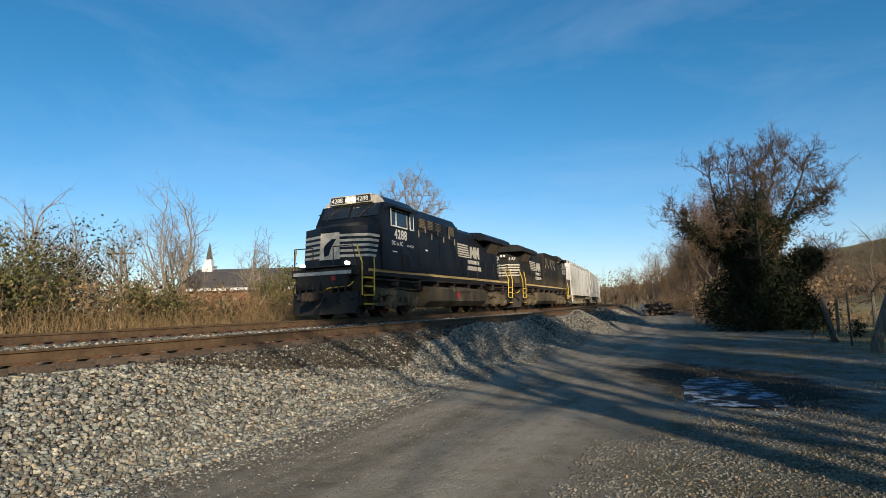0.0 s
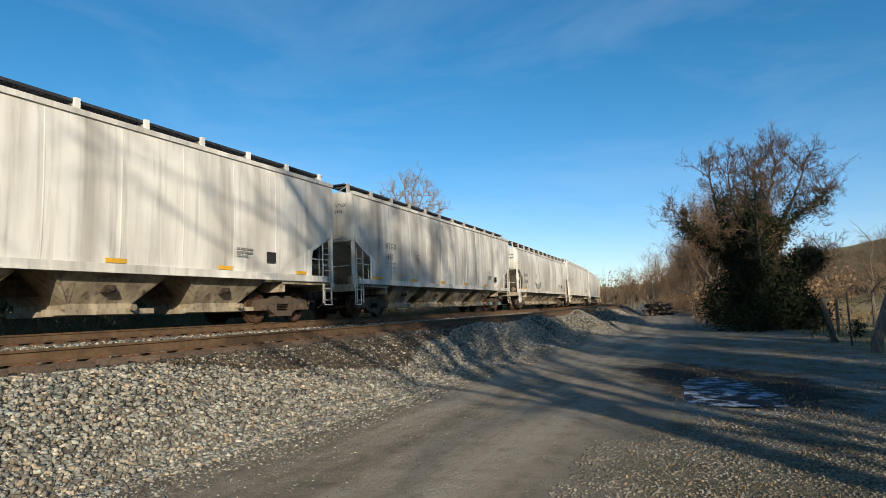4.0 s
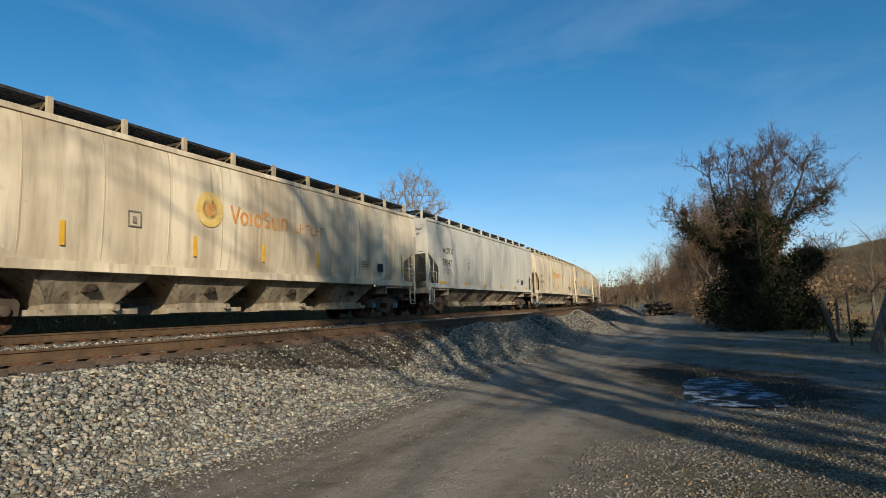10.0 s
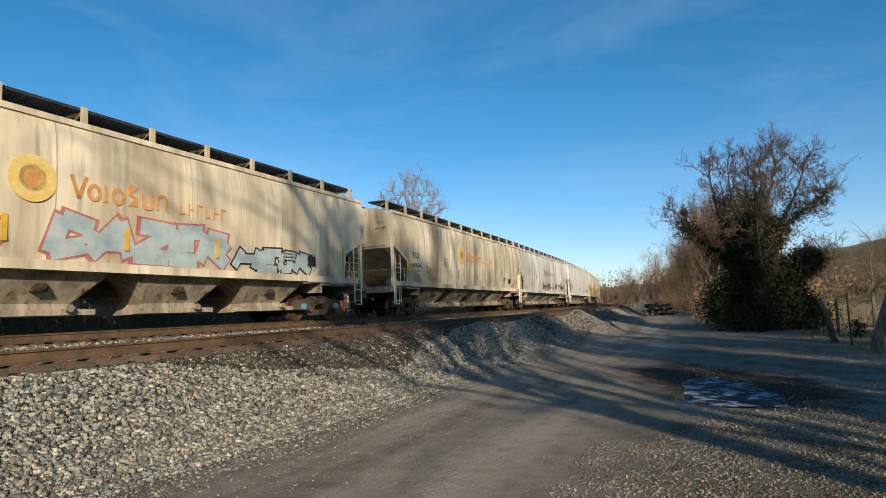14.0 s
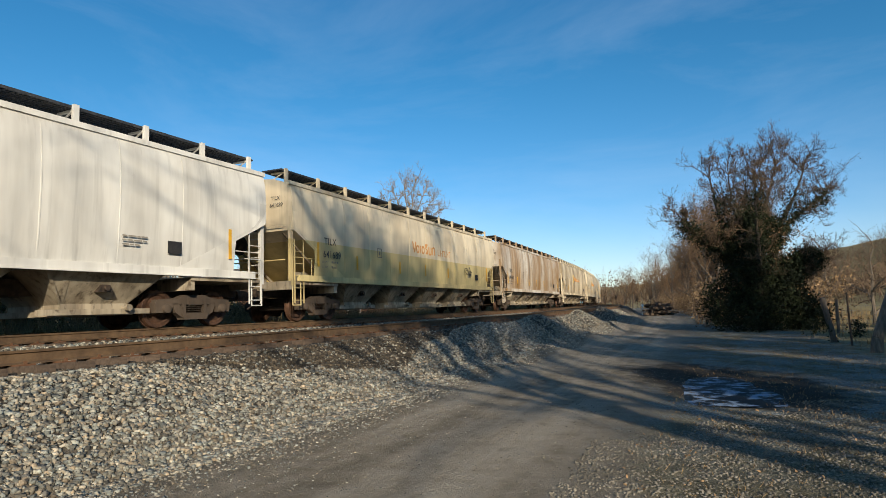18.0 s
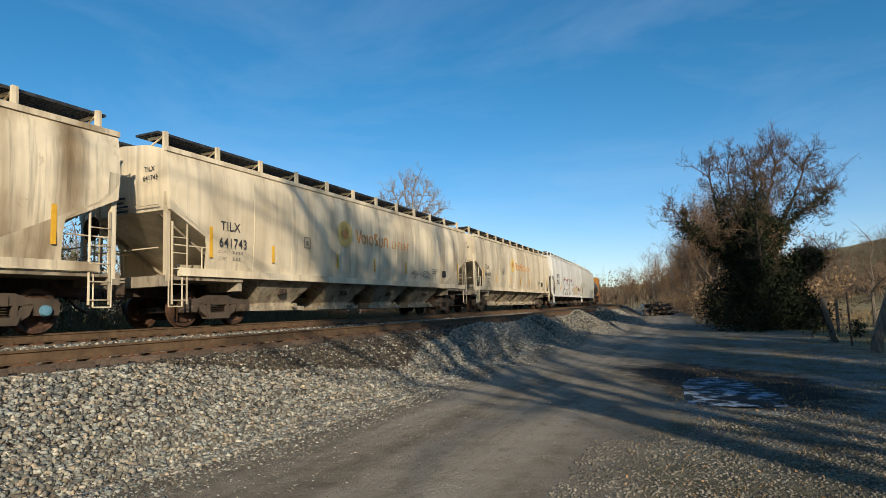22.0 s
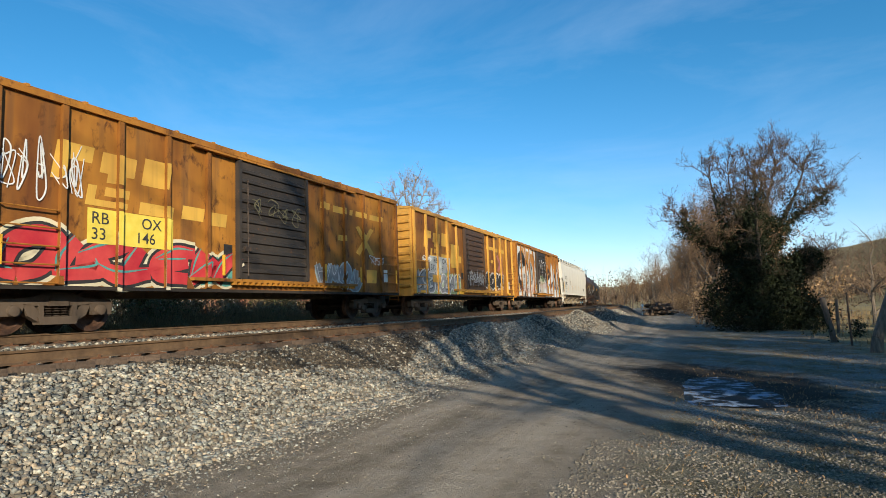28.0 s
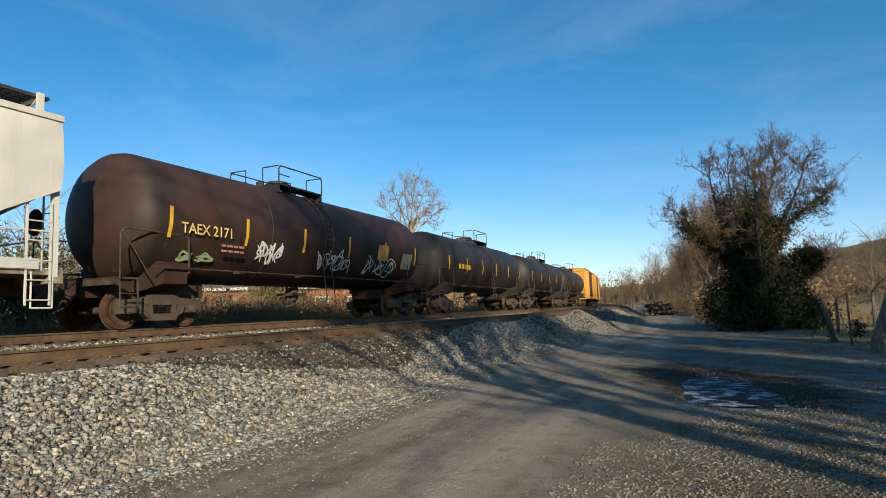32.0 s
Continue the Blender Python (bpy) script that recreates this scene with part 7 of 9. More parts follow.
def sunburst(car, words=M_ORANGE, ring=True, small=True, x=7.58, z=2.98, B=HOP_L - 1.28):
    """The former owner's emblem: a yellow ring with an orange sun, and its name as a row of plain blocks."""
    cx = -B / 2 + x
    y = -1.625
    if ring:
        part("emblem", Geo().lathe_y([(-0.004, 0.26), (0.004, 0.26), (0.004, 0.46), (-0.004, 0.46)], 28).moved(cx, y, z), M_SUNYELLOW, car, "faded yellow ring emblem")
        part("emblem", Geo().lathe_y([(-0.004, 0.01), (-0.003, 0.17), (0.004, 0.17)], 20).moved(cx, y - 0.003, z), M_ORANGE, car)
    g = Geo()

    def stroke(pts, thick=0.075):
        for q in ribbon(pts, thick, 0.0, 4):
            g.slab_y(q, y, y + 0.012)

    def ring_at(rx, rz, cz, mid):
        stroke([(mid + rx * math.cos(0.5236 * k), cz + rz * math.sin(0.5236 * k)) for k in range(13)])
    base, u = z - 0.24, cx + 0.75
    stroke([(u, base + 0.46), (u + 0.16, base)])                                     # wedge
    stroke([(u + 0.32, base + 0.46), (u + 0.16, base)])
    ring_at(0.12, 0.15, base + 0.16, u + 0.5)
    stroke([(u + 0.76, base), (u + 0.76, base + 0.34)])
    ring_at(0.12, 0.15, base + 0.16, u + 1.05)
    g.slab_y([(u + 1.3, base), (u + 1.54, base), (u + 1.54, base + 0.2), (u + 1.36, base + 0.26), (u + 1.54, base + 0.4), (u + 1.54, base + 0.46), (u + 1.3, base + 0.46), (u + 1.28, base + 0.24), (u + 1.46, base + 0.16)], y, y + 0.012)
    stroke([(u + 1.68, base + 0.34), (u + 1.69, base + 0.06), (u + 1.8, base), (u + 1.92, base + 0.06), (u + 1.93, base + 0.34)])
    stroke([(u + 2.07, base), (u + 2.08, base + 0.28), (u + 2.2, base + 0.34), (u + 2.31, base + 0.28), (u + 2.32, base)])
    if small:
        for k in range(6):
            g.box(u + 2.7 + k * 0.27, u + 2.74 + k * 0.27, y, y + 0.012, base, base + 0.3)
            g.box(u + 2.74 + k * 0.27, u + 2.88 + k * 0.27, y, y + 0.012, base + (0.0, 0.13, 0.26)[k % 3], base + (0.04, 0.17, 0.30)[k % 3])
    part("logo", g, words, car, "faded lettering of a former owner")


loco1 = couple(locomotive(-246.2, "black diesel locomotive leading the train with lit headlights", "4288"))
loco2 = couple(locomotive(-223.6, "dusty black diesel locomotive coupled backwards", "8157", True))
h01 = couple(hopper(-200.75, "white covered hopper with grey streaks", P_WHITE[0], "flat", P_LOW, "VTGX", "1428"))
h02 = couple(hopper(-180.05, "dirty white covered hopper with dark streaks", P_WHITE[1], "flat", P_LOW, "VTGX", "1436"))
h03 = couple(hopper(-158.56, "weathered white covered hopper with black lettering", P_WHITE[3], "curved", P_LOW, "NAHX", "101006", mark_z=2.58, mark_x=1.5, mark_size=0.34))
h04 = couple(hopper(-137.6, "white covered hopper with a dusty underside", P_WHITE[0], "flat", P_LOW, "VTGX", "1112"))
h05 = couple(hopper(-116.7, "white covered hopper with panel joints", P_WHITE[2], "flat", P_LOW, "VTGX", "1160"))
h06 = couple(hopper(-95.92, "tan covered hopper with a faded orange emblem", P_TAN[0], "curved", P_LOW, reflect="tall"))
h07 = couple(hopper(-75.19, "clean grey covered hopper with black lettering", P_GREY, "mid", P_LOW, "AOKX", "79047", mark_z=3.25, mark_x=1.68, mark_size=0.46))
h08 = couple(hopper(-54.74, "tan covered hopper with faded emblem", P_TAN[3], "curved", P_LOW, "TILX", "641634", mark_z=2.73, mark_x=1.58, reflect="tall"))
h09 = couple(hopper(-34.04, "cream covered hopper with red and blue graffiti", P_TAN[0], "curved", P_LOW, "TILX", "639897", mark_z=2.73, mark_x=1.58, reflect="tall"))
h10 = couple(hopper(-12.27, "tan covered hopper streaked with dirt", P_TAN[1], "curved", P_LOW, "TILX", "641642", mark_z=2.73, mark_x=1.58, reflect="tall"))
h11 = couple(hopper(6.4, "pale covered hopper with faded grey lettering", P_WHITE[3], "curved", P_LOW, reflect="tall"))
h12 = couple(hopper(27.35, "off-white covered hopper with black lettering", P_WHITE[2], "curved", P_LOW, "TILX", "648486", mark_z=2.73, mark_x=1.58, reflect="tall"))
h13 = couple(hopper(47.96, "cream and olive covered hopper with orange lettering", P_OLIVE, "curved", P_LOW, "TILX", "641689", mark_z=2.73, mark_x=1.58, reflect="tall", trim_mat=P_TAN[0]))
h14 = couple(hopper(69.06, "heavily stained tan covered hopper", P_TAN[2], "curved", P_LOW, "TILX", "641680", mark_z=2.73, mark_x=1.58, reflect="tall"))
h15 = couple(hopper(89.9, "stained tan covered hopper with a faded emblem", P_TAN[4], "curved", P_LOW, "TILX", "639879", mark_z=2.73, mark_x=1.58, reflect="tall"))
h16 = couple(hopper(110.6, "tan covered hopper with orange lettering", P_TAN[3], "curved", P_LOW, "TILX", "641743", mark_z=2.73, mark_x=1.58, reflect="tall"))
h17 = couple(hopper(131.34, "cream covered hopper with a faded emblem", P_TAN[0], "curved", P_LOW, "TILX", "641609", mark_z=2.73, mark_x=1.58, reflect="tall"))
h18 = couple(hopper(152.15, "white covered hopper with large red and white graffiti", P_WHITE[2], "deep", M_STEEL, seams=False, reflect="tall"))
h19 = couple(hopper(171.4, "grey covered hopper with a dark underside", P_GREY, "deep", M_STEEL, length=19.6, seams=False, reflect="none"))
t01 = couple(tank_car(191.2, "glossy black tank car with yellow markings", M_TANKBLACK, 16.9))
b01 = couple(boxcar(208.54, "rusty yellow boxcar with red and teal graffiti", P_YELLOWBOX[0], P_DOOR, P_YELLOWBOX[3]))
b02 = couple(boxcar(225.5, "rusty yellow boxcar with grey graffiti", P_YELLOWBOX[1], P_DOORB, P_YELLOWRIB))
b03 = couple(boxcar(242.0, "rusty boxcar painted over with pale graffiti", P_YELLOWBOX[2], P_DOOR, P_YELLOWBOX[3]))
h20 = couple(hopper(258.65, "clean pale covered hopper with black lettering", P_CLEAN, "curved", P_LOW, "CBFX", "470976", mark_z=3.05, mark_x=1.84, mark_size=0.42, length=20.9, reflect="tall"))
t02 = couple(tank_car(279.9, "rust-brown tank car with white graffiti", M_TANKRUST, 17.0, 1.6, deck_x=-0.7))
t03 = couple(tank_car(296.9, "dull black tank car with yellow markings", M_TANKDARK, 17.0))
t04 = couple(tank_car(313.9, "dull black tank car with railed platform", M_TANKDARK, 17.0))
t05 = couple(tank_car(330.9, "dark tank car stained by dirt", M_TANKDARK, 17.0))
b04 = couple(boxcar(347.6, "yellow boxcar with a pale roof edge", P_YELLOWRIB, P_DOORB, P_YELLOWRIB))
b05 = couple(boxcar(364.6, "worn yellow boxcar near the end of the train", P_YELLOWRIB, P_DOORB, P_YELLOWRIB))
b06 = couple(boxcar(381.6, "worn yellow boxcar near the end of the train", P_YELLOWRIB, P_DOORB, P_YELLOWRIB))
b07 = couple(boxcar(398.6, "worn yellow boxcar near the end of the train", P_YELLOWRIB, P_DOORB, P_YELLOWRIB))


# ---------------------------------------------------------------- markings of single cars
M_SPRAYRED = mat("red_spray", (0.38, 0.018, 0.03), (0.52, 0.06, 0.055), 1.2, 0.6)
M_OLIVESPRAY = mat("dull_olive_spray", (0.10, 0.09, 0.05), (0.16, 0.145, 0.08), 3, 0.7)
M_SPRAYBLUE = mat("pale_blue_spray", (0.30, 0.38, 0.40), (0.44, 0.50, 0.50), 3, 0.7)
M_SPRAYTEAL = mat("teal_spray", (0.05, 0.22, 0.22), (0.10, 0.32, 0.28), 3, 0.7)
M_SPRAYBLACK = mat("black_spray", (0.015, 0.015, 0.016), (0.035, 0.033, 0.032), 4, 0.65)
M_SPRAYWHITE = mat("white_spray", (0.56, 0.57, 0.56), (0.72, 0.72, 0.70), 3, 0.65)
M_SPRAYPINK = mat("faded_red_spray", (0.36, 0.12, 0.10), (0.48, 0.20, 0.16), 3, 0.7)
M_SPRAYCREAM = mat("cream_spray", (0.52, 0.47, 0.30), (0.60, 0.55, 0.40), 3, 0.7)
M_SPRAYGREEN = mat("pale_green_spray", (0.28, 0.38, 0.20), (0.38, 0.46, 0.28), 3, 0.7)
M_SPRAYGREY = mat("grey_spray", (0.20, 0.21, 0.22), (0.32, 0.33, 0.34), 3, 0.7)
M_PALEPANEL = paint("overpainted_pale_panel", (0.58, 0.66, 0.69), (0.46, 0.33, 0.20), 0.7, rust_amount=0.2, seed=61, streak=0.8)
M_FADEDYELLOW = paint("faded_yellow_panel", (0.62, 0.38, 0.07), (0.36, 0.16, 0.04), 0.5, rust_amount=0.2, seed=62)
M_SIGNYELLOW = mat("yellow_sign_panel", (0.64, 0.50, 0.06), (0.72, 0.58, 0.10), 4, 0.6)
M_SIGNGREY = mat("grey_sign_panel", (0.40, 0.42, 0.41), (0.50, 0.52, 0.50), 4, 0.6)
for c, m_, rg in ((h06, M_ORANGE, True), (h08, M_ORANGE, True), (h09, M_ORANGE, True), (h10, M_ORANGE, True), (h11, M_GREYTEXT, False), (h13, M_ORANGE, False), (h15, M_ORANGE, True), (h16, M_ORANGE, True), (h17, M_ORANGE, True)):
    sunburst(c, m_, rg)
H0 = -(HOP_L - 1.28) / 2
M_PEEL = mat("bare_rusty_primer", (0.05, 0.035, 0.024), (0.12, 0.085, 0.06), 9, 0.85, 0, 0.3, 30)
peel_r = random.Random(72)
peel = []
for k in range(46):
    px_, pz_ = H0 + 8.0 + 9.5 * peel_r.random() ** 1.4, 1.72 + abs(peel_r.gauss(0, 0.16))
    rx_ = peel_r.uniform(0.04, 0.16)
    for m in range(3):
        ux, uz = px_ + peel_r.gauss(0, rx_), pz_ + peel_r.gauss(0, 0.09)
        peel.append([(ux + rx_ * peel_r.uniform(0.5, 1.0) * math.cos(a * 0.785), uz + 0.11 * peel_r.uniform(0.4, 1.2) * math.sin(a * 0.785)) for a in range(8)])
decal(h11, "peeled_patch", peel, "curved", M_PEEL, 0.012, "dark patches of peeled paint")
graffiti(h09, "curved", H0 + 4.3, H0 + 7.0, 1.42, 2.25, 4, M_SPRAYBLUE, M_SPRAYPINK, 1, M_GREYTEXT)
graffiti(h09, "curved", H0 + 8.0, H0 + 12.7, 1.42, 2.5, 4, M_SPRAYBLUE, M_SPRAYPINK, 2, M_SPRAYPINK, word="DAZER", tilt=0.2)
graffiti(h09, "curved", H0 + 13.0, H0 + 16.4, 1.42, 2.15, 4, M_SPRAYBLUE, M_SPRAYBLACK, 3, word="HEGR", tilt=0.2)
scribble(h09, "curved", H0 + 0.3, 3.2, 1.3, 0.8, 14, M_SPRAYBLACK, 4)
scribble(h03, "curved", H0 + 5.2, 1.6, 2.0, 0.5, 16, M_SPRAYBLACK, 5)
scribble(h13, "curved", H0 + 14.5, 1.9, 1.0, 0.5, 12, M_SPRAYBLACK, 6)
scribble(h10, "curved", H0 + 3.0, 1.6, 1.4, 0.6, 12, M_GREYTEXT, 7)
scribble(h16, "curved", H0 + 12.6, 1.6, 2.4, 0.4, 14, M_GREYTEXT, 8, 0.018)
# the white hopper with the large piece
graffiti(h18, "deep", H0 + 6.0, H0 + 12.0, 1.2, 2.78, 6, M_SPRAYWHITE, M_SPRAYBLACK, 11, M_SPRAYPINK, M_SPRAYPINK, word="SHIRE", drop=M_SPRAYGREY)
graffiti(h18, "deep", H0 + 12.8, H0 + 15.6, 1.25, 2.2, 4, M_SPRAYCREAM, M_SPRAYRED, 12, M_SPRAYGREEN)
scribble(h18, "deep", H0 + 15.8, 1.6, 2.0, 0.5, 14, M_SPRAYPINK, 13)
scribble(h18, "deep", H0 + 16.0, 1.25, 1.2, 0.25, 10, M_SPRAYBLACK, 14, 0.015)
write(h18, "ECUX", 0.34, H0 + 2.0, 2.72, -1.655, M_BLACKTEXT)
write(h18, "882825", 0.34, H0 + 2.0, 2.3, -1.65, M_BLACKTEXT)
part("mark_frame", Geo().box(H0 + 1.85, H0 + 3.4, -1.652, -1.646, 3.0, 3.03).box(H0 + 1.85, H0 + 3.4, -1.652, -1.646, 2.18, 2.21).box(H0 + 1.85, H0 + 1.88, -1.652, -1.646, 2.2, 3.0).box(H0 + 3.37, H0 + 3.4, -1.652, -1.646, 2.2, 3.0), M_BLACKTEXT, h18)
for k in range(12):
    patch(h18, "reflector", H0 + 4.2 + k * 1.35, H0 + 4.3 + k * 1.35, 1.85, 2.35, -1.66, M_YELLOW) if k % 3 == 0 else None
# grey hopper: faded stencil
bars(h19, -7.2, 2.6, -1.65, [(0.5, 0.4), (0.6, 0.3)], 0.2, 0.12, M_GREYTEXT)
bars(h20, -8.6, 1.62, -1.56, [(0.3, 0.2)], 0.07, 0.08, M_GREYTEXT)
patch(h20, "placard", -8.2, -7.95, 1.42, 1.66, -1.53, M_YELLOW)
patch(h20, "placard", -7.6, -6.7, 1.46, 1.64, -1.53, M_SPRAYBLUE, "pale blue label")

# boxcars
B0 = -15.45 / 2


def blocks(car, specs, material, name="logo", label=""):
    lean = 0.16
    decal(car, name, [[(B0 + a + lean * (z0 - 3), z0), (B0 + b + lean * (z0 - 3), z0), (B0 + b + lean * (z1 - 3), z1), (B0 + a + lean * (z1 - 3), z1)] for a, b, z0, z1 in specs], "box", material, 0.004, label)


# leading boxcar: worn emblem blocks, sign, red piece
FADED = ((1.1, 1.9, 3.55, 3.9), (1.1, 1.35, 3.1, 3.55), (2.1, 2.95, 3.4, 3.86), (2.3, 2.75, 3.2, 3.4), (3.15, 3.85, 3.3, 3.95), (1.9, 2.9, 2.66, 2.8), (1.9, 2.1, 2.8, 3.1), (2.3, 2.9, 2.9, 3.1), (3.2, 4.15, 2.62, 2.9), (4.4, 5.1, 2.66, 3.0), (5.3, 5.9, 2.6, 2.95))
blocks(b01, FADED, M_FADEDYELLOW, label="worn yellow emblem blocks")
blocks(b01, ((10.0, 10.55, 3.75, 3.98), (10.75, 11.6, 3.72, 3.95), (11.8, 12.0, 3.74, 3.94), (12.2, 13.0, 3.74, 3.94), (13.2, 14.2, 3.74, 3.94), (11.2, 11.75, 2.75, 2.95), (13.2, 14.0, 1.3, 1.8)), M_FADEDYELLOW)
decal(b01, "emblem", [[(B0 + 12.3, 3.35), (B0 + 12.55, 3.4), (B0 + 13.6, 2.4), (B0 + 13.35, 2.3)], [(B0 + 13.6, 3.35), (B0 + 13.35, 3.4), (B0 + 12.3, 2.4), (B0 + 12.55, 2.3)]], "box", M_FADEDYELLOW, 0.008, "faded yellow crossed emblem")
scribble(b01, "box", -1.1, 2.95, 2.3, 0.6, 20, M_OLIVESPRAY, 27, 0.025)
graffiti(b01, "box", B0 + 9.9, B0 + 12.6, 1.0, 1.95, 4, M_SPRAYGREY, M_SPRAYBLUE, 29, M_SPRAYWHITE)
decal(b01, "data_panel", [[(B0 + 14.3, 1.35), (B0 + 14.6, 1.35), (B0 + 14.6, 1.85), (B0 + 14.3, 1.85)]], "box", M_SPRAYWHITE, 0.012, "small white data panel")
decal(b01, "data_panel", [[(B0 + 5.75, 1.75), (B0 + 6.2, 1.75), (B0 + 6.2, 2.15), (B0 + 5.75, 2.15)]], "box", M_DARK, 0.012, "dark square panel")
decal(b02, "data_panel", [[(B0 + 5.75, 1.75), (B0 + 6.25, 1.75), (B0 + 6.25, 2.1), (B0 + 5.75, 2.1)]], "box", M_DARK, 0.02, "dark square panel")
decal(b02, "data_panel", [[(B0 + 14.3, 1.35), (B0 + 14.6, 1.35), (B0 + 14.6, 1.85), (B0 + 14.3, 1.85)]], "box", M_SPRAYWHITE, 0.012, "small white data panel")
blocks(b02, FADED, M_FADEDYELLOW, label="worn yellow emblem blocks")
blocks(b02, ((10.0, 10.3, 3.7, 3.9), (10.5, 11.3, 3.7, 3.9), (11.5, 12.2, 3.65, 3.88), (12.5, 13.6, 3.65, 3.88), (10.9, 11.3, 2.9, 3.1), (4.4, 5.5, 2.5, 3.5)), M_FADEDYELLOW)
graffiti(b01, "box", B0 + 0.3, B0 + 5.9, 0.96, 2.1, 5, M_SPRAYRED, M_SPRAYBLACK, 25, M_SPRAYTEAL, None, 0.35, M_SPRAYCREAM)
graffiti(b01, "box", B0 + 4.9, B0 + 6.1, 1.0, 1.9, 2, M_SPRAYTEAL, M_SPRAYCREAM, 26)
scribble(b01, "box", B0 + 0.1, 2.6, 1.7, 1.3, 25, M_SPRAYWHITE, 23, 0.022)
scribble(b01, "box", B0 + 13.2, 2.0, 1.2, 0.4, 10, M_SPRAYWHITE, 24, 0.02)
decal(b01, "sign_panel", [[(B0 + 1.9, 1.85), (B0 + 4.09, 1.85), (B0 + 4.09, 2.6), (B0 + 1.9, 2.6)]], "box", M_SIGNYELLOW, 0.02, "yellow panel with black stencilled letters")
for txt, xx, zz in (("RB", 1.98, 2.28), ("OX", 3.2, 2.28), ("33", 1.98, 1.94), ("146", 3.05, 1.94)):
    write(b01, txt, 0.36, B0 + xx, zz, -1.486, M_BLACKTEXT)
# second boxcar
graffiti(b02, "box", B0 + 0.3, B0 + 2.9, 0.96, 2.05, 4, M_SPRAYGREY, M_SPRAYWHITE, 31, M_SPRAYBLACK, M_SPRAYGREEN, 0.25)
graffiti(b02, "box", B0 + 2.9, B0 + 5.5, 0.96, 1.95, 4, M_SPRAYGREY, M_SPRAYWHITE, 35, M_SPRAYBLACK, M_SPRAYGREEN, 0.25)
decal(b02, "label_panel", [[(B0 + 2.0, 1.5), (B0 + 3.0, 1.5), (B0 + 3.0, 1.85), (B0 + 2.0, 1.85)]], "box", M_FADEDYELLOW, 0.021, "faded yellow repainted panel")
decal(b02, "label_panel", [[(B0 + 4.4, 2.3), (B0 + 5.3, 2.3), (B0 + 5.3, 3.5), (B0 + 4.4, 3.5)]], "box", M_FADEDYELLOW, 0.021, "faded yellow repainted panel")
graffiti(b02, "box", B0 + 9.9, B0 + 13.2, 1.25, 2.35, 4, M_SPRAYBLACK, M_SPRAYWHITE, 32, M_SPRAYWHITE, word="ROAN")
scribble(b02, "box", B0 + 6.4, 1.4, 2.6, 0.9, 30, M_SPRAYGREY, 33, 0.045)
scribble(b02, "box", B0 + 0.7, 2.4, 1.3, 0.3, 10, M_SPRAYWHITE, 34)
decal(b02, "sign_panel", [[(B0 + 1.7, 1.98), (B0 + 4.15, 1.98), (B0 + 4.15, 2.74), (B0 + 1.7, 2.74)]], "box", M_SIGNGREY, 0.02, "grey panel with black stencilled letters")
for txt, xx, zz in (("RB", 2.15, 2.42), ("OX", 3.2, 2.42), ("373", 1.82, 2.06), ("61", 3.1, 2.06)):
    write(b02, txt, 0.38, B0 + xx, zz, -1.486, M_BLACKTEXT)
decal(b02, "emblem", [[(B0 + 12.0, 3.4), (B0 + 12.3, 3.5), (B0 + 13.4, 2.3), (B0 + 13.1, 2.2)], [(B0 + 13.3, 3.4), (B0 + 13.0, 3.5), (B0 + 12.1, 2.5), (B0 + 12.4, 2.4)]], "box", M_SPRAYPINK, 0.012, "faded red crossed emblem")
for xx in (0.4, 5.2, 9.0, 13.9):
    patch(b02, "reflector", B0 + xx, B0 + xx + 0.55, 0.97, 1.1, -1.575, M_YELLOW)
# third boxcar, sprayed over from end to end
M_ORANGEPATCH = paint("bare_orange_patch", (0.46, 0.22, 0.045), (0.20, 0.075, 0.02), 1.0, rust=(0.09, 0.035, 0.014), rust_amount=0.7, seed=64, streak=0.9)


def loop(pts):
    return [(B0 + x, z) for x, z in pts]


def blob(cx, cz, rx, rz, n=36, wob=0.015, seed=0):
    rb = random.Random(seed)
    return loop([(cx + rx * math.cos(6.2832 * k / n) * (1 + rb.uniform(-wob, wob)), cz + rz * math.sin(6.2832 * k / n) * (1 + rb.uniform(-wob, wob))) for k in range(n)])


decal(b03, "graffiti_cloud", [loop([(0.1, 0.94), (6.0, 0.94), (6.0, 4.5), (0.1, 4.5)]), loop([(6.2, 1.25), (9.2, 1.25), (9.2, 1.9), (8.6, 2.4), (7.9, 2.1), (7.1, 2.5), (6.2, 2.2)]),
                              loop([(9.3, 0.94), (15.3, 0.94), (15.3, 4.2), (14.7, 3.3), (14.2, 2.9), (13.4, 2.6), (12.9, 3.6), (12.3, 3.9), (11.9, 3.0), (11.3, 2.7), (10.6, 2.6), (9.9, 3.0), (9.5, 3.9), (9.3, 3.2)])], "box", M_PALEPANEL, 0.006, "pale overpainted panels")
decal(b03, "bare_patch", [loop([(1.35, 4.45), (1.3, 3.9), (1.75, 3.65), (2.35, 3.8), (2.4, 4.45)]), loop([(2.75, 4.3), (2.8, 3.0), (3.2, 2.8), (3.75, 3.1), (3.75, 4.3)]), loop([(3.95, 4.2), (3.95, 3.5), (4.5, 3.55), (5.0, 3.2), (5.15, 2.4), (5.5, 2.6), (5.6, 3.6), (5.2, 4.2)])], "box", M_ORANGEPATCH, 0.009, "bare orange paint left uncovered")


def arc(cx, cz, r0, r1, a0, a1, n=26):
    o = [(B0 + cx + r1 * math.cos(math.radians(a0 + (a1 - a0) * k / n)), cz + r1 * math.sin(math.radians(a0 + (a1 - a0) * k / n))) for k in range(n + 1)]
    i = [(B0 + cx + r0 * math.cos(math.radians(a1 - (a1 - a0) * k / n)), cz + r0 * math.sin(math.radians(a1 - (a1 - a0) * k / n))) for k in range(n + 1)]
    return o + i


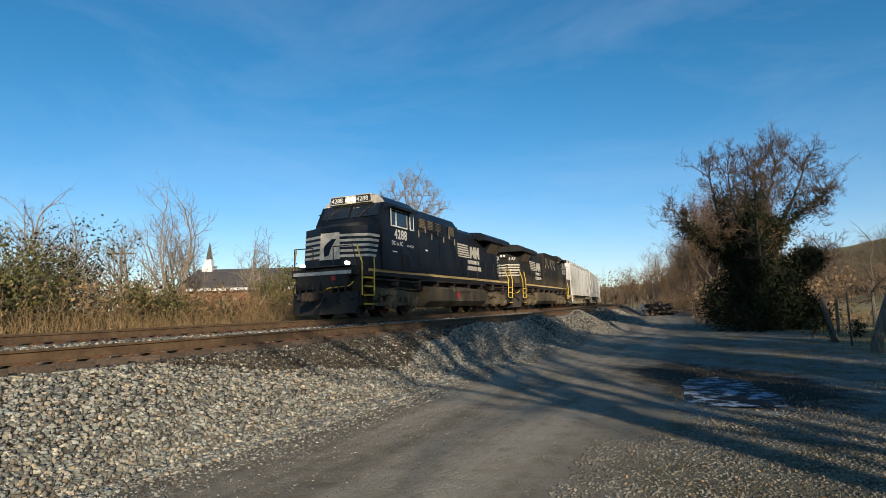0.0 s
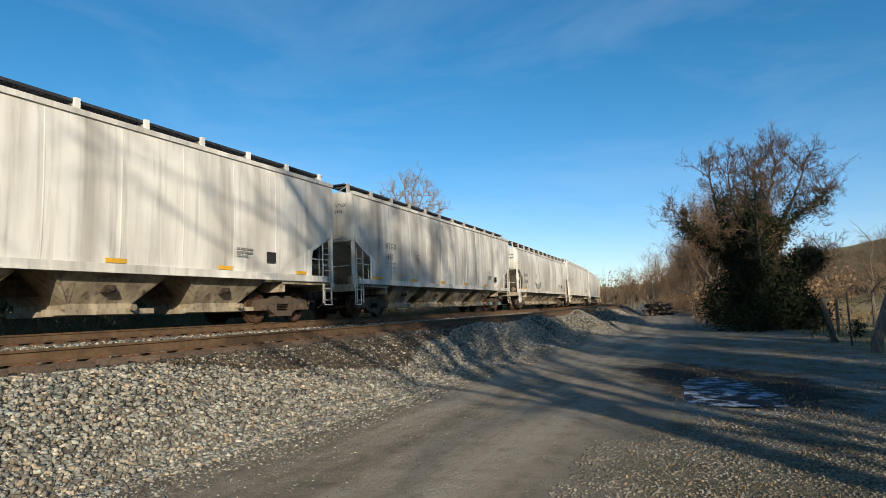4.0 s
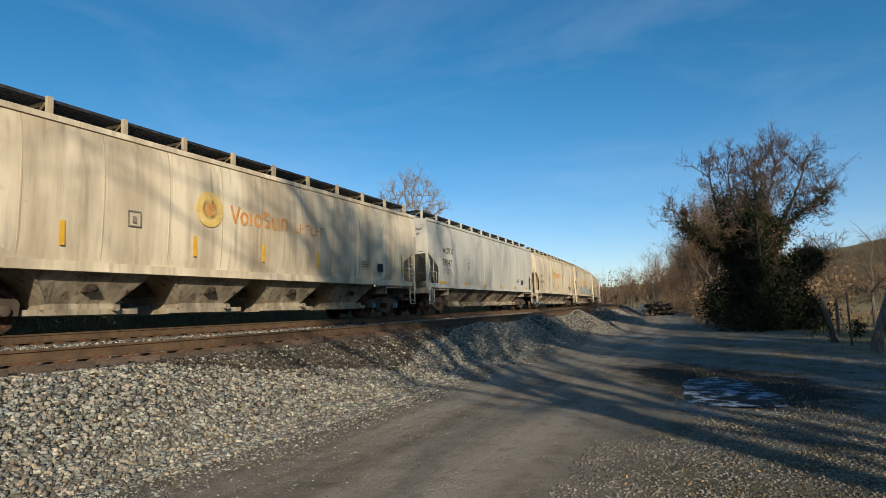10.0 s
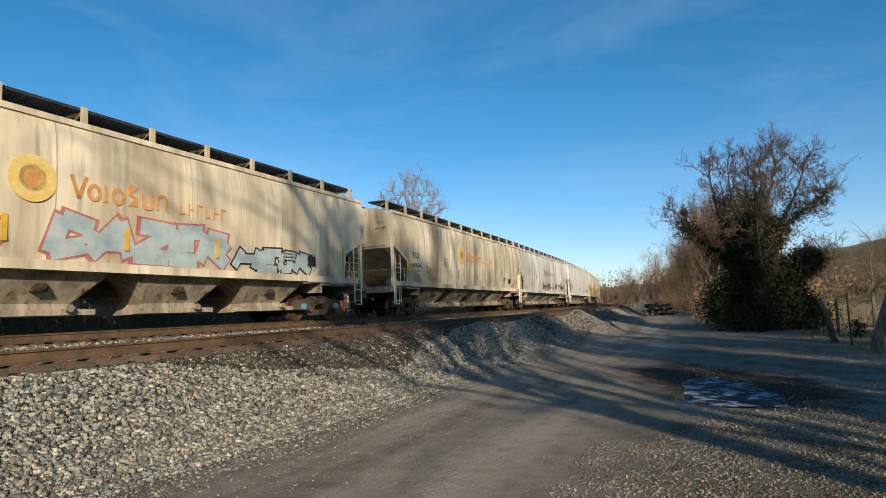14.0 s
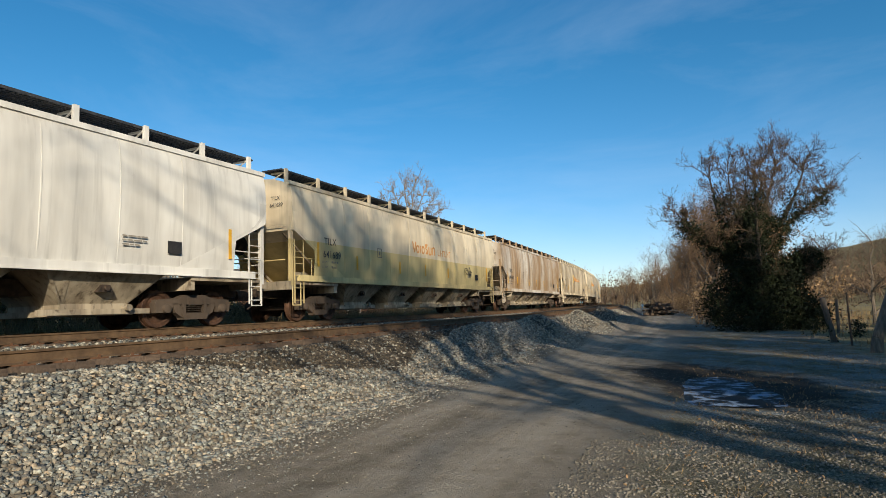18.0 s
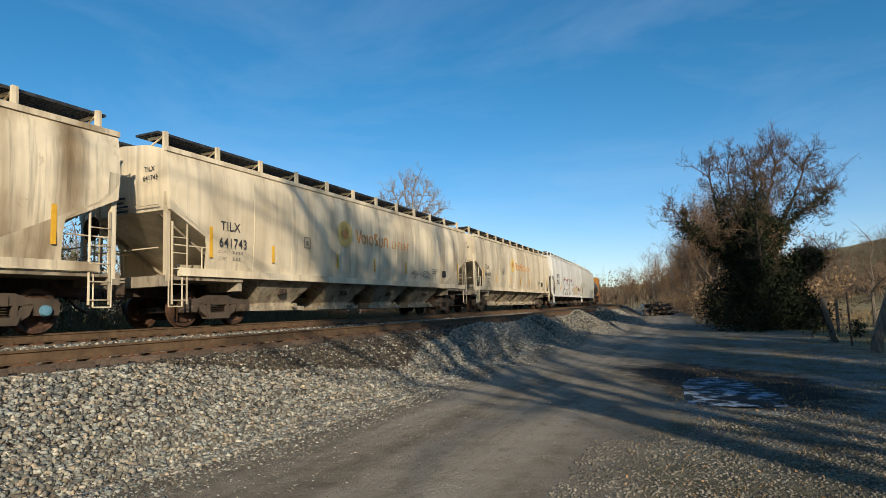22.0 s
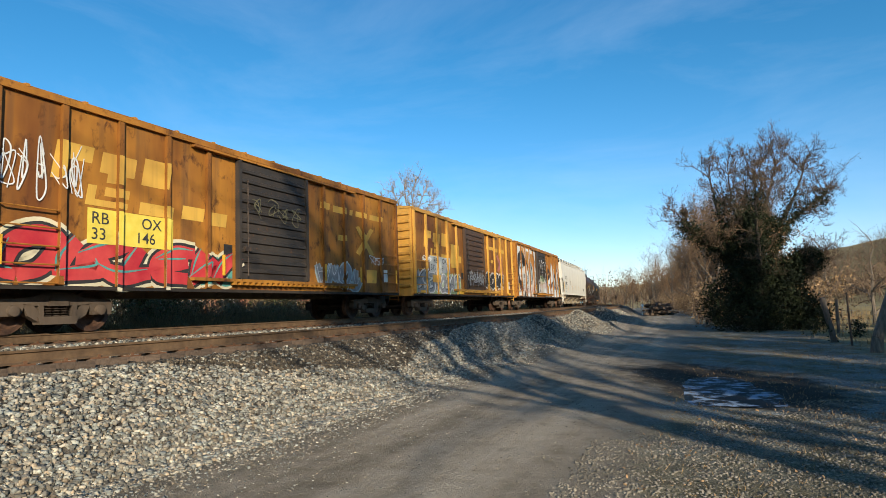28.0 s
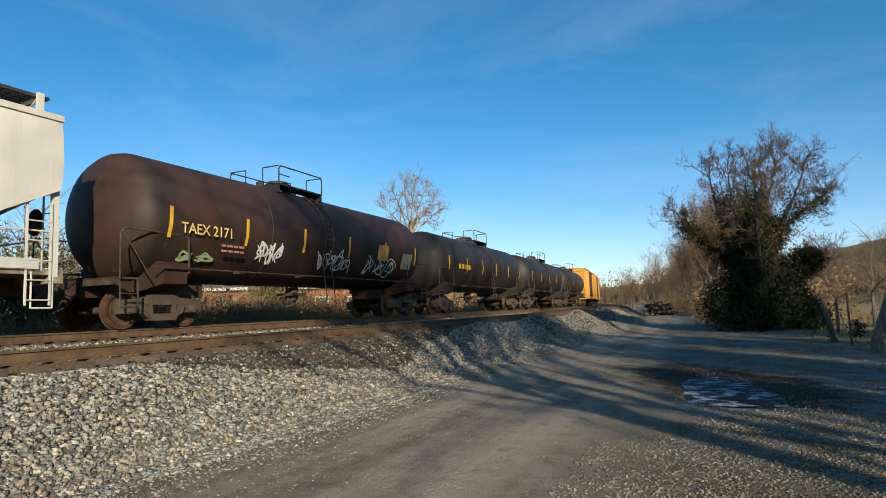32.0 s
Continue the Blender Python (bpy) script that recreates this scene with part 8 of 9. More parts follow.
decal(b03, "graffiti_outline", [arc(1.5, 2.75, 0.8, 1.45, 25, 325), loop([(0.9, 2.85), (2.5, 3.2), (2.75, 3.6), (2.2, 3.7), (0.9, 3.3)]), arc(2.9, 2.75, 0.55, 0.72, -70, 80), arc(4.3, 2.65, 1.55, 1.85, -58, 62), loop([(1.9, 0.94), (3.2, 0.94), (2.75, 1.5), (2.5, 1.62)]), loop([(5.0, 0.94), (5.7, 0.94), (6.0, 1.7), (5.75, 1.9)]),
                                arc(10.9, 2.25, 0.75, 1.1, 35, 190), loop([(9.9, 2.95), (11.6, 2.8), (11.2, 2.45), (10.0, 2.4)]), loop([(11.0, 2.0), (12.8, 2.3), (12.4, 1.8), (11.4, 1.7)]), arc(14.0, 2.6, 1.05, 1.25, -60, 60)], "box", M_SPRAYBLACK, 0.014)
decal(b03, "graffiti_outline", [blob(4.35, 2.65, 0.5, 0.85, seed=1), blob(13.6, 2.3, 0.42, 0.75, seed=2)], "box", M_SPRAYBLACK, 0.016)
decal(b03, "graffiti_fill", [blob(4.4, 2.6, 0.2, 0.48, seed=3), blob(13.62, 2.28, 0.17, 0.42, seed=4), blob(1.35, 3.15, 0.4, 0.14, seed=5), loop([(2.45, 0.96), (2.75, 0.96), (2.62, 1.35)])], "box", M_SPRAYBLUE, 0.019)
decal(b03, "graffiti_line", ribbon([(B0 + 5.1, 4.2), (B0 + 5.75, 3.4), (B0 + 5.95, 2.4), (B0 + 5.6, 1.4)], 0.12) + ribbon([(B0 + 2.2, 4.4), (B0 + 2.45, 4.0), (B0 + 2.35, 3.75)], 0.07) + ribbon([(B0 + 12.2, 3.9), (B0 + 12.9, 3.3), (B0 + 13.0, 2.2)], 0.09) + ribbon([(B0 + 10.0, 3.9), (B0 + 10.4, 3.3), (B0 + 10.2, 2.6)], 0.07), "box", M_SPRAYWHITE, 0.022)
decal(b03, "graffiti_line", ribbon([(-0.9, 3.9), (-0.5, 3.2), (-0.1, 3.9), (0.1, 2.6)], 0.06) + ribbon([(0.0, 3.6), (0.7, 3.75), (1.1, 3.2), (1.2, 2.3)], 0.06), "box", M_SPRAYWHITE, 0.03)
scribble(b03, "box", -1.0, 1.9, 1.8, 0.8, 16, M_SPRAYGREEN, 45, 0.03)
scribble(b03, "box", B0 + 0.3, 1.2, 5.0, 0.5, 30, M_SPRAYPINK, 41, 0.02)
scribble(b03, "box", B0 + 6.4, 1.5, 2.8, 0.9, 24, M_SPRAYPINK, 42, 0.02)
scribble(b03, "box", B0 + 10.0, 1.3, 3.4, 0.9, 22, M_SPRAYPINK, 43, 0.018)
decal(b03, "sign_panel", [[(B0 + 1.75, 1.3), (B0 + 2.56, 1.3), (B0 + 2.56, 2.6), (B0 + 1.75, 2.6)], [(B0 + 2.76, 1.3), (B0 + 3.7, 1.3), (B0 + 3.7, 2.5), (B0 + 2.76, 2.5)]], "box", M_SIGNGREY, 0.02, "grey panels with black stencilled letters")
for txt, xx, zz in (("RB", 1.95, 2.28), ("OX", 3.0, 2.2), ("37", 1.97, 1.93), ("477", 2.95, 1.86)):
    write(b03, txt, 0.38, B0 + xx, zz, -1.486, M_BLACKTEXT, bold=0.02)
write(b03, "LD LMT", 0.13, B0 + 1.95, 1.72, -1.486, M_BLACKTEXT)
write(b03, "LT WT", 0.13, B0 + 1.95, 1.52, -1.486, M_BLACKTEXT)
write(b03, "153000", 0.13, B0 + 2.95, 1.66, -1.486, M_BLACKTEXT)
write(b03, "62700", 0.13, B0 + 3.0, 1.47, -1.486, M_BLACKTEXT)
for c in (b01, b03):
    for xx in (0.12, 5.6, 10.2, 12.4, 15.1):
        patch(c, "reflector", B0 + xx, B0 + xx + 0.1, 1.3, 1.85, -1.575, M_YELLOW)

# tank cars: upright yellow reflectors, marks, scrawls
for c, n_ in ((t01, 4), (t02, 6), (t03, 6), (t04, 5), (t05, 5)):
    for k in range(n_):
        xx = -6.6 + 13.0 * k / (n_ - 1)
        decal(c, "reflector", [[(xx, 2.15), (xx + 0.11, 2.15), (xx + 0.11, 2.45), (xx, 2.45)], [(xx, 2.45), (xx + 0.11, 2.45), (xx + 0.11, 2.9), (xx, 2.9)]], "wide_tank" if c is t02 else "tank", M_YELLOW, 0.045)
write(t02, "TAEX 2171", 0.37, -6.25, 2.3, -1.625, M_SUNYELLOW, bold=0.015)
bars(t02, -4.9, 2.06, -1.58, [(0.16, 0.2, 0.16, 0.2), (0.2, 0.16, 0.2, 0.14)], 0.06, 0.08, M_SPRAYPINK)
scribble(t02, "wide_tank", -3.4, 1.75, 1.2, 0.6, 16, M_SPRAYWHITE, 51, 0.04)
scribble(t02, "wide_tank", -0.6, 1.6, 2.2, 0.8, 24, M_SPRAYWHITE, 52, 0.04)
scribble(t02, "wide_tank", 2.4, 1.6, 2.4, 0.7, 18, M_SPRAYWHITE, 53, 0.03)
scribble(t02, "wide_tank", -6.2, 1.6, 1.2, 0.25, 8, M_SPRAYGREEN, 54, 0.04)
decal(t02, "label_panel", [[(3.3, 2.2), (4.1, 2.2), (4.1, 2.8), (3.3, 2.8)]], "wide_tank", M_ORANGE, 0.04, "faded orange label")
decal(t02, "label_panel", [[(5.3, 1.95), (6.2, 1.95), (6.2, 2.6), (5.3, 2.6)]], "wide_tank", M_GREYTEXT, 0.04, "grey data panel")
bars(t03, -5.2, 2.3, -1.54, [(0.3, 0.3, 0.3, 0.3)], 0.25, 0.1, M_YELLOW)
decal(t01, "label_panel", [[(0.8, 2.45), (2.2, 2.45), (2.2, 3.05), (0.8, 3.05)]], "tank", M_YELLOW, 0.05, "yellow placard with small print")
bars(t01, 0.95, 2.85, -1.585, [(0.4, 0.6), (0.8,), (0.3, 0.5)], 0.05, 0.1, M_BLACKTEXT)
decal(t01, "label_panel", [[(5.2, 2.2), (6.7, 2.2), (6.7, 2.7), (5.2, 2.7)]], "tank", M_SIGNGREY, 0.05, "white data table")
scribble(t01, "tank", -3.2, 1.8, 0.7, 0.4, 12, M_SPRAYWHITE, 55, 0.015)
scribble(t01, "tank", 2.4, 1.7, 0.9, 0.5, 14, M_SPRAYGREY, 56, 0.02)
bars(t01, -0.6, 2.35, -1.54, [(0.5,), (0.6,), (0.4,)], 0.05, 0.06, M_ORANGE)
for sgn in (0.0, 0.42):
    part("placard", Geo().slab_y([(7.0 + sgn, 1.75 + sgn * 0.3), (7.24 + sgn, 1.5 + sgn * 0.3), (7.48 + sgn, 1.75 + sgn * 0.3), (7.24 + sgn, 2.0 + sgn * 0.3)], -1.46, -1.44), M_WHITETEXT, t01, "white diamond placard")


# ---------------------------------------------------------------- big overgrown tree and the wood beside the road
M_DARKTWIG = mat("dark_twigs", (0.05, 0.034, 0.022), (0.13, 0.085, 0.05), 3, 0.95, island=0.3)
M_DARKBARK = mat("dark_bark", (0.02, 0.017, 0.013), (0.06, 0.048, 0.036), 6, 0.95, 0, 0.6, 25, (3, 3, 0.6))
rng = random.Random(77)


def grown_tree(root, paths, seed, bark, twig, reach=1.0, shoots=15, levels=3, stout=1.0):
    """A tree on given main limbs (points with a radius at either end), with boughs and twigs growing from them. Returns wood points and twig ends."""
    rr = random.Random(seed)
    thick, thin, wood, tips = Geo(), Geo(), [], []

    def tube(g, pts, radii, n):
        k = len(g.v)
        for i, p in enumerate(pts):
            d = (pts[min(i + 1, len(pts) - 1)] - pts[max(i - 1, 0)]).normalized()
            a = d.orthogonal().normalized()
            c = d.cross(a)
            g.v += [tuple(p + (a * math.cos(2 * math.pi * j / n) + c * math.sin(2 * math.pi * j / n)) * radii[i]) for j in range(n)]
        g.f += [(k + i * n + j, k + i * n + (j + 1) % n, k + (i + 1) * n + (j + 1) % n, k + (i + 1) * n + j) for i in range(len(pts) - 1) for j in range(n)]

    def shoot(p, d, length, r, level):
        pts, radii = [p.copy()], [r]
        for i in range(4):
            d = (d + Vector((rr.gauss(0, 0.2), rr.gauss(0, 0.2), rr.gauss(0.05, 0.2)))).normalized()
            p = p + d * length / 4
            pts.append(p.copy())
            radii.append(r * (1 - 0.17 * (i + 1)))
        tube(thin, pts, radii, 4 if level == 0 else 3)
        if level >= levels - 1:
            tips.append(p)
            return
        for k in range(rr.randint(4, 6)):
            f = rr.uniform(0.2, 1.0)
            i = min(int(f * 4), 3)
            side = d.orthogonal()
            side.rotate(Matrix.Rotation(rr.uniform(0, 6.283), 3, d))
            shoot(pts[i].lerp(pts[i + 1], f * 4 - i), (d * 0.55 + side.normalized() * rr.uniform(0.4, 0.9) + Vector((0, 0, 0.12))).normalized(), length * rr.uniform(0.42, 0.72), max(r * 0.5, 0.007 * stout), level + 1)
    for r0, r1, points in paths:
        q = [Vector(p) for p in points]
        q = [q[0] * 2 - q[1]] + q + [q[-1] * 2 - q[-2]]
        pts = []
        for i in range(1, len(q) - 2):
            for k in range(6):
                t = k / 6
                pts.append(0.5 * (2 * q[i] + (q[i + 1] - q[i - 1]) * t + (2 * q[i - 1] - 5 * q[i] + 4 * q[i + 1] - q[i + 2]) * t * t + (3 * q[i] - q[i - 1] - 3 * q[i + 1] + q[i + 2]) * t ** 3) + Vector((rr.gauss(0, 0.045), rr.gauss(0, 0.045), 0)))
        pts.append(q[-2])
        n = len(pts) - 1
        tube(thick, pts, [r0 + (r1 - r0) * i / n for i in range(n + 1)], 8)
        wood += pts
        for k in range(5):
            shoot(pts[-1], ((pts[-1] - pts[-3]).normalized() + Vector((rr.gauss(0, 0.4), rr.gauss(0, 0.4), rr.gauss(0.1, 0.3)))).normalized(), reach * rr.uniform(1.0, 1.7), r1, 0)
        for k in range(shoots):
            f = 0.3 + 0.7 * (k + rr.random()) / shoots
            i = min(int(f * n), n - 1)
            d = (pts[i + 1] - pts[i]).normalized()
            side = d.orthogonal()
            side.rotate(Matrix.Rotation(rr.uniform(0, 6.283), 3, d))
            shoot(pts[i].lerp(pts[i + 1], f * n - i), (d * 0.5 + side.normalized() * rr.uniform(0.6, 1.0)).normalized(), reach * rr.uniform(0.7, 1.5) * (1.35 - 0.6 * f), stout * 0.035 * (1.3 - 0.7 * f), 0)
    part("trunk", thick.mesh("trunk", True), bark, root)
    part("crown", thin.mesh("crown"), twig, root, "crown of thin bare branches")
    return wood, tips


big = thing("tree", "big bare tree overgrown with dark ivy", "tree")
big.matrix_basis = pose(16.2, 31.0, z_at(16.2, 31.0) - 0.1) @ Matrix.Diagonal((0.94, 0.94, 0.93, 1))
BIG_LIMBS = ((0.26, 0.03, ((-0.1, 0, -0.2), (-0.7, 0, 1.8), (-1.1, 0.2, 3.6), (-1.6, 0, 5.6), (-2.0, -0.2, 7.3), (-2.2, 0, 8.7))),
             (0.30, 0.03, ((0.1, 0, -0.2), (0.0, 0, 2.5), (0.2, 0.2, 5.0), (0.5, 0, 7.3), (0.8, 0, 9.5))),
             (0.24, 0.04, ((0.4, 0, -0.2), (0.8, 0, 2.0), (1.2, 0.3, 4.0), (1.6, 0, 6.0), (2.4, -0.2, 7.6), (3.1, 0, 9.0))),
             (0.13, 0.03, ((1.5, 0.2, 5.3), (2.5, 0, 6.4), (3.4, -0.3, 7.1), (4.1, -0.2, 7.7))),
             (0.12, 0.03, ((-1.15, 0.1, 3.8), (-2.2, 0.2, 4.8), (-3.1, 0, 5.5), (-3.9, -0.2, 6.2))),
             (0.16, 0.03, ((-0.1, -0.3, 0.0), (-0.4, -1.2, 3.0), (-0.8, -2.0, 5.8), (-1.0, -2.5, 7.6))),
             (0.16, 0.03, ((0.2, 0.3, 0.0), (0.4, 1.3, 3.0), (0.9, 2.2, 6.0), (1.2, 2.7, 8.4))),
             (0.12, 0.03, ((-0.2, 0.2, 5.2), (-0.7, 0.5, 7.0), (-0.8, 0.6, 9.0))),
             (0.12, 0.03, ((0.9, 0, 2.2), (1.7, -0.4, 3.2), (2.4, -0.6, 3.8), (2.9, -0.7, 4.0))),
             (0.10, 0.03, ((0.7, 0, 7.0), (1.4, 0.3, 8.2), (1.7, 0.3, 9.4))))
big_wood, big_tips = grown_tree(big, BIG_LIMBS, 5, M_DARKBARK, M_DARKTWIG, 0.92, 15, 4)
part("dead_leaves", leaf_mesh("dead_leaves", [tuple(p) for p in big_tips if rng.random() < 0.09], 2, 0.06, 0.03, 41), M_DEADLEAF, big, "few brown leaves left on the twigs")


def ivy_centres(n, boxes):
    out = []
    while len(out) < n:
        cx, cy, cz, rx, ry, rz = rng.choice(boxes)
        p = Vector((rng.uniform(-1, 1), rng.uniform(-1, 1), rng.uniform(-1, 1)))
        if 0.25 < p.length < 1:
            out.append((cx + p.x * rx, cy + p.y * ry, cz + p.z * rz))
    return out


IVY_LUMPS = [(-0.6, -0.6, 0.9, 2.2, 1.6, 1.2), (0.4, -0.9, 2.2, 1.7, 1.2, 1.7), (-0.9, -0.4, 3.0, 1.2, 1.1, 1.6), (1.3, -0.2, 1.4, 1.6, 1.4, 1.4), (-1.9, 0.2, 1.6, 1.0, 1.0, 1.3), (1.7, -0.3, 3.4, 1.0, 0.9, 0.9),
             (2.4, -0.4, 0.8, 1.0, 1.1, 0.9), (-0.3, -0.2, 4.6, 0.9, 0.9, 1.1), (2.5, -0.5, 3.9, 0.6, 0.6, 0.5), (-0.2, -0.2, 5.8, 0.8, 0.8, 0.9), (0.9, -0.2, 5.4, 0.7, 0.7, 1.0), (-1.5, 0, 4.9, 0.8, 0.8, 0.9)]
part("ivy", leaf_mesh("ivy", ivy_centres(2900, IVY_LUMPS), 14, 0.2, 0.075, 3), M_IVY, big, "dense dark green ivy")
part("ivy", leaf_mesh("ivy", ivy_centres(110, [(-2.4, 0, 6.0, 1.2, 1.1, 1.2), (0.9, -0.6, 4.6, 0.9, 0.8, 1.4), (1.9, -0.3, 5.4, 1.0, 1.0, 1.2), (2.6, 0, 2.2, 1.0, 1.0, 1.2)]), 9, 0.26, 0.06, 4), M_DEADLEAF, big, "clusters of brown dead leaves")
climb = []
for p in big_wood:
    if 0.3 < p.z < 8.0:
        climb += [tuple(p + Vector((rng.gauss(0, 0.2), rng.gauss(0, 0.2), rng.gauss(0, 0.15)))) for _ in range(int(21 * (1 - p.z / 9.5)))]
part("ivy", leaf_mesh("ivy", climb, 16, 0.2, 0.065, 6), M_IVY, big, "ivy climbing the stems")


def along_road(s, w):
    x, y = beside(s, w)
    return float(x), float(y)


protos = []
for i in range(5):
    x, y = along_road(62 + i * 5, 15.5 + (i % 2) * 3)
    t, tips_ = tree(x, y, 200 + i, 17 + i % 3, 0.2, "bare roadside tree with a few brown leaves", group="roadside trees", fit=(7.0, 12.5 + i % 3), leaves=M_DEADLEAF, per=8, leaf_size=0.055,
                    leaf_spread=0.45, share=0.9, levels=4, forks=(3, 4), stems=1 + i % 2, spread=0.55)
    protos.append(t)
for k in range(12):
    s = 62 + k * 2.4 + rng.uniform(-1.5, 1.5)
    x, y = along_road(s, rng.uniform(14.2, 20))
    copy_thing(rng.choice(protos), pose(x, y, z_at(x, y) - 0.1, 0, 0, rng.uniform(0, 360)))
for k in range(30):
    s = 84 + k * 4.6 + rng.uniform(-2, 2)
    x, y = along_road(s, rng.uniform(14, 26))
    copy_thing(rng.choice(protos), pose(x, y, z_at(x, y) - 0.1, 0, 0, rng.uniform(0, 360)))
for i, (x, y, h) in enumerate(((35.2, 45.0, 7.0), (29.4, 46.0, 8.6), (38.5, 50.0, 8.0), (27.0, 48.0, 8.0))):
    tree(x, y, 330 + i, h, 0.13, "bare pale tree in the field", group="bare field trees", levels=4, forks=(3, 4), spread=0.5)
lone, _t = tree(23.6, 33.0, 311, 6.6, 0.12, "bare dark tree beyond the wire fence", levels=4, forks=(2, 4), spread=0.6, upward=0.2)


def leaning_tree(x, y):
    root = thing("tree", "leaning dark tree trunk beside the fence", "tree")
    root.matrix_basis = pose(x, y, z_at(x, y))
    path = [(0, 0, -0.2), (0.12, 0, 0.4), (0.62, 0, 1.7), (1.7, -0.1, 4.6), (3.2, -0.4, 8.0), (4.2, -0.6, 10.5)]
    g = Geo()
    for k, (a, b) in enumerate(zip(path, path[1:])):
        g.rod(a, b, 0.17 - 0.026 * k, 9, 0.17 - 0.026 * (k + 1))
    part("trunk", g.mesh("trunk", True), M_BARK, root)
    rr = random.Random(9)
    tw = Geo()
    for k in range(26):
        f = rr.uniform(2.2, 4.9)
        a, b = Vector(path[int(f)]), Vector(path[int(f) + 1])
        p0 = a.lerp(b, f % 1)
        p1 = p0 + Vector((rr.uniform(0.3, 2.4), rr.uniform(-1.5, 1.5), rr.uniform(0.4, 2.0)))
        tw.rod(p0, p1, 0.05, 5, 0.015)
        tw.rod(p1, p1 + Vector((rr.uniform(-0.2, 1.0), rr.uniform(-0.8, 0.8), rr.uniform(0.2, 1.0))), 0.015, 4, 0.005)
    part("crown", tw, M_TWIG, root, "crown of thin bare branches")


leaning_tree(12.05, 17.0)


# trees across the tracks
def far_side(s, w):
    x, y = beside(s, -w)
    return float(x), float(y)


def shrub(x, y, seed, h, label, leaves, per, size, share=0.9, spread_l=0.13, twig=None):
    t, tips_ = tree(x, y, seed, h * 1.35, 0.06, label, bark=M_PALEWOOD, twig=twig or M_PALEWOOD, leaves=leaves, per=per, leaf_size=size, leaf_spread=spread_l, share=share,
                    stems=5, levels=3, forks=(3, 5), spread=0.62, split_at=0.15, upward=0.25, group="shrubs across the tracks")
    t.name = "shrub"
    t["category"] = "shrub"
    return t


for i, (s, w, h, leaf, per, lab) in enumerate(((11.5, 8.0, 3.3, M_GREENLEAF, 9, "olive-green leafy shrub beside the track"), (13.6, 9.5, 4.3, M_GREENLEAF, 2, "half-bare shrub with green vine leaves"),
                                              (15.6, 9.0, 4.6, M_IVY, 2, "arching half-bare shrub with dark leaves"), (18.2, 8.2, 2.3, M_GREENLEAF, 9, "low green bramble thicket"),
                                              (20.4, 9.4, 2.0, M_DEADLEAF, 4, "dry brown thicket of brambles"), (22.6, 8.0, 1.7, M_BROWNBRUSH, 4, "dry brown bramble beside the track"), (28.9, 10.6, 3.5, M_GREENLEAF, 12, "dense green evergreen shrub"),
                                              (8.5, 8.4, 3.5, M_GREENLEAF, 8, "olive-green leafy shrub by the tracks"), (25.2, 9.0, 1.8, M_BROWNBRUSH, 3, "dry pale shrub beside the track"), (5.6, 8.6, 3.8, M_IVY, 8, "dark green leafy shrub by the tracks"))):
    x, y = far_side(s, w)
    shrub(x, y, 400 + i, h, lab, leaf, per, 0.07)
for i, (s, w, h, st) in enumerate(((24.5, 14, 10.2, 3), (23.0, 15.5, 8, 2), (30.8, 14, 8.0, 2), (27.4, 16, 7, 1), (20, 16, 7.5, 2), (16.0, 13, 8, 2))):
    x, y = far_side(s, w)
    tree(x, y, 500 + i, h, 0.10 + h * 0.004, "slender bare tree with pale branches", bark=M_PALEWOOD, twig=M_PALEWOOD, group="bare trees across the tracks", stems=st, levels=4, forks=(3, 4), spread=0.5, upward=0.4)


x, y = far_side(65.6, 18)
round_tree = thing("tree", "bare tree with a rounded pale crown across the tracks", "tree", "bare trees across the tracks")
round_tree.matrix_basis = pose(x, y, z_at(x, y) - 0.1)
fan = [(0.28, 0.12, ((0, 0, -0.2), (0.1, 0, 4.0), (0.0, 0.1, 8.0), (0.1, 0, 10.5)))]
for dx, dy, top_z in ((-3.0, 0.4, 13.6), (-1.9, -0.8, 15.2), (-0.7, 0.8, 16.0), (0.6, -0.5, 16.2), (1.7, 0.6, 15.4), (2.7, -0.4, 14.2), (3.2, 0.5, 12.9)):
    fan.append((0.11, 0.04, ((0.05, 0, 9.5), (dx * 0.35, dy * 0.4, 9.5 + (top_z - 9.5) * 0.45), (dx * 0.75, dy * 0.8, 9.5 + (top_z - 9.5) * 0.8), (dx, dy, top_z))))
grown_tree(round_tree, fan, 23, M_PALEWOOD, M_PALEWOOD, 1.2, 8, 3, 2.0)


# ---------------------------------------------------------------- brush, grass and leaves
def scatter(n, s0, s1, w0, w1, seed, power=1.0):
    r = np.random.RandomState(seed)
    s = s0 + (s1 - s0) * r.uniform(0, 1, n) ** power
    w = r.uniform(w0, w1, n)
    x, y = beside(s, w)
    return np.stack([x, y, ground_height(s, w)], -1), r


def stuff(name, label, category, me, material):
    ob = new(name, me)
    ob.material_slots[0].link = "OBJECT"
    ob.material_slots[0].material = material
    return tagged(ob, label, category, kind="stuff")


def tops_of(p, r, h0, h1, lean=0.25):
    h = r.uniform(h0, h1, len(p))
    return p + np.stack([r.normal(0, lean, len(p)) * h, r.normal(0, lean, len(p)) * h, h], -1)


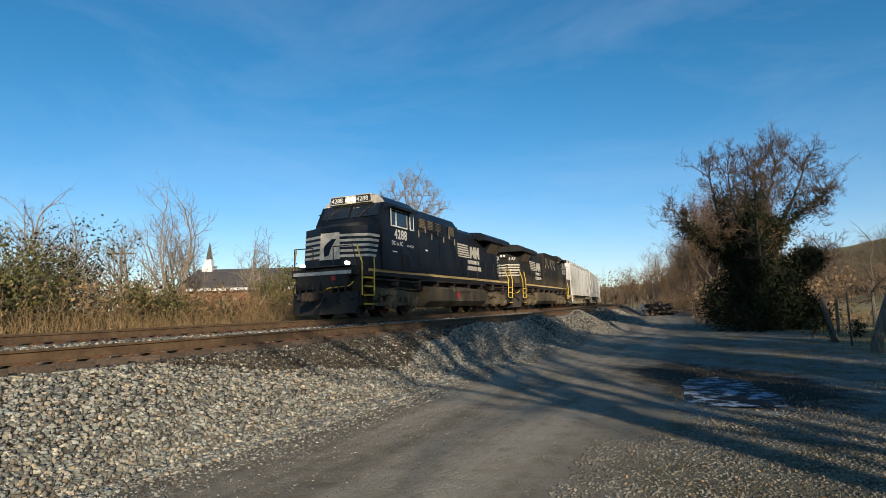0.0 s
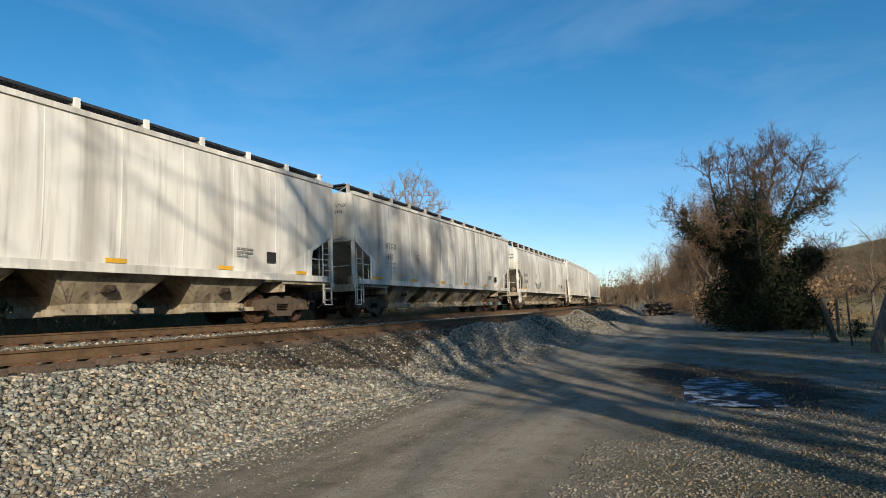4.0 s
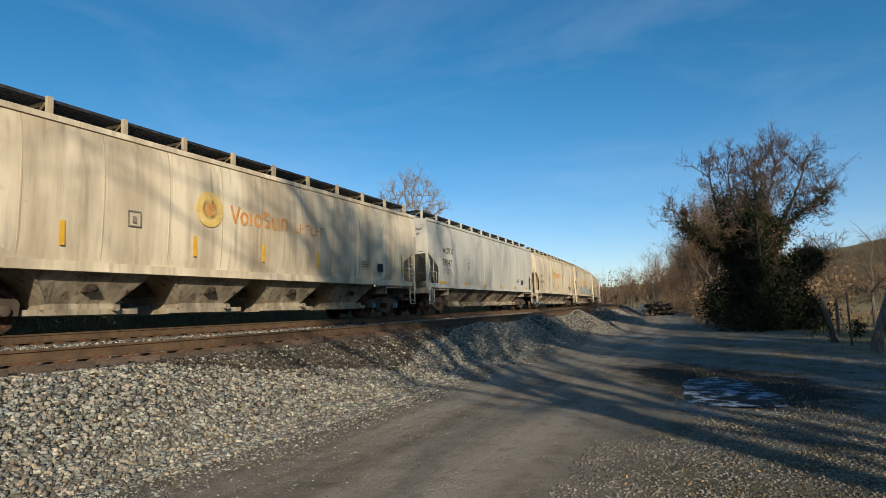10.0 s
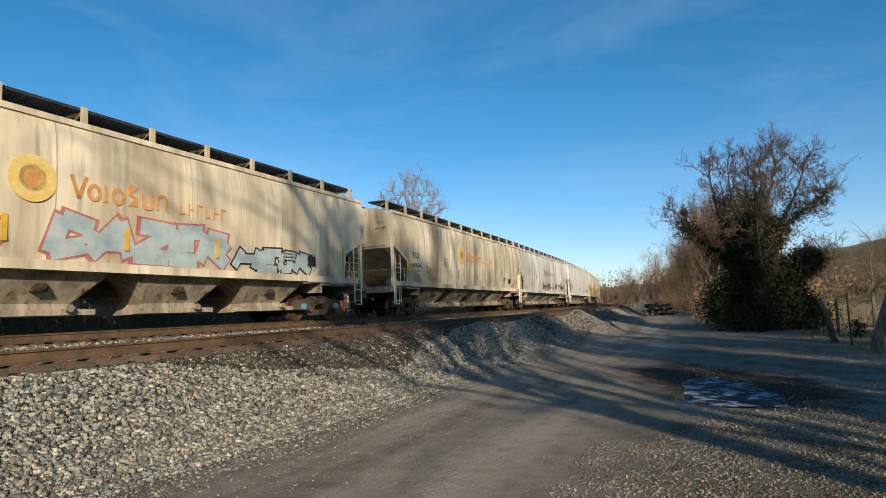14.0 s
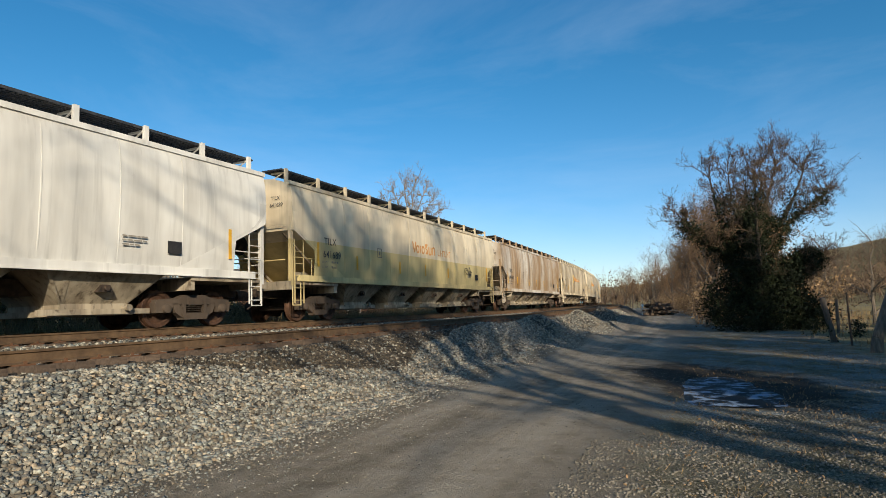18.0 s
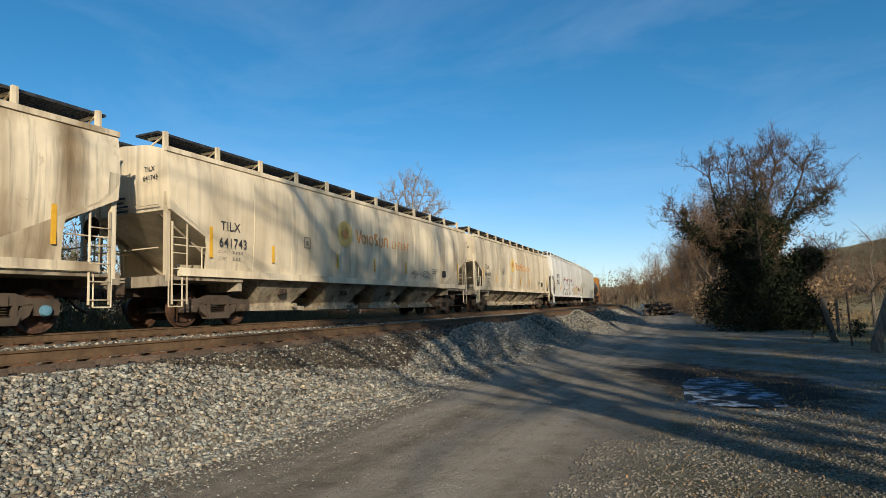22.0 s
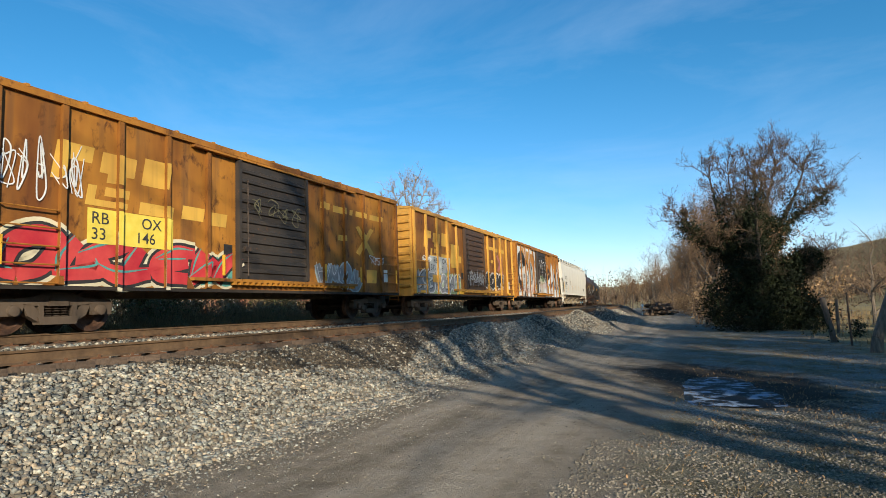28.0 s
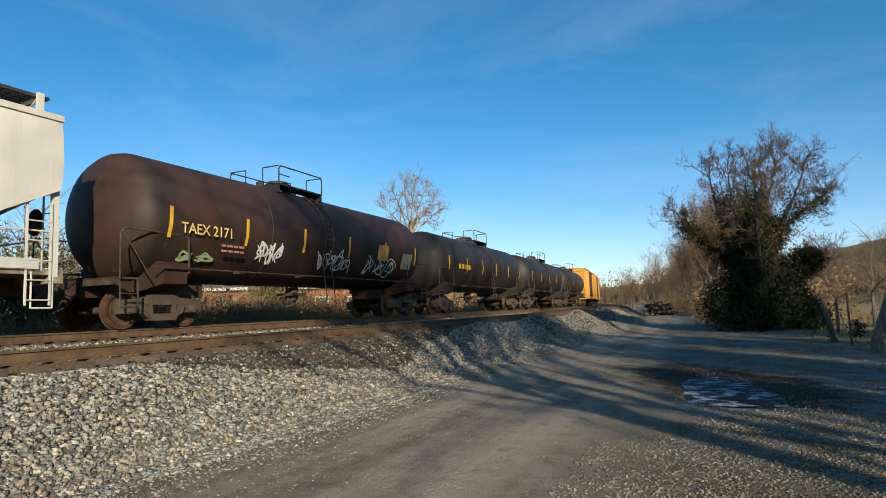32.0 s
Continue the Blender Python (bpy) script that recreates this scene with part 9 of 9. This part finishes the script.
p, r = scatter(5200, -14, 60, -12.5, -5.0, 21, 1.25)
stuff("brush_stems", "dry brown brush and bramble stems beside the tracks", "brush", stem_mesh("brush_stems", p, tops_of(p, r, 0.5, 1.9), 0.014, 22), M_BROWNBRUSH)
p, r = scatter(1500, -14, 60, -12.0, -5.4, 23, 1.25)
stuff("brush_leaves", "brown and tan dead leaves in the brush", "brush", leaf_mesh("brush_leaves", p + np.stack([0 * p[:, 0], 0 * p[:, 0], r.uniform(0.2, 1.9, len(p))], -1), 16, 0.3, 0.075, 24), M_BROWNBRUSH)
p, r = scatter(1500, 17, 36, -13.0, -7.0, 241, 1.0)
stuff("brush_stems", "tall pale brush stems in front of the church", "brush", stem_mesh("brush_stems", p, tops_of(p, r, 1.4, 3.0, 0.18), 0.013, 242), M_BROWNBRUSH)
p, r = scatter(420, -14, 34, -11.0, -6.0, 25, 1.2)
stuff("green_bramble", "green bramble leaves in the brush", "brush", leaf_mesh("green_bramble", p + np.stack([0 * p[:, 0], 0 * p[:, 0], r.uniform(0.3, 1.7, len(p))], -1), 22, 0.32, 0.07, 26), M_GREENLEAF)
p, r = scatter(24000, -14, 110, -8.0, -3.2, 27, 1.35)
stuff("dry_grass", "tall dry straw-coloured grass along the tracks", "grass", stem_mesh("dry_grass", p, tops_of(p, r, 0.3, 1.15, 0.3), 0.012, 28, 1), M_STRAW)
p, r = scatter(1600, 50, 150, -14, -5.0, 29, 1.2)
stuff("brush_leaves", "brown brush further along the tracks", "brush", leaf_mesh("brush_leaves", p + np.stack([0 * p[:, 0], 0 * p[:, 0], r.uniform(0.2, 3.0, len(p))], -1), 12, 0.5, 0.14, 30), M_BROWNBRUSH)
# under the trees beside the road
p, r = scatter(1500, 36, 150, 13.2, 21, 31, 1.2)
stuff("undergrowth", "brown undergrowth below the roadside trees", "brush", leaf_mesh("undergrowth", p + np.stack([0 * p[:, 0], 0 * p[:, 0], r.uniform(0.1, 2.6, len(p))], -1), 16, 0.45, 0.10, 32), M_BROWNBRUSH)
p, r = scatter(1700, 38, 150, 12.9, 21, 33, 1.3)
stuff("undergrowth_stems", "thin bare stems below the roadside trees", "brush", stem_mesh("undergrowth_stems", p, tops_of(p, r, 0.8, 4.0, 0.2), 0.016, 34), M_TWIG)
p, r = scatter(5000, 22, 70, 17.5, 60, 35, 1.0)
stuff("dry_grass", "dry grass in the field beyond the fence", "grass", stem_mesh("dry_grass", p, tops_of(p, r, 0.15, 0.5, 0.3), 0.02, 36, 1), M_STRAW)
p, r = scatter(4200, -4, 26, 12.4, 18.5, 37, 1.0)
stuff("fallen_leaves", "fallen brown leaves and short straw on the verge", "leaves", leaf_mesh("fallen_leaves", p + np.array([0, 0, 0.012]), 1, (0.03, 0.03, 0.006), 0.02, 38), M_BROWNBRUSH)
p, r = scatter(5200, -4, 30, 12.6, 20, 39, 1.0)
stuff("short_grass", "thin pale winter grass on the verge", "grass", stem_mesh("short_grass", p, tops_of(p, r, 0.02, 0.09, 0.6), 0.004, 40, 1), M_STRAW)


def far_wood(name, label, n, s0, s1, w0, w1, h0, h1, seed, material, per=9, r0=0.07):
    """Distant bare wood: fans of thin stems with sparse leaf clumps."""
    p, r = scatter(n, s0, s1, w0, w1, seed)
    h = r.uniform(h0, h1, n)
    base = np.repeat(p + np.stack([0 * h, 0 * h, h * 0.25], -1), per, 0)
    hh = np.repeat(h, per)
    tip = base + np.stack([r.normal(0, 0.2, n * per) * hh, r.normal(0, 0.2, n * per) * hh, r.uniform(0.25, 0.75, n * per) * hh], -1)
    me = stem_mesh(name, np.concatenate([p, base]), np.concatenate([p + np.stack([0 * h, 0 * h, h * 0.8], -1), tip]), r0, seed + 1)
    stuff(name, label, "woods", me, material)
    c = np.repeat(p, 5, 0) + np.stack([r.normal(0, 0.16, n * 5) * np.repeat(h, 5), r.normal(0, 0.16, n * 5) * np.repeat(h, 5), r.uniform(0.25, 0.95, n * 5) * np.repeat(h, 5)], -1)
    stuff(name, label, "woods", leaf_mesh(name, c, 5, 0.9, 0.34, seed + 2), M_FARLEAF)


M_FARLEAF = mat("far_brown_crowns", (0.10, 0.062, 0.036), (0.20, 0.135, 0.085), 0.3, 0.95, island=0.3)
far_wood("hill_wood", "brown bare wood on the far hillside", 2600, -40, 420, 95, 330, 9, 15, 51, M_TWIG)
far_wood("valley_wood", "bare trees at the end of the road", 420, 165, 420, -40, 60, 8, 14, 54, M_TWIG)
far_wood("field_edge_wood", "bare trees at the far edge of the field", 260, 20, 170, 55, 95, 7, 12, 57, M_TWIG)
far_wood("far_side_wood", "bare trees far across the tracks", 420, -60, 420, -190, -45, 6, 10, 60, M_TWIG)


# ---------------------------------------------------------------- trees behind the camera's place, which shade the road
for i, (x, y, h) in enumerate(((8.2, -8.0, 26), (10.6, -11.0, 27), (12.5, -10.0, 27), (10.2, -17.0, 30), (14.6, -14.5, 30), (13.0, -20, 31), (18.5, -16, 30), (22, -13, 28), (27, -9.5, 28))):
    tree(x, y, 60 + i, h, 0.24, "tall bare tree beside the road", group="bare trees behind the road", levels=4, forks=(3, 5), split_at=0.6)


def evergreen(x, y, seed, h, radius, clumps=420, low=0.5):
    rr = random.Random(seed)
    root = thing("evergreen_tree", "dark evergreen tree beside the road", "tree", "evergreens behind the road")
    root.matrix_basis = pose(x, y, z_at(x, y))
    part("trunk", Geo().rod((0, 0, -0.2), (0, 0, h * 0.95), 0.16, 7, 0.03), M_BARK, root)
    c = []
    for _ in range(clumps):
        f = rr.random() ** 0.75
        a = rr.uniform(0, 6.283)
        q = radius * (1 - f) ** 0.8 * rr.uniform(0.3, 1.05) + 0.1
        c.append((q * math.cos(a), q * math.sin(a), low + f * (h - low - 0.1)))
    part("foliage", leaf_mesh("foliage", c, 16, 0.3, 0.12, seed), M_IVY, root)


for i, (x, y, h, rad) in enumerate(((10.2, -4.2, 6.6, 1.9), (13.5, -3.5, 9, 2.2), (17.5, -4.5, 12.5, 2.6), (21, -2.5, 10, 2.4), (24.5, 0.5, 11, 2.6), (15.2, -8.0, 11.5, 2.2), (20.5, -8.5, 13.0, 2.6), (25.5, -7.0, 18.0, 3.4), (29.5, -8.0, 18, 3.4), (33, -4, 16, 3.2))):
    evergreen(x, y, 80 + i, h, rad)
spread_tree = thing("tree", "spreading evergreen oak beside the road", "tree")
spread_tree.matrix_basis = pose(16.5, -15.2, z_at(16.5, -15.2) - 0.1)
oak_wood, oak_tips = grown_tree(spread_tree, ((0.36, 0.12, ((0, 0, -0.2), (-0.2, 0, 5.0), (-0.6, 0, 10.0), (-1.4, 0, 14.0))), (0.2, 0.05, ((-0.8, 0, 11.0), (-3.2, 0.2, 14.0), (-5.6, 0, 15.6), (-8.0, -0.2, 16.2))),
                                               (0.16, 0.05, ((-1.2, 0, 13.0), (-3.4, -0.6, 15.6), (-6.0, -0.8, 17.2)))), 15, M_BARK, M_TWIG, 0.7, 9, 2)
oak = []
for _ in range(520):
    q = rng.random()
    oak.append((-4.7 - 5.2 * q + rng.gauss(0, 0.2), rng.gauss(-0.2, 0.8), 13.7 + 5.0 * rng.random() ** 1.5 + 0.5 * (1 - q)))
for _ in range(170):
    oak.append((rng.uniform(-2.5, 0.7), rng.gauss(-0.2, 0.7), rng.uniform(14.5, 16.9)))
part("foliage", leaf_mesh("foliage", oak, 15, 0.24, 0.11, 16), M_IVY, spread_tree)


# ---------------------------------------------------------------- things round about
M_BRICK = mat("red_brick", (0.22, 0.085, 0.05), (0.34, 0.15, 0.09), 4, 0.9, 0, 0.3, 20)
M_ROOF = mat("dark_shingle", (0.05, 0.045, 0.042), (0.10, 0.088, 0.08), 2.5, 0.9)
M_TRIM = mat("white_trim", (0.62, 0.62, 0.60), (0.76, 0.76, 0.74), 5, 0.6)
M_WOODPOST = mat("weathered_post", (0.05, 0.042, 0.034), (0.12, 0.10, 0.08), 8, 0.95, 0, 0.5, 30, (3, 3, 0.5))
M_WIRE = mat("fence_wire", (0.10, 0.10, 0.095), (0.18, 0.175, 0.165), 9, 0.6, 0.4)
M_WATER = mat("icy_water", (0.005, 0.005, 0.005), (0.22, 0.29, 0.38), 3.4, 0.6, spec=0.1, pos=(0.50, 0.60), detail=9, bump=0.15, bump_scale=12)


def church(x, y, turn):
    root = thing("church", "red brick church with dark roof and white steeple", "church")
    root.matrix_basis = pose(x, y, z_at(x, y) - 1.7, 0, 0, turn)
    part("wall", Geo().box(-11, 11, -5, 5, 0, 5.3), M_BRICK, root)
    part("roof", Geo().slab_x([(-5.6, 5.2), (5.6, 5.2), (0, 8.0)], -11.5, 11.5), M_ROOF, root)
    part("eave_board", Geo().box(-11.5, 11.5, -5.68, -5.6, 5.1, 5.4), M_TRIM, root)
    part("gable_end", Geo().slab_x([(-5.1, 5.3), (5.1, 5.3), (0, 7.7)], -11.58, -11.5), M_TRIM, root)
    part("porch", Geo().box(-13.2, -11, -2.2, 2.2, 0, 3.6).slab_x([(-2.6, 3.6), (2.6, 3.6), (0, 5.0)], -13.4, -11), M_TRIM, root)
    st = part("steeple", Geo().box(-0.62, 0.62, -0.62, 0.62, 6.6, 8.6).box(-0.72, 0.72, -0.72, 0.72, 8.6, 8.75).box(-0.42, 0.42, -0.42, 0.42, 8.75, 9.5), M_TRIM, root, at=pose(-10.0, 0, -0.3))
    part("spire", Geo().rod((0, 0, 9.5), (0, 0, 11.6), 0.42, 8, 0.03), M_ROOF, st)
    for k in range(6):
        w = part("window", Geo().box(-0.75, 0.75, -5.06, -5.0, 1.5, 4.2), M_TRIM, root, at=pose(-9 + k * 3.6, 0, 0))
        part("pane", Geo().box(-0.6, 0.6, -5.09, -5.06, 1.65, 4.05), M_GLASS, w)


church(-18.6, 72.0, -4)


def utility_pole(x, y, h):
    root = thing("utility_pole", "wooden utility pole with a crossarm", "utility pole")
    root.matrix_basis = pose(x, y, z_at(x, y) - 0.1, 0, 0, 12)
    part("pole", Geo().rod((0, 0, 0), (0, 0, h), 0.16, 9, 0.10), M_WOODPOST, root)
    part("crossarm", Geo().box(-1.2, 1.2, -0.06, 0.06, h - 0.75, h - 0.6), M_WOODPOST, root)
    for k in (-1.05, -0.5, 0.5, 1.05):
        part("insulator", Geo().rod((k, 0, h - 0.6), (k, 0, h - 0.4), 0.045, 8), M_TRIM, root)


utility_pole(-32.5, 60.0, 8.0)


def puddle():
    root = thing("puddle", "dark puddle with patches of thin ice", "puddle", kind="structure")
    zz = z_at(*PUDDLE) + 0.06
    n = 40
    ring = []
    for k in range(n):                                   # out to the shore, where the ground rises over the water
        a, d = 2 * math.pi * k / n, 0.15
        while d < 3.0 and z_at(PUDDLE[0] + d * math.cos(a), PUDDLE[1] + d * math.sin(a)) < zz + 0.012:
            d += 0.07
        ring.append((PUDDLE[0] + d * math.cos(a), PUDDLE[1] + d * math.sin(a), zz))
    part("water", Geo().add(ring, [tuple(range(n))]), M_WATER, root, "dark water with broken pale ice")


puddle()


def fence():
    root = thing("wire_fence", "woven wire fence on thin posts round a field", "fence")
    a, b = Vector((17.6, 27.0)), Vector((31.0, 19.6))
    n = 8
    pts = []
    for k in range(n):
        q = a.lerp(b, k / (n - 1))
        z = z_at(q.x, q.y)
        pts.append((q, z))
        if k % 3:
            part("post", Geo().box(-0.025, 0.025, -0.025, 0.025, -0.2, 1.45), M_WIRE, root, at=pose(q.x, q.y, z, 0, 0, 30))
        else:
            part("post", Geo().rod((0, 0, -0.2), (0.03, 0, 1.5), 0.07, 8, 0.06), M_WOODPOST, root, at=pose(q.x, q.y, z))
    g = Geo()
    for (p, z0), (q, z1) in zip(pts, pts[1:]):
        for h in (0.08, 0.25, 0.42, 0.6, 0.8, 1.0, 1.2):
            g.rod((p.x, p.y, z0 + h), (q.x, q.y, z1 + h), 0.006, 3)
        for j in range(12):
            f = j / 12
            m = p.lerp(q, f)
            z = z0 + (z1 - z0) * f
            g.rod((m.x, m.y, z + 0.05), (m.x, m.y, z + 1.2), 0.005, 3)
    part("wire_mesh", g, M_WIRE, root)


fence()


def lone_post(name, label, x, y, h, r, lean, material):
    root = thing(name, label, "post")
    root.matrix_basis = pose(x, y, z_at(x, y))
    part("shaft", Geo().rod((0, 0, -0.2), (lean * h, 0, h), r, 9, r * 0.8), material, root)
    return root


lone_post("metal_stake", "thin rusty metal stake in the ground", 13.25, 19.7, 1.75, 0.035, -0.02, M_STEEL)
stump = lone_post("leaning_post", "leaning weathered timber post wrapped in vines", 13.95, 21.6, 1.6, 0.11, -0.22, M_WOODPOST)
part("vine", leaf_mesh("vine", [(-0.05 * k, 0, 0.12 * k) for k in range(9)], 10, 0.07, 0.05, 9), M_IVY, stump)
for k, (x, y, h) in enumerate(((17.3, 23.6, 0.95), (14.9, 24.4, 0.6), (16.4, 23.9, 0.45))):
    bush = thing("small_bush", "small dark bush by the wire fence", "bush", "bushes by the fence")
    bush.matrix_basis = pose(x, y, z_at(x, y))
    part("stem", Geo().rod((0, 0, -0.1), (0.03, 0, h), 0.03, 6, 0.01), M_BARK, bush)
    part("foliage", leaf_mesh("foliage", [(rng.gauss(0, 0.16), rng.gauss(0, 0.14), h * 0.75 + rng.gauss(0, 0.2)) for _ in range(26)], 12, 0.06, 0.05, 70 + k), M_IVY, bush)


def signpost(x, y):
    root = thing("marker_post", "white-topped marker post beside the track", "marker post")
    root.matrix_basis = pose(x, y, z_at(x, y))
    part("post", Geo().box(-0.05, 0.05, -0.04, 0.04, -0.3, 1.15), M_TRIM, root)
    part("plate", Geo().lathe_y([(-0.02, 0.02), (-0.015, 0.22), (0.015, 0.22), (0.02, 0.02)], 16).moved(0, -0.05, 1.2), M_TRIM, root)


sx, sy = along_road(76, 8.2)
signpost(sx, sy)
rt = random.Random(31)
for k in range(46):
    x, y = along_road(73.5 + rt.uniform(-1.6, 3.2), 10.0 + rt.uniform(-1.0, 1.5))
    log = thing("old_tie", "old dark railway tie thrown on a pile", "railway tie", "pile of old ties")
    level = k // 9
    log.matrix_basis = pose(x, y, z_at(x, y) + 0.12 + level * 0.26, rt.uniform(-6, 6), rt.uniform(-8, 8), rt.uniform(20, 110))
    part("timber", shared("timber", lambda: Geo().box(-1.25, 1.25, -0.12, 0.12, -0.1, 0.1)), M_TIE, log)


# ---------------------------------------------------------------- movement
def motions():
    times = [float(k) for k in range(33)]
    for car, centre in TRAIN:
        walk(car, [(t, car_pose(along(centre, t))) for t in times])
    centres = {car.name: c for car, c in TRAIN}
    for ws, radius, car in WHEELS:
        m0 = ws.matrix_basis.copy()
        x, y, z = m0.translation
        c = centres[car.name]
        # the wheel turns through the time in which its car passes by
        n0 = next((k for k in range(0, 961) if along(c, k / 30) < 45), 960)
        n1 = next((k for k in range(0, 961) if along(c, k / 30) < -12), 960)
        rows = [(0.0, pose(x, y, z))] if n0 > 0 else []
        for k in range(n0, n1 + 1):
            turn = math.degrees((along(c, n0 / 30) - along(c, k / 30)) / radius)
            rows.append((k / 30, pose(x, y, z, 0, -turn, 0)))
        if n1 < 960:
            rows.append((32.0, rows[-1][1]))
        if len(rows) < 2:
            rows = [(0.0, pose(x, y, z)), (32.0, pose(x, y, z))]
        walk(ws, rows)


motions()
